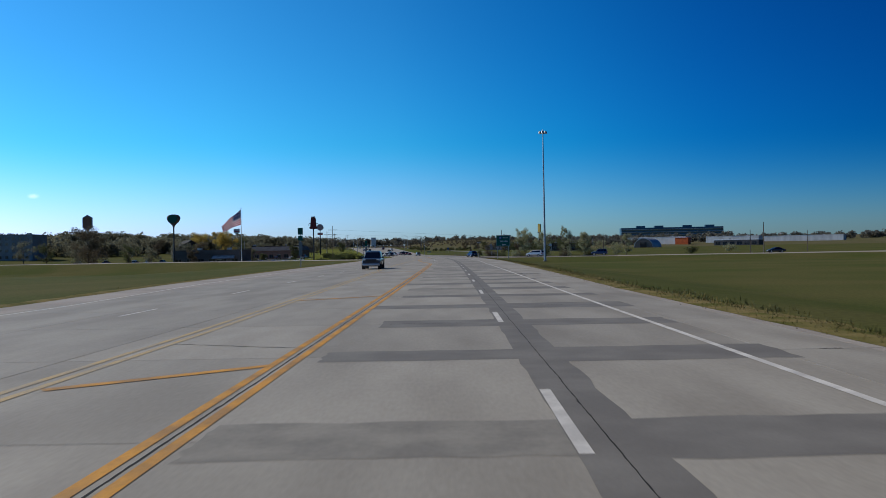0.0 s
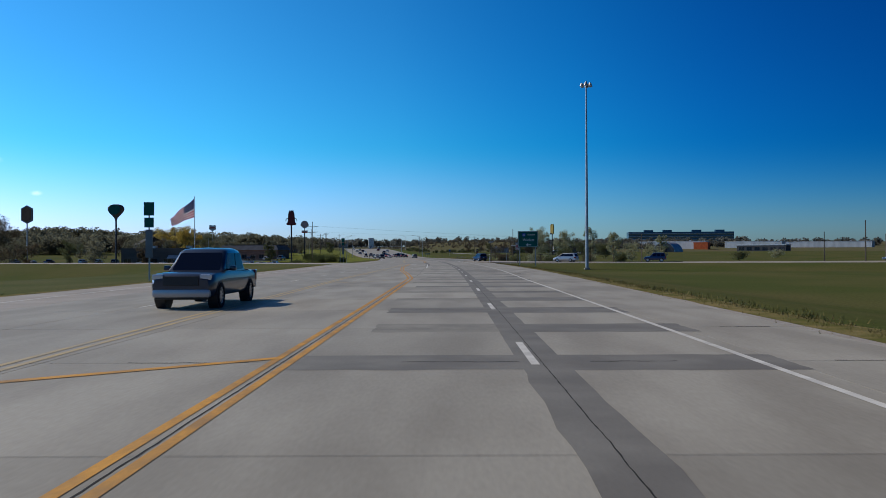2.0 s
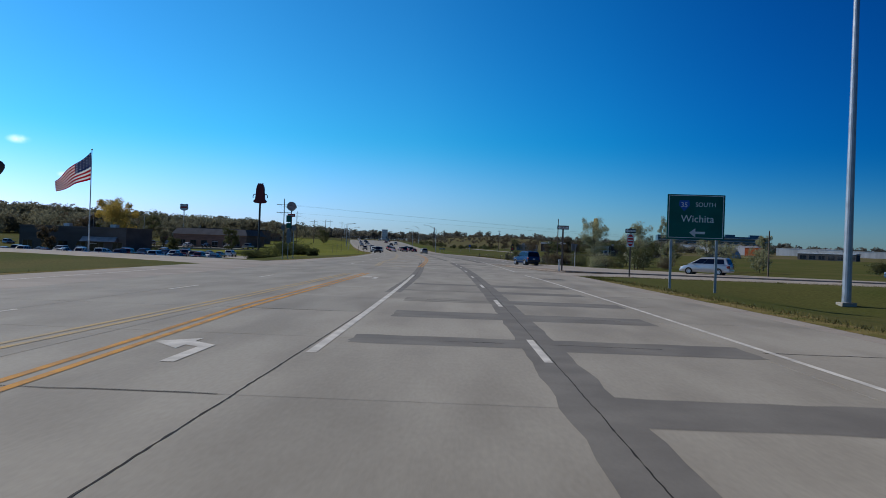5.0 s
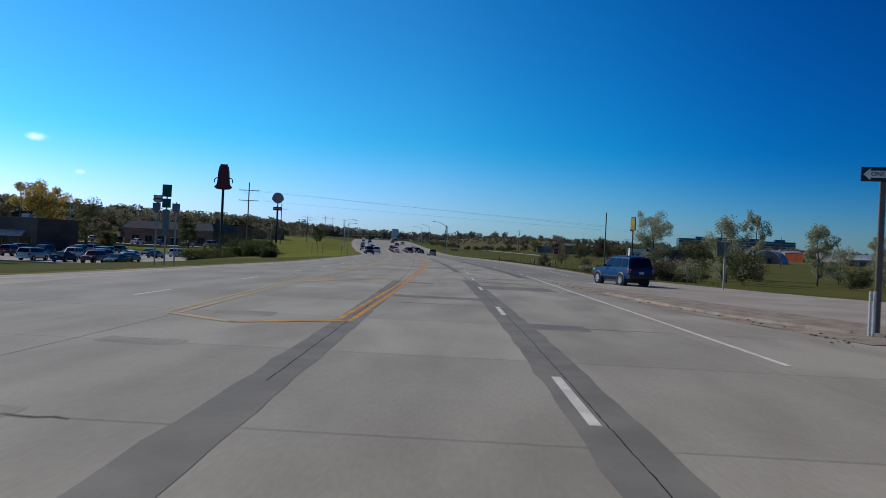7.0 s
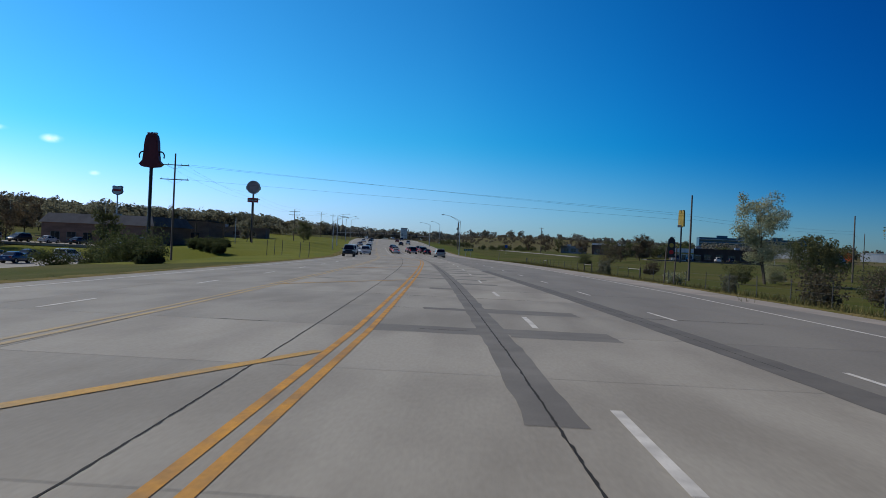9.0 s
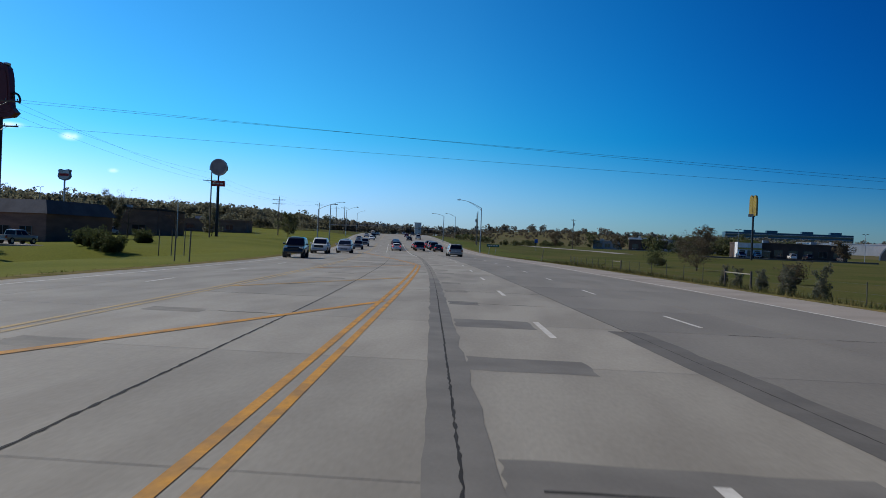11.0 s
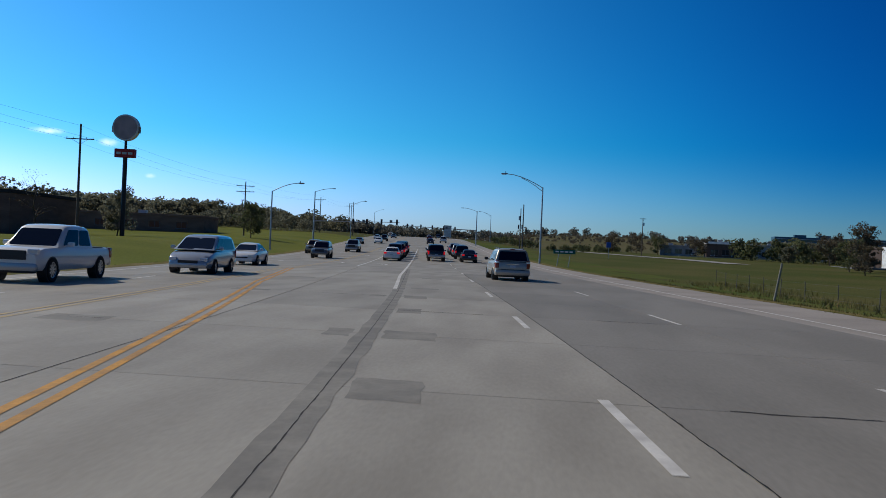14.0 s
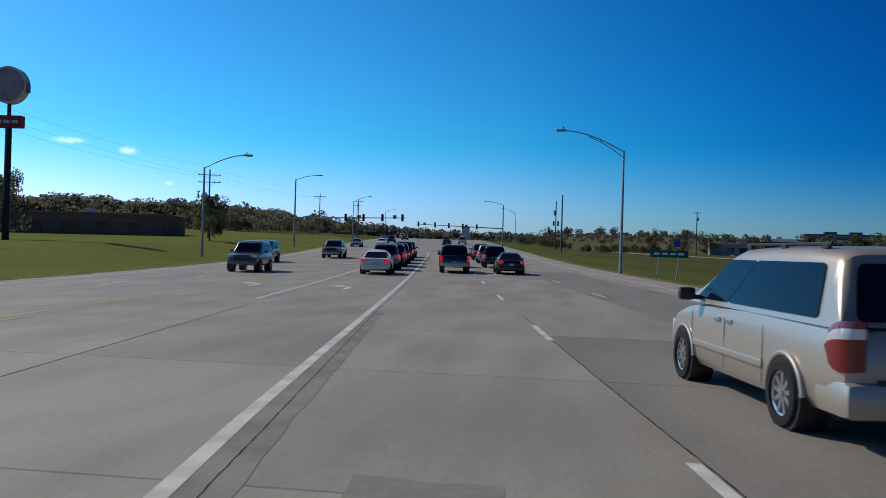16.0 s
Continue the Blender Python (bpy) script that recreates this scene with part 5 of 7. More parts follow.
for x in (-0.32, 0.38):
    part("post", tube((x, 0, 0), (x + 0.12, 0, 2.7), 0.05, n=8), WOODPOLE, m)
part("panel", box(0.5, 0.04, 1.3, 0.12, -0.07, 1.95, 0.01), SIGN_BLACK, m)
part("peak", prism([(-0.13, 3.25), (0.37, 3.25), (0.12, 3.5)], 0.04, Matrix.Translation((0, -0.07, 0))), SIGN_BLACK, m)
for z, c in ((2.85, SIGN_YELLOW), (2.35, SIGN_RED)):
    part("spot", prism(disc_outline(0.16, 14, 0.12, z), 0.006, Matrix.Translation((0, -0.095, 0))), c, m)
m = thing("street_name_sign", stand(-8.3, 467.5, -8), "green street sign on two thin leaning posts", "road sign")
for x in (-0.75, 0.6):
    part("post", tube((x, 0, 0), (x + 0.22, 0, 1.75), 0.045, n=8), STEEL, m)
part("panel", box(2.6, 0.03, 0.5, 0.1, -0.06, 1.55, 0.01), SIGN_GREEN, m)
for i in range(4):
    part("bar", box(0.4, 0.01, 0.16, -0.75 + 0.55 * i, -0.08, 1.72), SIGN_WHITE, m)
m = thing("blue_sign", stand(3.5, 545, -8), "small blue service sign on a post", "road sign")
post(m, 0, 3.2)
part("panel", box(1.0, 0.03, 1.1, 0, -0.06, 2.4, 0.01), SIGN_BLUE, m)
d = thing("leaning_post", stand(-0.7, 409.3), "leaning weathered white post in the grass", "marker post", "marker posts")
part("post", tube((0, 0, 0), (0.28, 0, 1.75), 0.055, 0.05, n=8), WOODPOLE_PALE, d)
# route marker assemblies, seen from behind
for x, y, h, n in ((-20.4, 115, 5.4, 1), (-24.6, 257, 5.7, 3)):
    m = thing("route_marker", stand(x, y, 4), "stack of route signs on steel posts", "road sign", "route markers")
    g0 = m.location.z
    for i in range(n):
        post(m, (i - (n - 1) / 2) * 0.75, h - g0 - (0.0 if i == n // 2 else 1.3), STEEL, 0.1)
    part("top_panel", box(0.72, 0.04, 0.95, 0, -0.07, h - g0 - 0.9, 0.01), SIGN_GREEN, m)
    part("lower_panel", box(0.66, 0.04, 0.7, 0, -0.07, h - g0 - 1.75, 0.01), SIGN_GREEN, m)
    for i in range(n):
        if i != n // 2:
            part("shield_panel", prism([(a * 0.3 + (i - (n - 1) / 2) * 0.75, b + h - g0 - 1.8) for a, b in ((-1, 0.4), (1, 0.4), (1, -0.1), (0, -0.45), (-1, -0.1))], 0.03, Matrix.Translation((0, -0.07, 0))), SIGN_BACK, m)
    part("long_panel", box(0.5, 0.04, 2.0, 0, -0.07, h - g0 - 3.9, 0.01), SIGN_BACK, m)
for x in (-34.6, -35.8, -37.0):
    d = thing("sign_post", stand(x, 372), "thin bare steel sign post on the bank", "post", "bare posts")
    part("post", tube((0, 0, 0), (0.05, 0, 2.4), 0.045, n=6), RUSTY, d)
for x, y in ((-25.6, 351), (-27.0, 352)):
    d = thing("sign_post", stand(x, y), "thin bare steel sign post on the bank", "post", "bare posts")
    part("post", tube((0, 0, 0), (0.05, 0, 2.0), 0.045, n=6), RUSTY, d)


# ---- buildings ----
def building(x, y, z, turn, w, d, h, wall, label, name="shop_building", parapet=0.5, fascia=None, windows=(), doors=(), roof=None, awning=None, category="building", group="low commercial buildings"):
    """A low block; local +x along the front, which faces -y. windows and doors: (x, width, sill, height) on the front."""
    b = thing(name, pose(x, y, z, 0, 0, turn), label, category, group)
    part("wall", box(w, d, h + 3.0, 0, d / 2, -3.0, 0.03), wall, b)
    part("parapet", box(w + 0.3, d + 0.3, parapet, 0, d / 2, h, 0.04), fascia or wall, b, "" if not fascia else "pale fascia band along the roof")
    part("roof", box(w - 0.6, d - 0.6, 0.12, 0, d / 2, h + parapet - 0.2), ROOF_DARK, b)
    for wx, ww, sill, wh in windows:
        win = part("window", box(ww, 0.1, wh, wx, -0.02, sill, 0.01), WINDOW, b)
        part("frame", box(ww + 0.16, 0.06, 0.1, wx, -0.06, sill - 0.1), SIGN_BACK, win)
        for s in (-1, 0, 1):
            part("mullion", box(0.07, 0.06, wh, wx + s * ww / 2, -0.06, sill), SIGN_BACK, win)
    for wx, ww, dh in doors:
        door = part("door", box(ww, 0.1, dh, wx, -0.03, 0, 0.01), WINDOW, b)
        part("frame", box(ww + 0.2, 0.06, 0.12, wx, -0.07, dh), SIGN_WHITE, door)
    if awning:
        ax, aw, az, mat = awning
        part("awning", prism([(-0.02, az), (-0.02, az + 1.3), (-1.6, az)], aw, Matrix.Translation((ax, 0, 0)) @ Matrix.Rotation(math.pi / 2, 4, "Z")), mat, b, "pale sloping canopy")
    if roof == "mansard":
        bm = bmesh.new()
        o, i = ((w / 2 + 0.5, -0.5, d + 0.5), (w / 2 - 0.9, 0.9, d - 0.9))
        lo = [bm.verts.new(p) for p in ((-o[0], o[1], h), (o[0], o[1], h), (o[0], o[2], h), (-o[0], o[2], h))]
        hi = [bm.verts.new(p) for p in ((-i[0], i[1], h + 2.1), (i[0], i[1], h + 2.1), (i[0], i[2], h + 2.1), (-i[0], i[2], h + 2.1))]
        for k in range(4):
            bm.faces.new((lo[k], lo[(k + 1) % 4], hi[(k + 1) % 4], hi[k]))
        bm.faces.new(hi)
        bm.faces.new(lo[::-1])
        part("mansard_roof", bm, ROOF_GREY, b, "grey sloping shingle band")
    if roof == "gable":
        part("gable_roof", prism([(-w / 2 - 0.5, h), (w / 2 + 0.5, h), (0, h + w * 0.28)], d + 1, Matrix.Translation((0, d / 2, 0))), ROOF_DARK, b, "dark shingle gable roof")
    for k, ux in enumerate((-w * 0.2, w * 0.25)):
        unit = part("roof_unit", box(1.8, 1.6, 1.0, ux, d * 0.55, h + parapet - 0.1, 0.05), STEEL, b)
        part("fan", tube((ux, d * 0.55, h + parapet + 0.88), (ux, d * 0.55, h + parapet + 0.96), 0.5, n=14), BLACK_TRIM, unit)
    return b


ROOF_GREY = material("grey_shingle_band", (0.13, 0.135, 0.15), 0.9, vary=0.2, grain=3, stain=0.4)


def row(x0, x1, n, w, sill, h):
    return [(x0 + (x1 - x0) * i / max(1, n - 1), w, sill, h) for i in range(n)]


building(-105, 356, -2.5, -6, 31, 14, 6.4, DARK_WALL, "dark low restaurant building with a pale canopy", windows=row(-13, 13, 6, 2.8, 1.0, 1.8), doors=((6, 2.2, 2.4),), awning=(8, 10, 3.0, ROOF_METAL))
building(-87.5, 418, -0.7, -8, 27, 16, 4.6, BRICK, "brown brick restaurant with a grey mansard roof", windows=row(-10, 10, 6, 2.2, 0.9, 1.7), doors=((2, 2.0, 2.3),), roof="mansard")
building(-103, 470, 0.6, 6, 42, 20, 6.0, BRICK, "brown brick flat-roofed shop behind the grass bank", windows=row(-15, 17, 6, 3.0, 0.9, 1.8), doors=((10, 2.0, 2.4),), fascia=ROOF_DARK)
building(-118, 540, 2.6, 10, 64, 14, 3.6, BRICK, "long low dark brown building beyond the bank", windows=row(-27, 27, 10, 2.4, 1.0, 1.4))
building(-138, 440, 1.6, 30, 14, 18, 5.0, DARK_WALL, "dark gabled building behind the car park", roof="gable", windows=row(-4, 4, 3, 1.6, 1.0, 1.4))
building(-232, 430, 1.0, 0, 24, 16, 13.5, GREY_WALL, "grey four-storey hotel block beyond the trees", name="hotel_building", windows=[q for z in (1.5, 5, 8.5, 11.5) for q in row(-9, 9, 6, 1.6, z - 0.4, 1.4)])
building(88, 572, 1.5, -4, 34, 14, 4.6, DARK_BROWN, "dark restaurant with white and yellow trim", windows=row(-9, 14, 6, 2.6, 0.9, 1.9), doors=((-8, 2.0, 2.3),))
b = thing("restaurant_front", pose(73.5, 569, 1.5, 0, 0, -4), "white restaurant front with yellow arched trim", "building", "low commercial buildings")
part("wall", box(7.5, 5, 8.0, 0, 2.5, -3, 0.04), SIGN_WHITE, b)
part("arch_trim", prism([(-3.6, 5.0)] + [(-3.6 + 7.2 * i / 10, 5.0 + 0.9 * math.sin(math.pi * i / 10)) for i in range(1, 10)] + [(3.6, 5.0), (3.3, 4.85), (-3.3, 4.85)], 0.3, Matrix.Translation((0, -0.1, 0))), SIGN_YELLOW, b, "yellow arched trim")
part("yellow_band", box(7.6, 0.3, 0.5, 0, -0.1, 2.7, 0.03), SIGN_YELLOW, b, "yellow band over the doors")
for i in range(3):
    part("window", box(1.6, 0.12, 2.0, -2.3 + 2.3 * i, -0.03, 0.4, 0.01), WINDOW, b)
building(62, 690, 2.9, -8, 18, 16, 5.0, DARK_BROWN, "dark brown shop with a pale fascia band", fascia=SIGN_WHITE, parapet=0.9, windows=row(-6, 6, 4, 2.6, 0.8, 2.0))
building(44, 700, 2.9, -8, 14, 14, 3.6, GREY_WALL, "low grey shop beside the frontage road", windows=row(-4, 4, 3, 2.6, 0.8, 1.8))
building(100, 740, 3.3, -8, 44, 18, 5.5, GREY_WALL, "grey flat-roofed shop beside the frontage road", windows=row(-17, 17, 7, 3.2, 0.8, 2.0))
building(283, 775, 3.4, -34, 42, 20, 5.0, DARK_WALL, "long dark shed with a white roof band", name="shed_building", fascia=SIGN_WHITE, parapet=1.1, windows=row(-17, 17, 6, 4.6, 0.6, 3.0))
building(232, 880, 6.0, -36, 70, 16, 7.5, WHITE_WALL, "long white metal warehouse", name="warehouse")
building(335, 930, 6.5, -36, 60, 16, 7.5, WHITE_WALL, "long white metal warehouse", name="warehouse")
building(430, 960, 6.5, -36, 90, 18, 7.5, WHITE_WALL, "long white metal warehouse", name="warehouse")
building(253, 850, 5.5, -36, 14, 8, 6.5, ORANGE_WALL, "orange clad warehouse unit", name="warehouse")

# quonset hut
q = thing("quonset_hut", pose(167, 668, 2.4, 0, 0, -28), "rounded pale metal quonset hut", "building")
ringA = []
for i in range(21):
    a = math.pi * i / 20
    ringA.append((8.2 * math.cos(a), 8.0 * math.sin(a)))
part("shell", prism(ringA, 30, Matrix.Translation((0, 15, 0))), ROOF_METAL, q, smoothed=False)
part("end_wall", prism([(x * 0.93, z * 0.93) for x, z in ringA], 0.3, Matrix.Translation((0, -0.2, 0))), DARK_WALL, q, "dark open end wall")
part("door", box(5, 0.2, 4.5, 0, -0.45, 0, 0.02), WINDOW, q)

# blue office slab on the skyline
o = thing("office_building", pose(575, 2010, 22, 0, 0, -6), "long blue glazed office building on the skyline", "building")
part("wall", box(250, 40, 40, 0, 20, -8, 0.2), BLUE_WALL, o)
for i in range(3):
    part("window_band", box(246, 0.6, 3.2, 0, -0.2, 10 + 7 * i, 0.05), WINDOW, o, "dark ribbon of windows")
    part("ledge", box(250, 1.0, 0.8, 0, -0.3, 13.4 + 7 * i, 0.05), WHITE_WALL, o)
for x in (-75, -30, 40, 95):
    part("roof_house", box(22, 14, 5, x, 20, 32, 0.3), BLUE_WALL, o)
# grain tanks
for i, (x, hh) in enumerate(((520, 20), (530, 17), (548, 21))):
    t = thing("grain_tank", pose(x, 1300, 8, 0, 0, 0), "white cylindrical tank on the skyline", "tank", "tanks")
    part("drum", tube((0, 0, -3), (0, 0, hh - 8), 4, n=20), WHITE_WALL, t)
    part("cone", tube((0, 0, hh - 8), (0, 0, hh - 6), 4, 0.6, n=20), ROOF_METAL, t)
# white silo block at the end of the road
s = thing("silo_block", pose(-98, 1132, 8.5, 0, 0, 8), "tall white block beside the far road", "tower")
part("wall", box(7, 7, 15.5, 0, 0, -1, 0.1), SIGN_WHITE, s)
part("roof", box(7.4, 7.4, 0.6, 0, 0, 14.5, 0.1), GREY_WALL, s)


# ---- car parks, frontage road ----
def lot(x0, x1, y0, y1, turn, cx, cy, z, mat, label):
    bm = box(x1 - x0, y1 - y0, 0.5, (x0 + x1) / 2, (y0 + y1) / 2, -0.4)
    ob = tagged(part("car_park", bm, mat), label, "car park", kind="structure")
    ob.matrix_world = pose(cx, cy, z, 0, 0, turn)
    for i in range(int((x1 - x0) / 2.8)):
        st = part("bay_line", box(0.1, 4.8, 0.004, x0 + 1.4 + 2.8 * i, y0 + 3.2, 0.104), WHITE_LINE, ob)


lot(-22, 29, -30, 50, 0, -78, 331, -2.5, LOT, "pale concrete car park with painted bays")
lot(-24, 26, -18, -1.5, -8, -87.5, 418, -0.6, LOT, "pale concrete car park with painted bays")
lot(-18, 28, -20, -1.5, 6, -103, 470, 0.75, LOT, "pale concrete car park with painted bays")
lot(-30, 20, -18, -1.5, -4, 88, 572, 1.4, ASPHALT, "dark asphalt car park with painted bays")
lot(-20, 60, -20, -1.5, -8, 64, 700, 2.75, LOT, "pale concrete car park with painted bays")
random.seed(21)
PAINTS = [SILVER2, WHITE, BLACK, GREYP, NAVY, REDP, TANP, GREENP, BLUE]
for cx, cy, turn, z, xs, yy in ((-78, 331, 0, -2.39, range(-20, 29, 4), -26), (-78, 331, 0, -2.39, range(-21, 28, 5), -12), (-78, 331, 0, -2.39, range(-18, 20, 5), 2), (-78, 331, 0, -2.39, range(-4, 20, 5), 16), (-78, 331, 0, -2.39, range(-4, 20, 6), 32), (-150, 395, 0, -1.6, range(-30, 30, 7), 0), (-87.5, 418, -8, -0.49, range(-22, 27, 7), -13.5), (-103, 470, 6, 0.86, range(2, 26, 6), -10), (88, 572, -4, 1.51, range(-22, 18, 5), -6), (64, 700, -8, 2.86, range(-14, 58, 7), -8)):
    for u in xs:
        if random.random() < 0.85:
            p = pose(cx, cy, z, 0, 0, turn) @ Vector((u + random.uniform(-0.5, 0.5), yy + random.uniform(-0.3, 0.3), 0))
            k = random.choice(("sedan", "suv", "minivan", "sedan", "pickup"))
            vehicle(k, random.choice(PAINTS), p.x, p.y, z, turn + random.choice((0, 180)) + random.uniform(-3, 3), "parked car in a concrete bay of the car park", group="parked cars")
FRONT = bend([(30, 545), (24, 575), (14, 625), (2, 700)], 6)
bm = bmesh.new()
last = None
for i, p in enumerate(FRONT):
    d = (FRONT[min(i + 1, len(FRONT) - 1)] - FRONT[max(i - 1, 0)]).normalized()
    n = Vector((-d.y, d.x)) * 3
    cur = [bm.verts.new((p.x + s * n.x, p.y + s * n.y, ground_z(p.x + s * n.x, p.y + s * n.y) + 0.12)) for s in (-1, 1)]
    if last:
        bm.faces.new((last[0], last[1], cur[1], cur[0]))
    last = cur
bmesh.ops.recalc_face_normals(bm, faces=bm.faces)
tagged(part("frontage_road", bm, LOT), "pale concrete frontage road", "road", kind="structure")
for x, y in ((66, 556), (104, 556), (-92, 372), (-64, 440), (-120, 400), (-150, 470), (-170, 520), (-125, 498)):
    m = thing("car_park_lamp", stand(x, y), "tall car park lamp with flat heads", "lamp post", "car park lamps")
    h = 9.0 if x > 0 else 6.5 if x > -70 else 11.0
    part("pole", tube((0, 0, 0), (0, 0, h), 0.1, 0.07, 10), STEEL, m)
    for s in (-1, 1):
        part("lamp_head", box(0.7, 0.35, 0.14, s * 0.6, 0, h - 0.05, 0.03), DARK_STEEL, m)

# ---- kerb, dirt and rubble at the slip road ----
KERB = bend([(axis(232) + 7.3, 232), (axis(222) + 8.4, 222), (9.3, 216.2), (11.5, 215.2), (20, 214.4), (34, 212.6), (46, 211.2)], 1.5)
bm = bmesh.new()
for a, b in zip(KERB, KERB[1:]):
    d = (b - a).normalized()
    n = Vector((-d.y, d.x)) * 0.14
    lo = [bm.verts.new((*(p + s * n * 1.3), -0.14)) for p in (a, b) for s in (-1, 1)]
    hi = [bm.verts.new((*(p + s * n * 0.8), 0.1)) for p in (a, b) for s in (-1, 1)]
    for f in ((hi[0], hi[1], hi[3], hi[2]), (lo[0], lo[2], hi[2], hi[0]), (lo[1], hi[1], hi[3], lo[3])):
        bm.faces.new(f)
bmesh.ops.recalc_face_normals(bm, faces=bm.faces)
gore = [tuple(q) for q in KERB if q.y > 211] + [(46, 217.0), (36, 220.4), (26, 227), (18.5, 235.5), (13.5, 244), (9.5, 256), (axis(250) + 6.3, 250), (axis(241) + 6.4, 241)]
gm = sheet([(x, y, -0.006) for x, y in gore])
bmesh.ops.triangulate(gm, faces=gm.faces)
for f in gm.faces:
    if f.normal.z < 0:
        f.normal_flip()
tagged(part("gore_pavement", gm, SHOULDER), "worn concrete pavement inside the slip road nose", "road", kind="structure")
tagged(part("kerb", bm, RUST), "low broken concrete kerb with dirt", "kerb", kind="structure")
bm = bmesh.new()
last = None
for i in range(30):
    y = 213.5 + i * 0.95
    u0 = knots(y, (213, 9.4), (222, 7.5), (235, 6.5), (243, 6.4))
    u1 = knots(y, (213, 14.5), (222, 12.5), (235, 9.3), (243, 7.0))
    cur = [bm.verts.new((axis(y) + u0 + (u1 - u0) * s, y, 0.008 + 0.03 * math.sin(math.pi * s) + 0.03 * noise.noise((y, s * 5, 2)))) for s in (0, 0.2, 0.5, 0.8, 1)]
    if last:
        for a, b, c, d in zip(last, last[1:], cur[1:], cur):
            bm.faces.new((a, b, c, d))
    last = cur
tagged(part("dirt_island", bm, RUST, smoothed=True), "dirty concrete nose with dry weeds", "traffic island", kind="structure")
random.seed(9)
bm = bmesh.new()
for i in range(60):
    y = random.uniform(212, 243)
    u = knots(y, (213, 9.2), (222, 8.2), (235, 7.0), (243, 6.5)) + random.gauss(0, 0.35)
    r = random.uniform(0.015, 0.06)
    bmesh.ops.create_icosphere(bm, subdivisions=1, radius=r, matrix=Matrix.Translation((axis(y) + u, y, 0.03)) @ Matrix.Diagonal((1.3, 1, 0.45, 1)) @ Matrix.Rotation(random.random() * 3, 4, "Z"))
tagged(part("rubble", bm, DIRT), "scattered broken concrete and dirt along the kerb", "rubble", kind="stuff")

# ---- wire fence along the right-hand field ----
fence = thing("wire_fence", pose(0, 0, 0), "low wire fence with thin steel posts in long grass", "fence")
prev = None
for i in range(40):
    y = 262 + i * 5.0
    x = axis(y) + knots(y, (262, 20), (330, 20.5), (385, 21.5), (430, 25), (470, 32))
    z = ground_z(x, y)
    h = 1.35 + random.uniform(-0.05, 0.05)
    big = i in (14, 19, 20, 27)
    part("post", tube((x, y, z - 0.1), (x + random.uniform(-0.04, 0.04), y, z + h), 0.08 if big else 0.028, n=8), WOODPOLE if big else RUSTY, fence)
    if prev:
        bm = bmesh.new()
        for hz in (0.35, 0.75, 1.2):
            tube((prev[0], prev[1], prev[2] + hz), (x, y, z + hz), 0.004, n=4, bm=bm)
        part("wire", bm, RUSTY, fence)
        if i in (15, 20, 28):
            part("brace_rail", tube((prev[0], prev[1], prev[2] + 1.15), (x, y, z + 1.15), 0.04, n=8), WOODPOLE_PALE, fence)
    prev = (x, y, z)


# ---- trees, shrubs, woods ----
def leaf_cloud(clumps, centre, radii, count, size, rng, hollow=0.55):
    """Many small leaf clumps through an uneven ball: corners of one quad each, kept in clumps."""
    p = rng.normal(size=(count, 3))
    p /= np.linalg.norm(p, axis=1)[:, None]
    deep = np.where(rng.random(count) < 0.3, 0.0, hollow)
    p *= (deep + (1 - deep) * rng.random(count) ** 0.5)[:, None]
    c = np.asarray(centre) + p * np.asarray(radii)
    n = p + rng.normal(0, 0.5, (count, 3))
    n /= np.linalg.norm(n, axis=1)[:, None]
    a = np.cross(n, rng.normal(size=(count, 3)))
    a /= np.linalg.norm(a, axis=1)[:, None] + 1e-9
    b = np.cross(n, a)
    k = (size * rng.uniform(0.6, 1.35, count))[:, None]
    clumps.append(np.stack((c + a * k, c + b * k * 0.6, c - a * k * 0.9, c - b * k * 0.65), axis=1).reshape(-1, 3))


def crown_mesh(name, clumps, mats, parent=None):
    """One mesh of all the leaf quads."""
    v = np.concatenate(clumps)
    q = len(v) // 4
    me = bpy.data.meshes.new(name)
    me.vertices.add(len(v))
    me.vertices.foreach_set("co", v.ravel())
    me.loops.add(len(v))
    me.loops.foreach_set("vertex_index", np.arange(len(v)))
    me.polygons.add(q)
    me.polygons.foreach_set("loop_start", np.arange(q) * 4)
    me.update(calc_edges=True)
    for m in mats:
        me.materials.append(m)
    ob = new(name, me)
    if parent is not None:
        ob.parent = parent
    return ob


def mesh_of(name, verts, faces, mats, parent=None):
    me = bpy.data.meshes.new(name)
    me.from_pydata([tuple(v) for v in verts], [], faces)
    for m in mats:
        me.materials.append(m)
    ob = new(name, me)
    if parent is not None:
        ob.parent = parent
    return ob


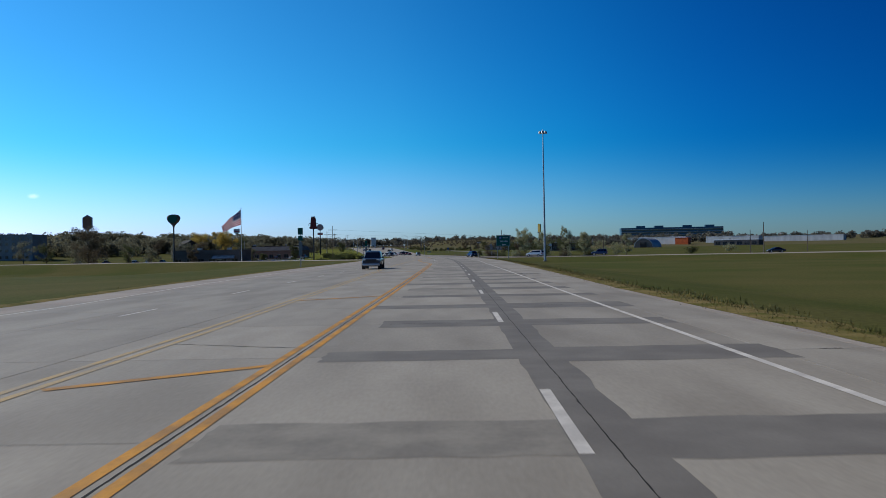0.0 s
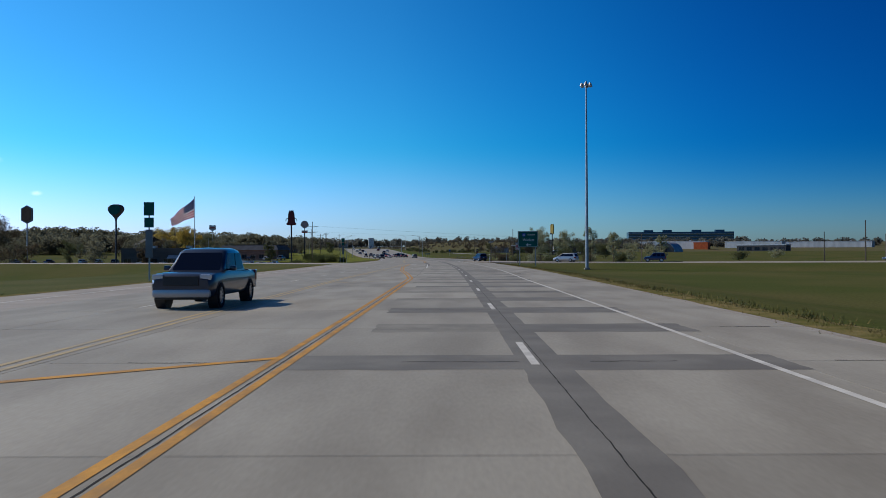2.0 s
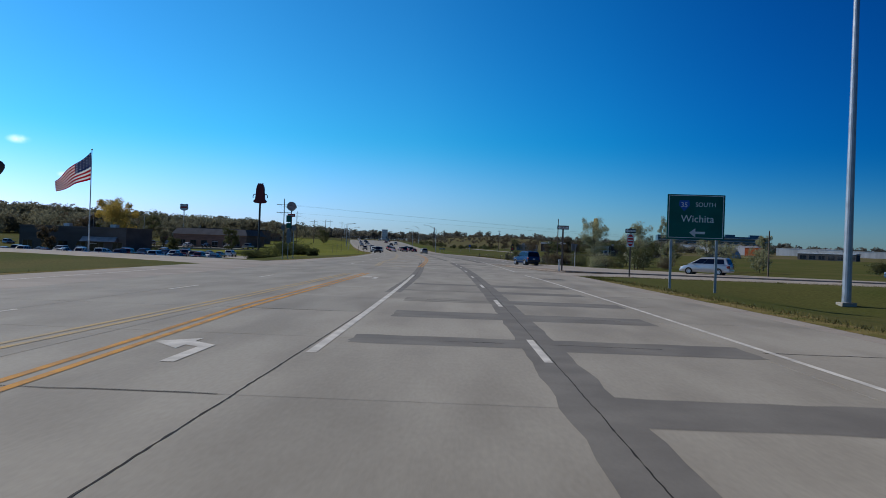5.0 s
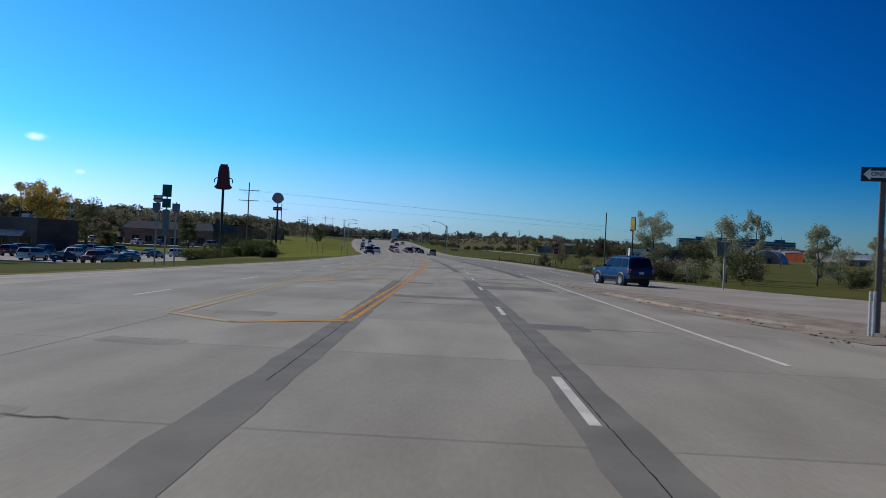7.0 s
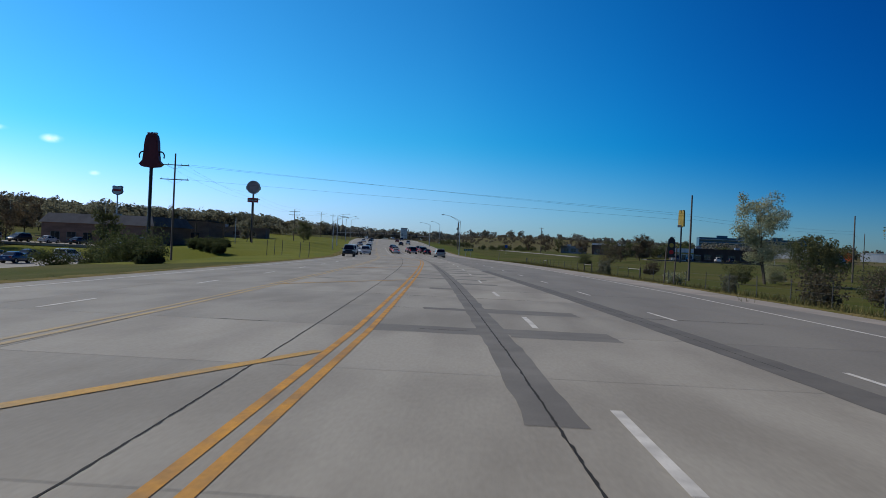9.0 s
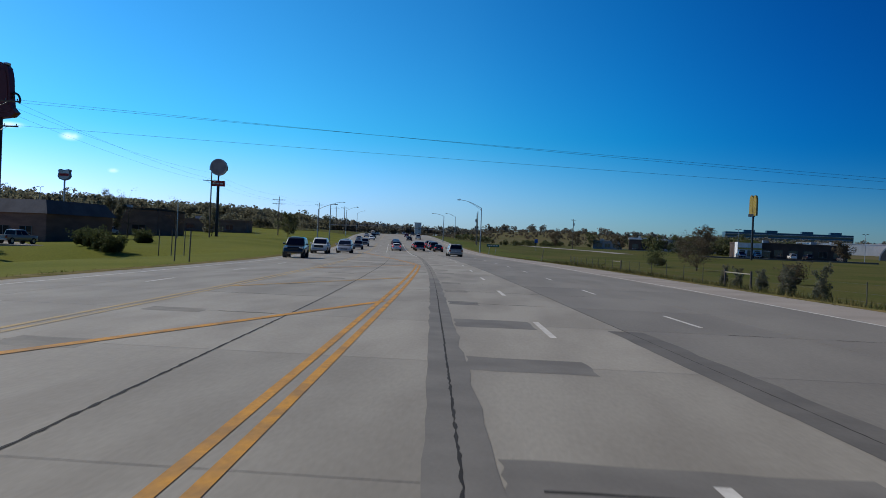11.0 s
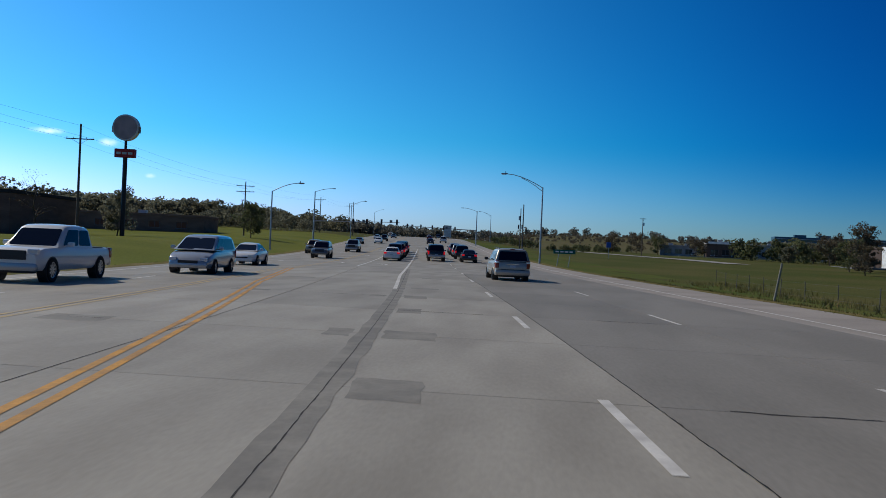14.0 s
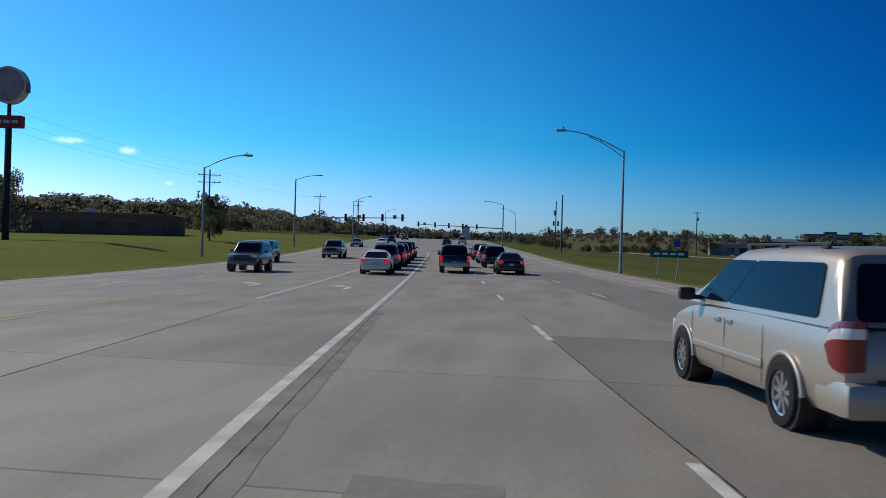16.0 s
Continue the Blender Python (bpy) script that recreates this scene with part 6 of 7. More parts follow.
def tree(x, y, height, width, leaf, label, seed, crown_from=0.3, count=1500, size=0.2, upright=1.0, name="tree", z=None, stems=1, fill=0.85, group="roadside trees"):
    rnd, rng = random.Random(seed), np.random.default_rng(seed)
    count, size = int(count * 2.6), size * 0.6
    t = thing(name, pose(x, y, ground_z(x, y) - 0.1 if z is None else z), label, "tree" if name != "shrub" else "shrub", group)
    trunk = bmesh.new()
    clumps = []
    tips = []
    for st in range(stems):
        bx, by = (0, 0) if stems == 1 else (rnd.uniform(-0.25, 0.25) * width, rnd.uniform(-0.15, 0.15) * width)
        r = 0.035 * height / math.sqrt(stems) * 0.55
        prev, pr = Vector((bx * 0.3, by * 0.3, 0)), r
        sh = height * rnd.uniform(0.85, 1.0)
        for i in range(1, 7):
            p = Vector((bx * (0.3 + 0.7 * i / 6) + rnd.gauss(0, 0.012 * height), by * (0.3 + 0.7 * i / 6) + rnd.gauss(0, 0.012 * height), sh * 0.9 * i / 6))
            q = r * (1 - 0.8 * i / 6)
            tube(prev, p, pr, q, 8, trunk)
            if i / 6 >= crown_from * 0.8:
                for _ in range(3):
                    a = rnd.random() * 6.28
                    up = rnd.uniform(0.25, 0.7) * upright
                    far = width * 0.5 * rnd.uniform(0.45, 0.95) * (1.15 - 0.55 * abs(i / 6 - 0.6))
                    e = p + Vector((math.cos(a) * far, math.sin(a) * far, far * up))
                    mid = p.lerp(e, 0.5) + Vector((0, 0, 0.06 * far))
                    tube(p, mid, q * 0.55, q * 0.35, 6, trunk)
                    tube(mid, e, q * 0.35, q * 0.12, 5, trunk)
                    tips += [e, mid]
            prev, pr = p, q
        tips.append(prev)
    part("trunk", trunk, BARK, t, "rough brown trunk and limbs")
    lo = height * crown_from
    n = max(10, int(len(tips) * fill))
    chosen = rnd.sample(tips, min(n, len(tips)))
    for e in chosen:
        if e.z < lo * 0.9:
            continue
        rr = width * rnd.uniform(0.1, 0.2)
        leaf_cloud(clumps, e + Vector((0, 0, rr * 0.2)), (rr, rr, rr * rnd.uniform(0.75, 1.15) * upright), count // len(chosen), size, rng, 0.2)
    if name == "shrub":
        for _ in range(9):
            a, d = rnd.random() * 6.28, width * 0.36 * math.sqrt(rnd.random())
            leaf_cloud(clumps, (math.cos(a) * d, math.sin(a) * d, height * rnd.uniform(0.22, 0.5)), (width * 0.17, width * 0.17, height * 0.28), count // 9, size, rng, 0.3)
    crown_mesh("crown", clumps, [leaf], t)
    return t


GREYLAB = "slender grey-green tree with airy small leaves"
tree(38.6, 370, 11.6, 8.2, LEAF_GREY, GREYLAB, 1, 0.24, 5200, 0.2, 1.1, stems=2)
tree(55, 358, 12.4, 5.4, LEAF_GREY, GREYLAB, 2, 0.2, 2200, 0.22, 1.4)
tree(41.5, 333, 11.2, 6.2, LEAF_GREY, "grey-green tree with bushy lower branches", 3, 0.1, 2600, 0.22, 1.3, stems=2)
tree(60, 340.5, 11.2, 6.0, LEAF_GREY, GREYLAB, 4, 0.12, 2600, 0.22, 1.3)
tree(84.5, 369, 10.2, 4.8, LEAF_GREY, GREYLAB, 5, 0.15, 1800, 0.24, 1.3)
tree(47, 372, 6.0, 7.5, LEAF_GREEN, "low spreading dark green tree", 6, 0.1, 1500, 0.28)
tree(64, 425, 7.0, 9.0, LEAF_GREEN, "low spreading dark green tree", 7, 0.08, 1700, 0.3, stems=2)
tree(75, 432, 6.4, 9.0, LEAF_GREEN, "low spreading dark green tree", 8, 0.08, 1500, 0.3, stems=2)
tree(50.2, 535, 8.2, 7.6, LEAF_BROWN, "rounded dark russet tree in the field", 9, 0.12, 1900, 0.3)
tree(43, 520, 5.4, 5.2, LEAF_GREEN, "small rounded tree in the field", 10, 0.2, 900, 0.26)
tree(38, 500, 4.6, 4.2, LEAF_BROWN, "small rounded tree in the field", 11, 0.2, 800, 0.26)
tree(24, 428, 4.6, 6.4, LEAF_BROWN, "bare brown scrub beside the fence", 12, 0.05, 1200, 0.16, stems=3)
tree(62, 585, 7.5, 7, LEAF_BROWN, "russet tree beside the restaurant", 13, 0.15, 1200, 0.3)
tree(100, 562, 6.5, 6, LEAF_BROWN, "russet tree beside the restaurant", 14, 0.15, 1000, 0.3)
tree(-103.5, 379, 14.5, 11, LEAF_YELLOW, "broad tree in bright yellow autumn leaf", 15, 0.3, 3200, 0.36)
tree(-134, 444, 13.5, 12, LEAF_YELLOW, "broad tree in pale yellow autumn leaf", 16, 0.3, 2600, 0.36)
tree(-123, 278, 15.5, 13, LEAF_BROWN, "tree with russet leaves at the edge of the grass", 17, 0.28, 2600, 0.34)
tree(-88, 464, 8.6, 4.6, LEAF_DARK, "dark upright evergreen beside the shop", 18, 0.05, 1800, 0.26, 1.5)
tree(-76, 446, 8.0, 6.5, LEAF_BROWN, "thin bare brown tree with few leaves", 20, 0.3, 70, 0.16)
tree(-95, 490, 8.6, 6.5, LEAF_BROWN, "thin bare brown tree with few leaves", 21, 0.3, 70, 0.16)
tree(-77, 470, 8.0, 6.5, LEAF_BROWN, "thin bare brown tree with few leaves", 22, 0.3, 70, 0.16)
tree(-76.5, 490, 6.2, 6.0, LEAF_DARK, "dark bushy tree beside the tall sign", 23, 0.1, 1500, 0.26)
tree(-66, 520, 6.0, 6.0, LEAF_GREEN, "round green tree beyond the bank", 24, 0.12, 1100, 0.28)
SHR = "dense dark green shrub on the bank"
SHRUB_LEAF = leaf_material("shrub_leaves", (0.06, 0.075, 0.03), (0.085, 0.09, 0.04), 0.3)
for i, (x, y, h, w) in enumerate(((-41.9, 334, 2.9, 7.0), (-47, 340, 2.4, 6), (-37.5, 328, 1.6, 4.5), (-51, 336, 1.6, 4.5), (-33, 320, 1.1, 3), (-53, 350, 1.8, 4.5), (-61, 420, 1.3, 3), (-57, 412, 1.2, 2.5))):
    tree(x, y, h, w, SHRUB_LEAF, SHR, 40 + i, 0.02, 1000, 0.17, name="shrub", stems=3, group="shrubs")
for i, (x, y, h, w) in enumerate(((18, 300, 2.0, 3.4), (22, 296, 2.4, 4), (27, 303, 2.6, 4.4), (31, 318, 2.4, 4.5), (36, 330, 2.6, 5), (20.5, 350, 1.2, 2.2), (16, 268, 1.5, 3.0), (20, 276, 1.4, 3.2), (45, 345, 2.6, 5), (52, 350, 2.6, 5), (33, 365, 2.6, 4), (41, 374, 2.6, 4), (26, 392, 1.8, 3), (20, 440, 2.4, 4), (56, 362, 2.4, 4.5))):
    tree(x, y, h, w, (LEAF_BROWN, LEAF_GREEN, LEAF_GREY)[i % 3], "scrubby roadside bush in long grass", 60 + i, 0.02, 700, 0.15, name="shrub", stems=3, group="roadside bushes")
for i, (x, y) in enumerate(((-51.5, 392), (-53.7, 394), (-55.9, 396), (-58.1, 398))):
    tree(x, y, 1.7, 3.0, SHRUB_LEAF, "trimmed dark hedge bush beside the drive", 30 + i, 0.02, 1000, 0.17, name="shrub", stems=3, group="hedge bushes")
for i, (x, y) in enumerate(((7.9, 352), (9.2, 361), (10.2, 371), (7.6, 346), (12.5, 384), (17, 330), (14, 318))):
    tree(x + 4.0, y, 1.9, 1.1, LEAF_DARK, "small young conifer beside the fence", 90 + i, 0.03, 420, 0.09, 1.6, name="shrub", group="young conifers")
random.seed(77)
for i in range(16):
    x, y = random.uniform(-170, -95), random.uniform(385, 560)
    tree(x, y, random.uniform(7, 11), random.uniform(7, 10), random.choice((LEAF_DARK, LEAF_GREEN, LEAF_BROWN, LEAF_DARK)), "leafy tree among the shops", 120 + i, 0.15, 900, 0.36, group="trees among the shops")
for i, (x, y, h, w) in enumerate(((110.5, 357, 3.0, 5.5), (75.4, 347, 5.5, 5.5), (58, 322, 2.6, 4), (150, 420, 3, 6), (40, 318, 4.5, 6), (69, 352, 6.5, 6))):
    tree(x, y, h, w, (LEAF_GREEN, LEAF_GREY)[i % 2], "scrubby tree in the field beyond the slip road", 150 + i, 0.08, 900, 0.26, stems=2, group="field trees")
for i, (x, y, h, w) in enumerate(((-128, 352, 8, 8), (-142, 362, 9, 9), (-155, 356, 8, 8), (-170, 372, 9, 9), (-188, 380, 10, 10), (-118, 388, 9, 7), (-92, 388, 8, 6), (-72, 392, 7.5, 5.5), (-110, 352, 6, 5), (-205, 392, 10, 10), (-83, 372, 5, 4.5), (-112, 425, 9, 8), (-98, 436, 8, 8))):
    tree(x, y, h, w, (LEAF_DARK, LEAF_GREEN, LEAF_BROWN)[i % 3], "leafy tree beside the car parks", 180 + i, 0.15, 1100, 0.32, group="trees among the shops")
for i, (x, y, h, w) in enumerate(((36, 700, 7, 7), (44, 660, 6, 7), (84, 650, 7.5, 8), (96, 655, 8, 8), (30, 720, 8, 8), (76, 640, 6.5, 7), (66, 640, 6, 6), (20, 720, 7, 8), (60, 612, 5, 5))):
    tree(x, y, h, w, (LEAF_GREEN, LEAF_BROWN, LEAF_DARK)[i % 3], "leafy tree beside the frontage shops", 210 + i, 0.12, 900, 0.34, group="trees beside the frontage shops")


def woods(name, rows, seed, leaf, label, fine=1.0):
    """Far woods: rows of (x0, y0, x1, y1, trees, height, spread), each crown a cloud of clumps; fine: how many."""
    rnd, rng = random.Random(seed), np.random.default_rng(seed)
    clumps = []
    for x0, y0, x1, y1, n, hh, spread in rows:
        n = int(n * 1.9)
        for i in range(n):
            t = (i + rnd.random()) / n
            x, y = x0 + (x1 - x0) * t + rnd.gauss(0, 6 + spread), y0 + (y1 - y0) * t + rnd.gauss(0, 8 + spread)
            h = hh * rnd.uniform(0.65, 1.25)
            z = ground_z(x, y)
            w = h * rnd.uniform(0.38, 0.6)
            leaf_size = h * 0.085 / math.sqrt(fine)
            for _ in range(4):
                c = (x + rnd.gauss(0, w * 0.4), y + rnd.gauss(0, w * 0.4), z + h * rnd.uniform(0.38, 0.7))
                r = w * rnd.uniform(0.5, 0.8)
                leaf_cloud(clumps, c, (r, r, min(h * 0.3, r)), int(50 * fine), leaf_size, rng, 0.65)
            leaf_cloud(clumps, (x, y, z + h * 0.25), (w * 1.1, w * 1.1, h * 0.3), int(50 * fine), leaf_size, rng, 0.5)
    return tagged(crown_mesh(name, clumps, [leaf]), label, "trees", kind="stuff")


woods("far_woods", [(-420, 380, -200, 520, 60, 10, 0), (-330, 470, -170, 600, 60, 11, 0), (-250, 560, -125, 700, 60, 9.5, 0), (-520, 520, -300, 760, 70, 13, 0), (-210, 680, -135, 820, 50, 10, 0), (-330, 700, -190, 900, 60, 13, 0), (-170, 600, -95, 660, 26, 5.5, 0)], 201, LEAF_DARK, "dark broadleaf woods behind the shops", 2.0)
woods("far_woods", [(-900, 700, -350, 1200, 90, 14, 0), (-500, 950, -170, 1150, 80, 13, 0), (-260, 900, -140, 1300, 60, 11, 0), (-420, 1400, -60, 1500, 80, 14, 0), (-1300, 900, -700, 1600, 70, 16, 0)], 202, LEAF_HAZED, "far hill woods with haze put into the leaf colour", 0.6)
woods("far_woods", [(-60, 1500, 500, 1400, 110, 13, 0), (110, 820, 220, 900, 34, 7, 0), (180, 1050, 700, 1080, 90, 10, 0), (500, 800, 1000, 900, 80, 12, 0), (400, 640, 560, 720, 40, 10, 0), (900, 1500, 1900, 1300, 80, 16, 0), (-60, 1060, 160, 1050, 16, 8, 4)], 203, LEAF_HAZED, "woods along the right-hand skyline with haze put into the leaf colour", 0.6)
woods("far_woods", [(60, 640, 106, 640, 14, 7, 0), (-6, 660, 30, 760, 24, 2.8, 0), (74, 770, 130, 800, 18, 7, 0), (350, 520, 470, 600, 34, 11, 0), (-24, 640, -16, 680, 8, 3.0, 0)], 204, LEAF_GREEN, "green hedgerow trees between the shops", 1.5)
woods("far_scrub", [(-70, 880, 110, 880, 55, 1.6, 5), (-70, 915, 130, 910, 60, 1.9, 6), (-70, 950, 150, 945, 60, 2.2, 6), (-70, 985, 170, 980, 60, 2.3, 6), (-70, 1020, 170, 1015, 60, 2.4, 6)], 205, LEAF_SCRUB, "brown leafless scrub covering the far ridge", 0.5)


# ---- ragged grass along the edges ----
def tufts(name, places, seed, mat, label, blade=0.16):
    rnd = random.Random(seed)
    verts, faces = [], []
    for x, y, n, h in places:
        for _ in range(n):
            px_, py_ = x + rnd.gauss(0, 0.22), y + rnd.gauss(0, 0.3)
            z = ground_z(px_, py_) - 0.02
            a = rnd.random() * 6.28
            w = 0.012 + 0.012 * rnd.random()
            hh = h * rnd.uniform(0.5, 1.3)
            lean = Vector((rnd.gauss(0, 0.35), rnd.gauss(0, 0.35), 1)) * hh
            s = Vector((math.cos(a), math.sin(a), 0)) * w
            b = Vector((px_, py_, z))
            k = len(verts)
            verts += [b - s, b + s, b + lean]
            faces.append((k, k + 1, k + 2))
    return tagged(mesh_of(name, verts, faces, [mat]), label, "grass", kind="stuff")


random.seed(31)
places = []
for i in range(4200):
    y = random.uniform(4, 198) if i % 2 else random.uniform(246, 440)
    places.append((axis(y) + right_edge(y) + abs(random.gauss(0, 0.9)) + 0.05, y, 7, 0.15))
for i in range(700):
    t = random.random()
    y = 196 + 9.5 * t if i % 2 else 206.2
    x = axis(y) + right_edge(y) + 0.3 + 1.4 * t ** 3 if i % 2 else 12 + 26 * t
    places.append((x + abs(random.gauss(0, 0.5)), y - abs(random.gauss(0, 0.5)), 6, 0.12))
tufts("grass_edge", places[:4200], 1, DRY_GRASS, "ragged dry grass along the shoulder")
tufts("grass_edge", places[4200:], 4, BLADE, "ragged grass at the slip road corner")
places = []
for i in range(1200):
    y = random.uniform(20, 190) if i % 2 else random.uniform(225, 460)
    places.append((axis(y) + left_edge(y) - abs(random.gauss(0, 0.6)) - 0.05, y, 6, 0.12))
tufts("grass_edge", places, 2, BLADE, "ragged grass along the far shoulder")
places = []
for i in range(900):
    y = random.uniform(262, 455)
    places.append((axis(y) + knots(y, (262, 20), (385, 21.5), (430, 25), (470, 32)) + random.gauss(0, 2.2), y, 9, 0.42))
for i in range(260):
    y = random.uniform(213, 243)
    places.append((axis(y) + knots(y, (213, 12.0), (222, 8.6), (235, 7.2), (243, 6.5)) + random.gauss(0, 0.3), y, 6, 0.1))
tufts("long_grass", places, 3, DRY_GRASS, "long dry grass and weeds")
# dirty strip between shoulder and grass
for f, a, b, s in ((right_edge, -40, 196, 1), (right_edge, 250, 520, 1), (left_edge, -40, 190, -1), (left_edge, 222, 520, -1)):
    bm = bmesh.new()
    last = None
    for i in range(int((b - a) / 2)):
        y = a + i * 2.0
        x0 = axis(y) + f(y)
        w = 1.1 + 0.5 * noise.noise((y * 0.35, s * 4, 1))
        xm, xo = x0 + s * 0.45 * w, x0 + s * 1.6 * w
        gm, go = ground_z(xm, y), ground_z(xo, y)
        cur = [bm.verts.new((x0 - s * (0.12 + 0.1 * noise.noise((y * 0.6, 3, s))), y, road_z(y) + 0.006)), bm.verts.new((xm, y, max(gm + 0.02, road_z(y) + 0.012))), bm.verts.new((xo, y, go - 0.02 + 0.03 * noise.noise((y * 0.8, 5, s))))]
        if last:
            for k in (0, 1):
                bm.faces.new((last[k], last[k + 1], cur[k + 1], cur[k]))
        last = cur
    bmesh.ops.recalc_face_normals(bm, faces=bm.faces)
    tagged(part("verge", bm, DRY_GRASS), "strip of dirt and dry grass beside the shoulder", "verge", kind="structure")


# ---- pavement slabs, dark patches and tar, nearest lanes as single slabs ----
def slab(u0, u1, y0, y1, z0=-0.03, z1=0.0):
    pts = []
    for z in (z0, z1):
        pts += [(axis(y) + u + s, y + t, road_z(y) + z) for u, y, s, t in ((u0(y0), y0, 0.008, 0.008), (u1(y0), y0, -0.008, 0.008), (u1(y1), y1, -0.008, -0.008), (u0(y1), y1, 0.008, -0.008))]
    faces = [(4, 5, 6, 7), (0, 1, 5, 4), (1, 2, 6, 5), (2, 3, 7, 6), (3, 0, 4, 7)]
    return pts, faces


far_v, far_f, sh_v, sh_f, dk_v, dk_f, mid_v, mid_f = [], [], [], [], [], [], [], []
for r in range(-22, 96):
    y0, y1 = row_y(r), row_y(r + 1)
    for c in range(len(JOINTS) - 1):
        u0, u1 = JOINTS[c], JOINTS[c + 1]
        if u1(y0) - u0(y0) < 0.1 or u1(y1) - u0(y1) < 0.1:
            continue
        v, fc = slab(u0, u1, y0, y1)
        edge = c in (0, 8) or (c == 7 and y0 < 250)
        if c in (3, 4, 5, 6) and 0 <= r < 74:
            me = bpy.data.meshes.new("slab")
            me.from_pydata(v, [], fc)
            me.materials.append(CONCRETE if c != 6 or y0 < 246 else CONCRETE_DARK if y0 < 332 else CONCRETE_MID)
            ob = new("slab", me)
            ob.parent = road
        else:
            vv, ff = (dk_v, dk_f) if c == 7 and 246 < y0 < 332 else (mid_v, mid_f) if c == 7 and 332 <= y0 < 470 else (sh_v, sh_f) if edge else (far_v, far_f)
            k = len(vv)
            vv += v
            ff += [tuple(i + k for i in q) for q in fc]
for nm, vv, ff, mat in (("slabs", far_v, far_f, CONCRETE), ("shoulder_slabs", sh_v, sh_f, SHOULDER), ("dark_slabs", dk_v, dk_f, CONCRETE_DARK), ("worn_slabs", mid_v, mid_f, CONCRETE_MID)):
    me = bpy.data.meshes.new(nm)
    me.from_pydata(vv, [], ff)
    me.materials.append(mat)
    ob = new(nm, me)
    ob.parent = road
    tagged(ob, kind="stuff")
part("far_pavement", ribbon(bmesh.new(), left_edge, right_edge, row_y(96), 2600, 0.0, 20.0), CONCRETE, road)


def patch(u0, u1, y0, y1, z=0.002, mat=PATCH):
    """A dark repair laid along a joint, with a ragged outline."""
    n = max(4, int((u1(y0) - u0(y0)) / 0.4), int((y1 - y0) / 1.2))
    rnd = random.random
    pts = []
    for i in range(n + 1):
        t = i / n
        pts.append((u0(y0) + (u1(y0) - u0(y0)) * t, y0 + (rnd() - 0.5) * 0.1))
    for i in range(1, n):
        y = y0 + (y1 - y0) * i / n
        pts.append((u1(y) + (rnd() - 0.5) * 0.08, y))
    for i in range(n + 1):
        t = 1 - i / n
        pts.append((u0(y1) + (u1(y1) - u0(y1)) * t, y1 + (rnd() - 0.5) * 0.1))
    for i in range(1, n):
        y = y1 + (y0 - y1) * i / n
        pts.append((u0(y) + (rnd() - 0.5) * 0.08, y))
    bm = sheet([(axis(y) + u, y, road_z(y) + z) for u, y in pts])
    bmesh.ops.triangulate(bm, faces=bm.faces)
    bmesh.ops.recalc_face_normals(bm, faces=bm.faces)
    return part("dark_patch", bm, mat, road)


for a, b, y0, y1 in ((1.75, 5.0, 231.5, 235.0), (1.7, 4.3, 238.6, 239.8), (1.75, 4.2, 244.2, 245.4), (-1.9, 1.2, 222.6, 224.0), (-2.0, -0.6, 234.0, 235.2)):
    patch(lambda v, u=a: u, lambda v, u=b: u, y0, y1)
random.seed(11)
for r in range(-3, 74):
    y = row_y(r)
    if 218 < y < 262:
        continue
    near = y < 182
    full = 0.97 if near else 0.12 if y < 212 else 0.6 if y < 330 else 0.75
    if random.random() < full and y < 400:
        w = random.uniform(0.8, 1.25) * (1 if near else 0.7)
        short = random.uniform(0.85, 1.0) if near else random.uniform(0.35, 0.9) if y < 320 else random.uniform(0.2, 0.35)
        patch(lambda v: joint_mid(v) + 0.3, lambda v, s=short, e=near: joint_mid(v) + 0.3 + (joint_right(v) + (0.25 if e else -0.45) - joint_mid(v) - 0.3) * s, y - w, y + w * (0.85 if near else 1), mat=PATCH if y < 330 else PATCH_FAINT)
    if random.random() < full * 0.9 and y < 400:
        w = random.uniform(0.5, 1.1) * (1 if near else 0.65)
        short = random.uniform(0.75, 0.97) if near else random.uniform(0.25, 0.7) if y < 320 else random.uniform(0.15, 0.3)
        patch(lambda v, s=short: joint_mid(v) - 0.3 - (joint_mid(v) - 0.3 - joint_left(v)) * s, lambda v: joint_mid(v) - 0.3, y - w, y + w, mat=PATCH_FAINT if random.random() < 0.35 or y > 330 else PATCH)
    if y > 395 and random.random() < 0.7:
        a = random.uniform(0.05, 0.3)
        patch(lambda v, s=a: joint_mid(v) + 0.2 + 3.5 * s, lambda v, s=a: joint_mid(v) + 0.2 + 3.5 * s + 1.1, y - random.uniform(0.4, 0.9), y + 0.4, z=0.0024, mat=PATCH_FAINT)
    if y > 200 and random.random() < 0.35:
        a = random.uniform(0.1, 0.6)
        patch(lambda v, s=a: joint_left(v) - 3.6 * s - 1.3, lambda v, s=a: joint_left(v) - 3.6 * s, y - random.uniform(0.3, 0.7), y + 0.4, mat=PATCH_FAINT)
# dark strips along the long joints
for a, b, f, w in ((-140, 241, joint_mid, 0.36), (257, 340, joint_mid, 0.3), (340, 430, joint_mid, 0.21), (172, 236, joint_left, 0.3), (250, 318, joint_right, 0.36)):
    bm = bmesh.new()
    ribbon(bm, lambda y: f(y) - w * knots(y, (300, 1), (340, 0.72 if w == 0.3 else 1)) + 0.07 * noise.noise((y * 0.8, 1, 0)), lambda y: f(y) + w * knots(y, (300, 1), (340, 0.72 if w == 0.3 else 1)) + 0.07 * noise.noise((y * 0.8, 7, 0)), a, b, 0.003, 0.7)
    part("dark_strip", bm, STRIP if f is joint_right else PATCH if a < 300 else PATCH_FAINT, road)
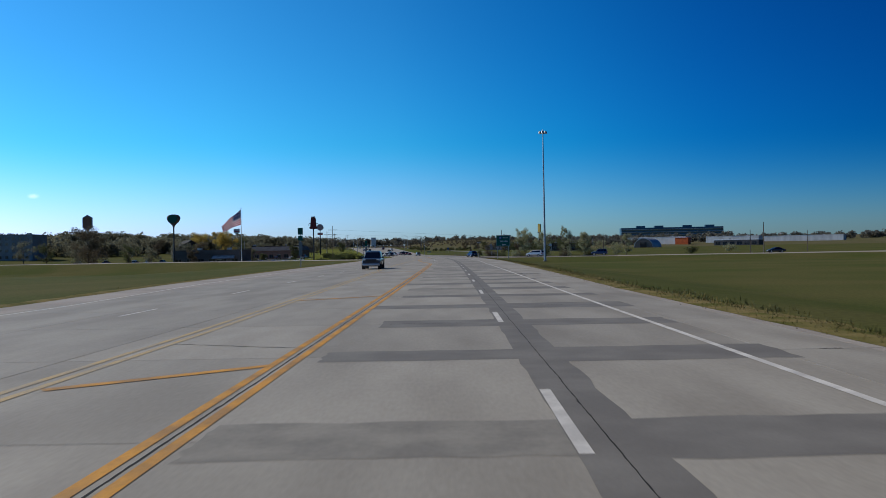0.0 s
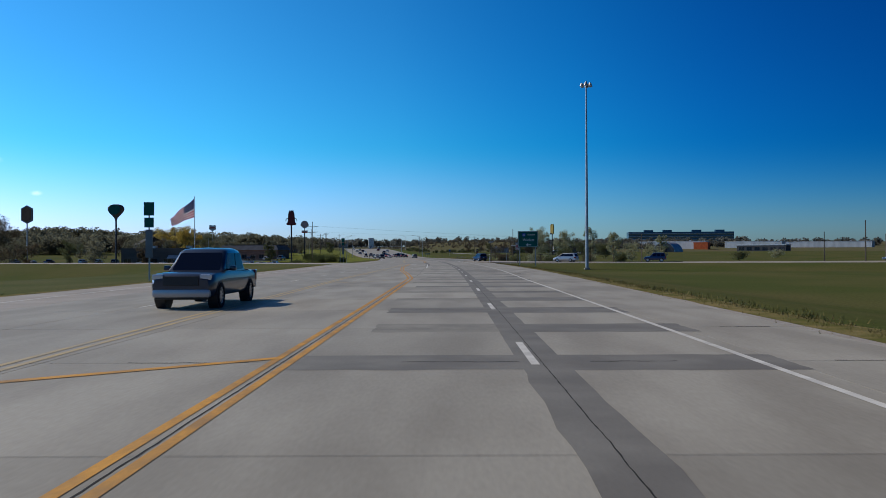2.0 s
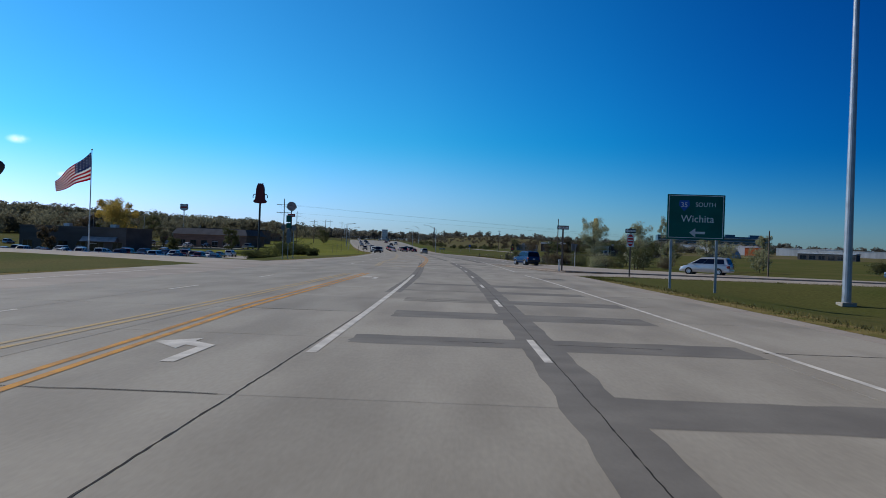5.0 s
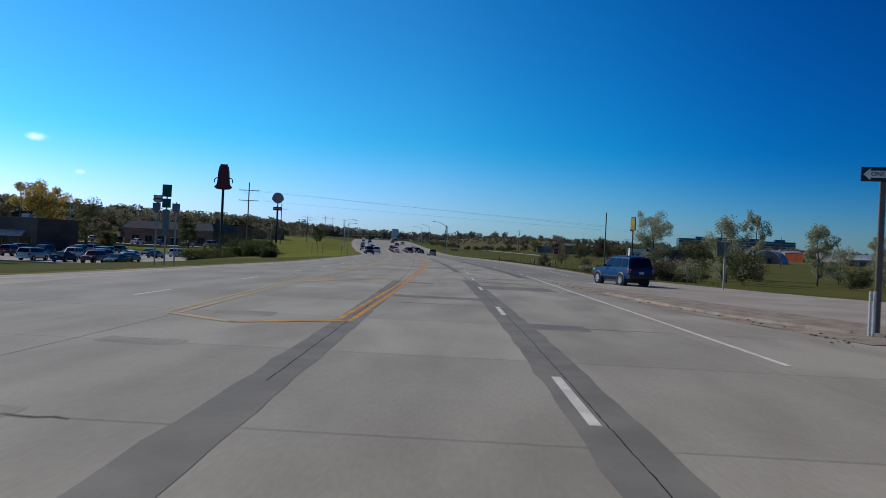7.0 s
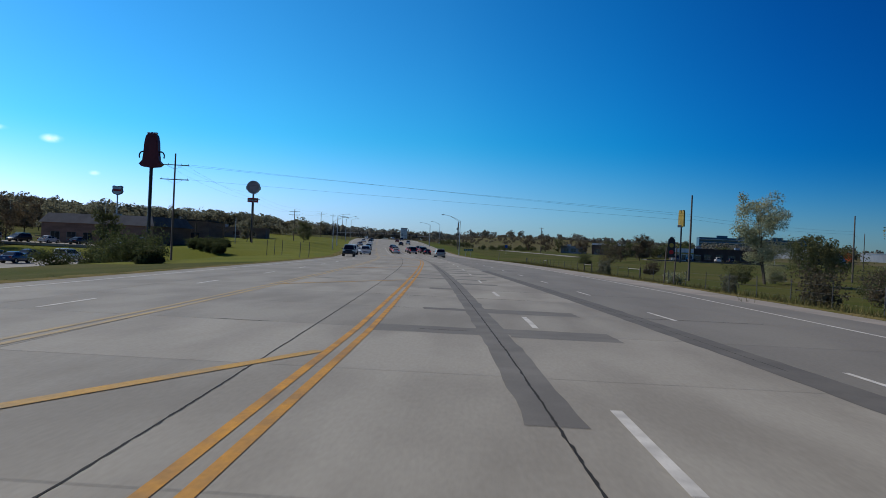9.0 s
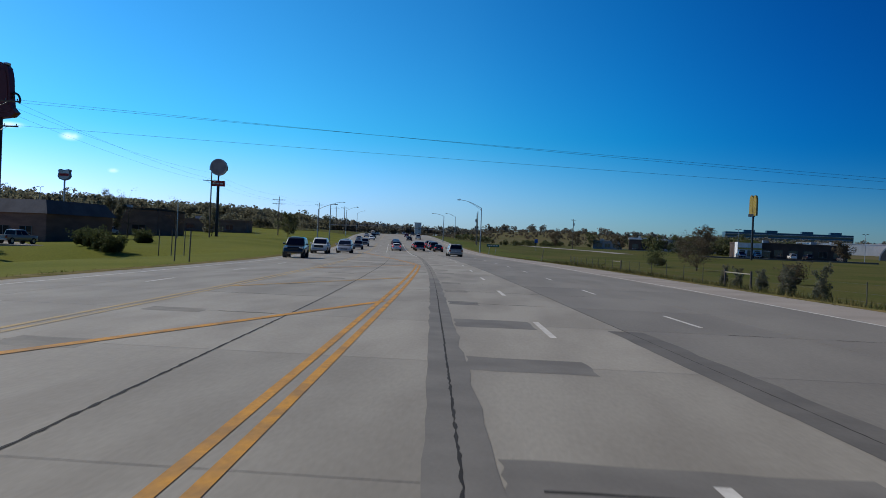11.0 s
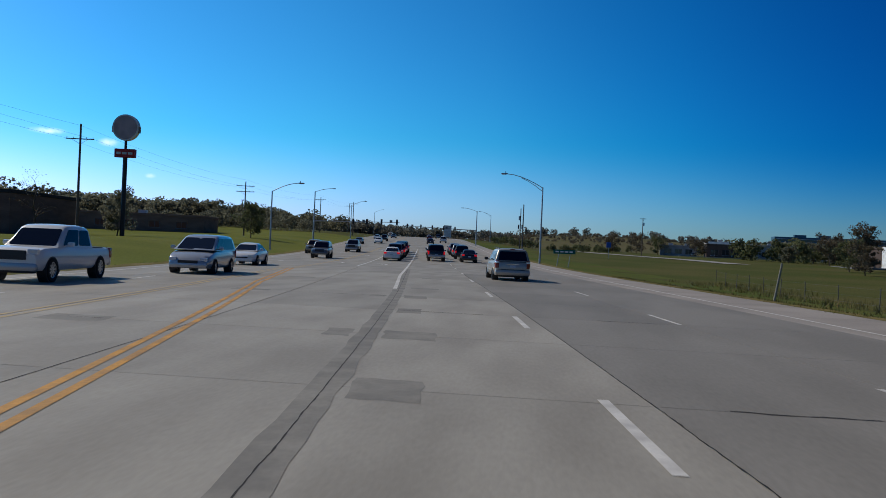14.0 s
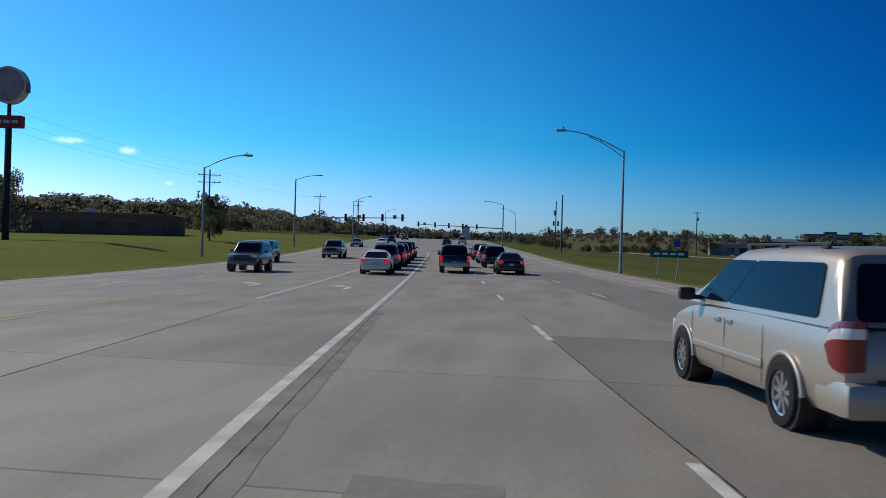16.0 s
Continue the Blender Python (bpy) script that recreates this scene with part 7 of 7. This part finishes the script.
# tar in the long joints and some cracks across
for f, a, b, wide in ((joint_left, -60, 200, 0.011), (joint_left, 205, 300, 0.013), (joint_left, 300, 375, 0.022), (joint_left, 375, 430, 0.008), (joint_mid, -60, 236, 0.009), (joint_mid, 236, 330, 0.017), (joint_mid, 330, 430, 0.009), (joint_right, 262, 430, 0.009)):
    bm = bmesh.new()

    def drift(y):
        return 0.014 * noise.noise((y * 0.9, 5, 0)) + 0.008 * noise.noise((y * 5.1, 2, 0))
    ribbon(bm, lambda y: f(y) + drift(y) - wide * (0.8 + 1.5 * noise.noise((y * 4.3, 3, 0))), lambda y: f(y) + drift(y) + wide * (0.8 + 1.5 * noise.noise((y * 4.9, 9, 0))), a, b, 0.0042, 0.12)
    part("tar_seam", bm, TAR, road)
random.seed(5)
for r in range(-2, 70):
    y = row_y(r)
    for c in (3, 4, 5, 6, 7):
        if random.random() < 0.6:
            u0, u1 = JOINTS[c](y), JOINTS[c + 1](y)
            a, b = sorted((random.random(), random.random()))
            if b - a < 0.2:
                continue
            bm = bmesh.new()
            n = 8
            rows = []
            for i in range(n + 1):
                u = u0 + (u1 - u0) * (a + (b - a) * i / n)
                yy = y + random.uniform(-0.035, 0.035)
                h = random.uniform(0.008, 0.032)
                rows.append((bm.verts.new((axis(y) + u, yy - h, road_z(y) + 0.0037)), bm.verts.new((axis(y) + u, yy + h, road_z(y) + 0.0037))))
            for (p, q), (s, t) in zip(rows, rows[1:]):
                bm.faces.new((p, s, t, q))
            part("tar_crack", bm, TAR, road)

# larger cracks across the painted median and a dark oil stain by the edge line
for (u0, y0), (u1, y1), w in (((-5.34, 15.2), (-2.8, 14.2), 0.02), ((-6.1, 44.1), (-3.7, 42.9), 0.018), ((-6.1, 100.8), (-2.6, 99.3), 0.025), ((-6.9, 106.8), (-3.2, 105.3), 0.018), ((-2.5, 82.2), (1.2, 81.7), 0.014), ((-7.6, 232.8), (-3.1, 231.9), 0.022), ((-3.1, 231.9), (-0.8, 230.2), 0.016), ((-5.4, 359.3), (-3.9, 358.5), 0.05), ((-4.6, 358.1), (-4.2, 359.2), 0.04), ((1.9, 111.0), (4.1, 111.25), 0.012), ((4.9, 111.4), (8.0, 112.4), 0.014)):
    bm = bmesh.new()
    rows = []
    for i in range(15):
        t = i / 14
        u, y = u0 + (u1 - u0) * t, y0 + (y1 - y0) * t + random.uniform(-0.035, 0.035)
        h = w * random.uniform(0.45, 1.2)
        rows.append((bm.verts.new((axis(y) + u, y - h, 0.0046)), bm.verts.new((axis(y) + u, y + h, 0.0046))))
    for (p, q), (s, t) in zip(rows, rows[1:]):
        bm.faces.new((p, s, t, q))
    part("tar_crack", bm, TAR, road)
OIL = material("oil_stain", (0.075, 0.073, 0.062), 0.6, vary=0.2, grain=12, stain=2.0, second=(0.1, 0.097, 0.085))
# rumble grooves milled into the shoulder
for x, y in ((6.7, 126.8), (6.2, 57.4), (6.3, 192.9)):
    for i in range(9):
        y0 = y + (i - 4) * 0.3
        part("rumble_groove", sheet([(x - 0.75, y0, 0.0032), (x + 0.75, y0 - 0.03, 0.0032), (x + 0.75, y0 + 0.05, 0.0032), (x - 0.75, y0 + 0.07, 0.0032)]), OIL, road)
for u, y, a, b in ((4.52, 111.4, 0.36, 0.17), (4.9, 117.2, 0.75, 0.22)):
    bm = sheet([(axis(y) + u + a * (1 + 0.2 * noise.noise((i * 0.9, y, 1))) * math.cos(6.2832 * i / 24), y + b * (1 + 0.25 * noise.noise((i * 0.9, y, 5))) * math.sin(6.2832 * i / 24), 0.0034) for i in range(24)])
    part("oil_stain", bm, OIL, road)
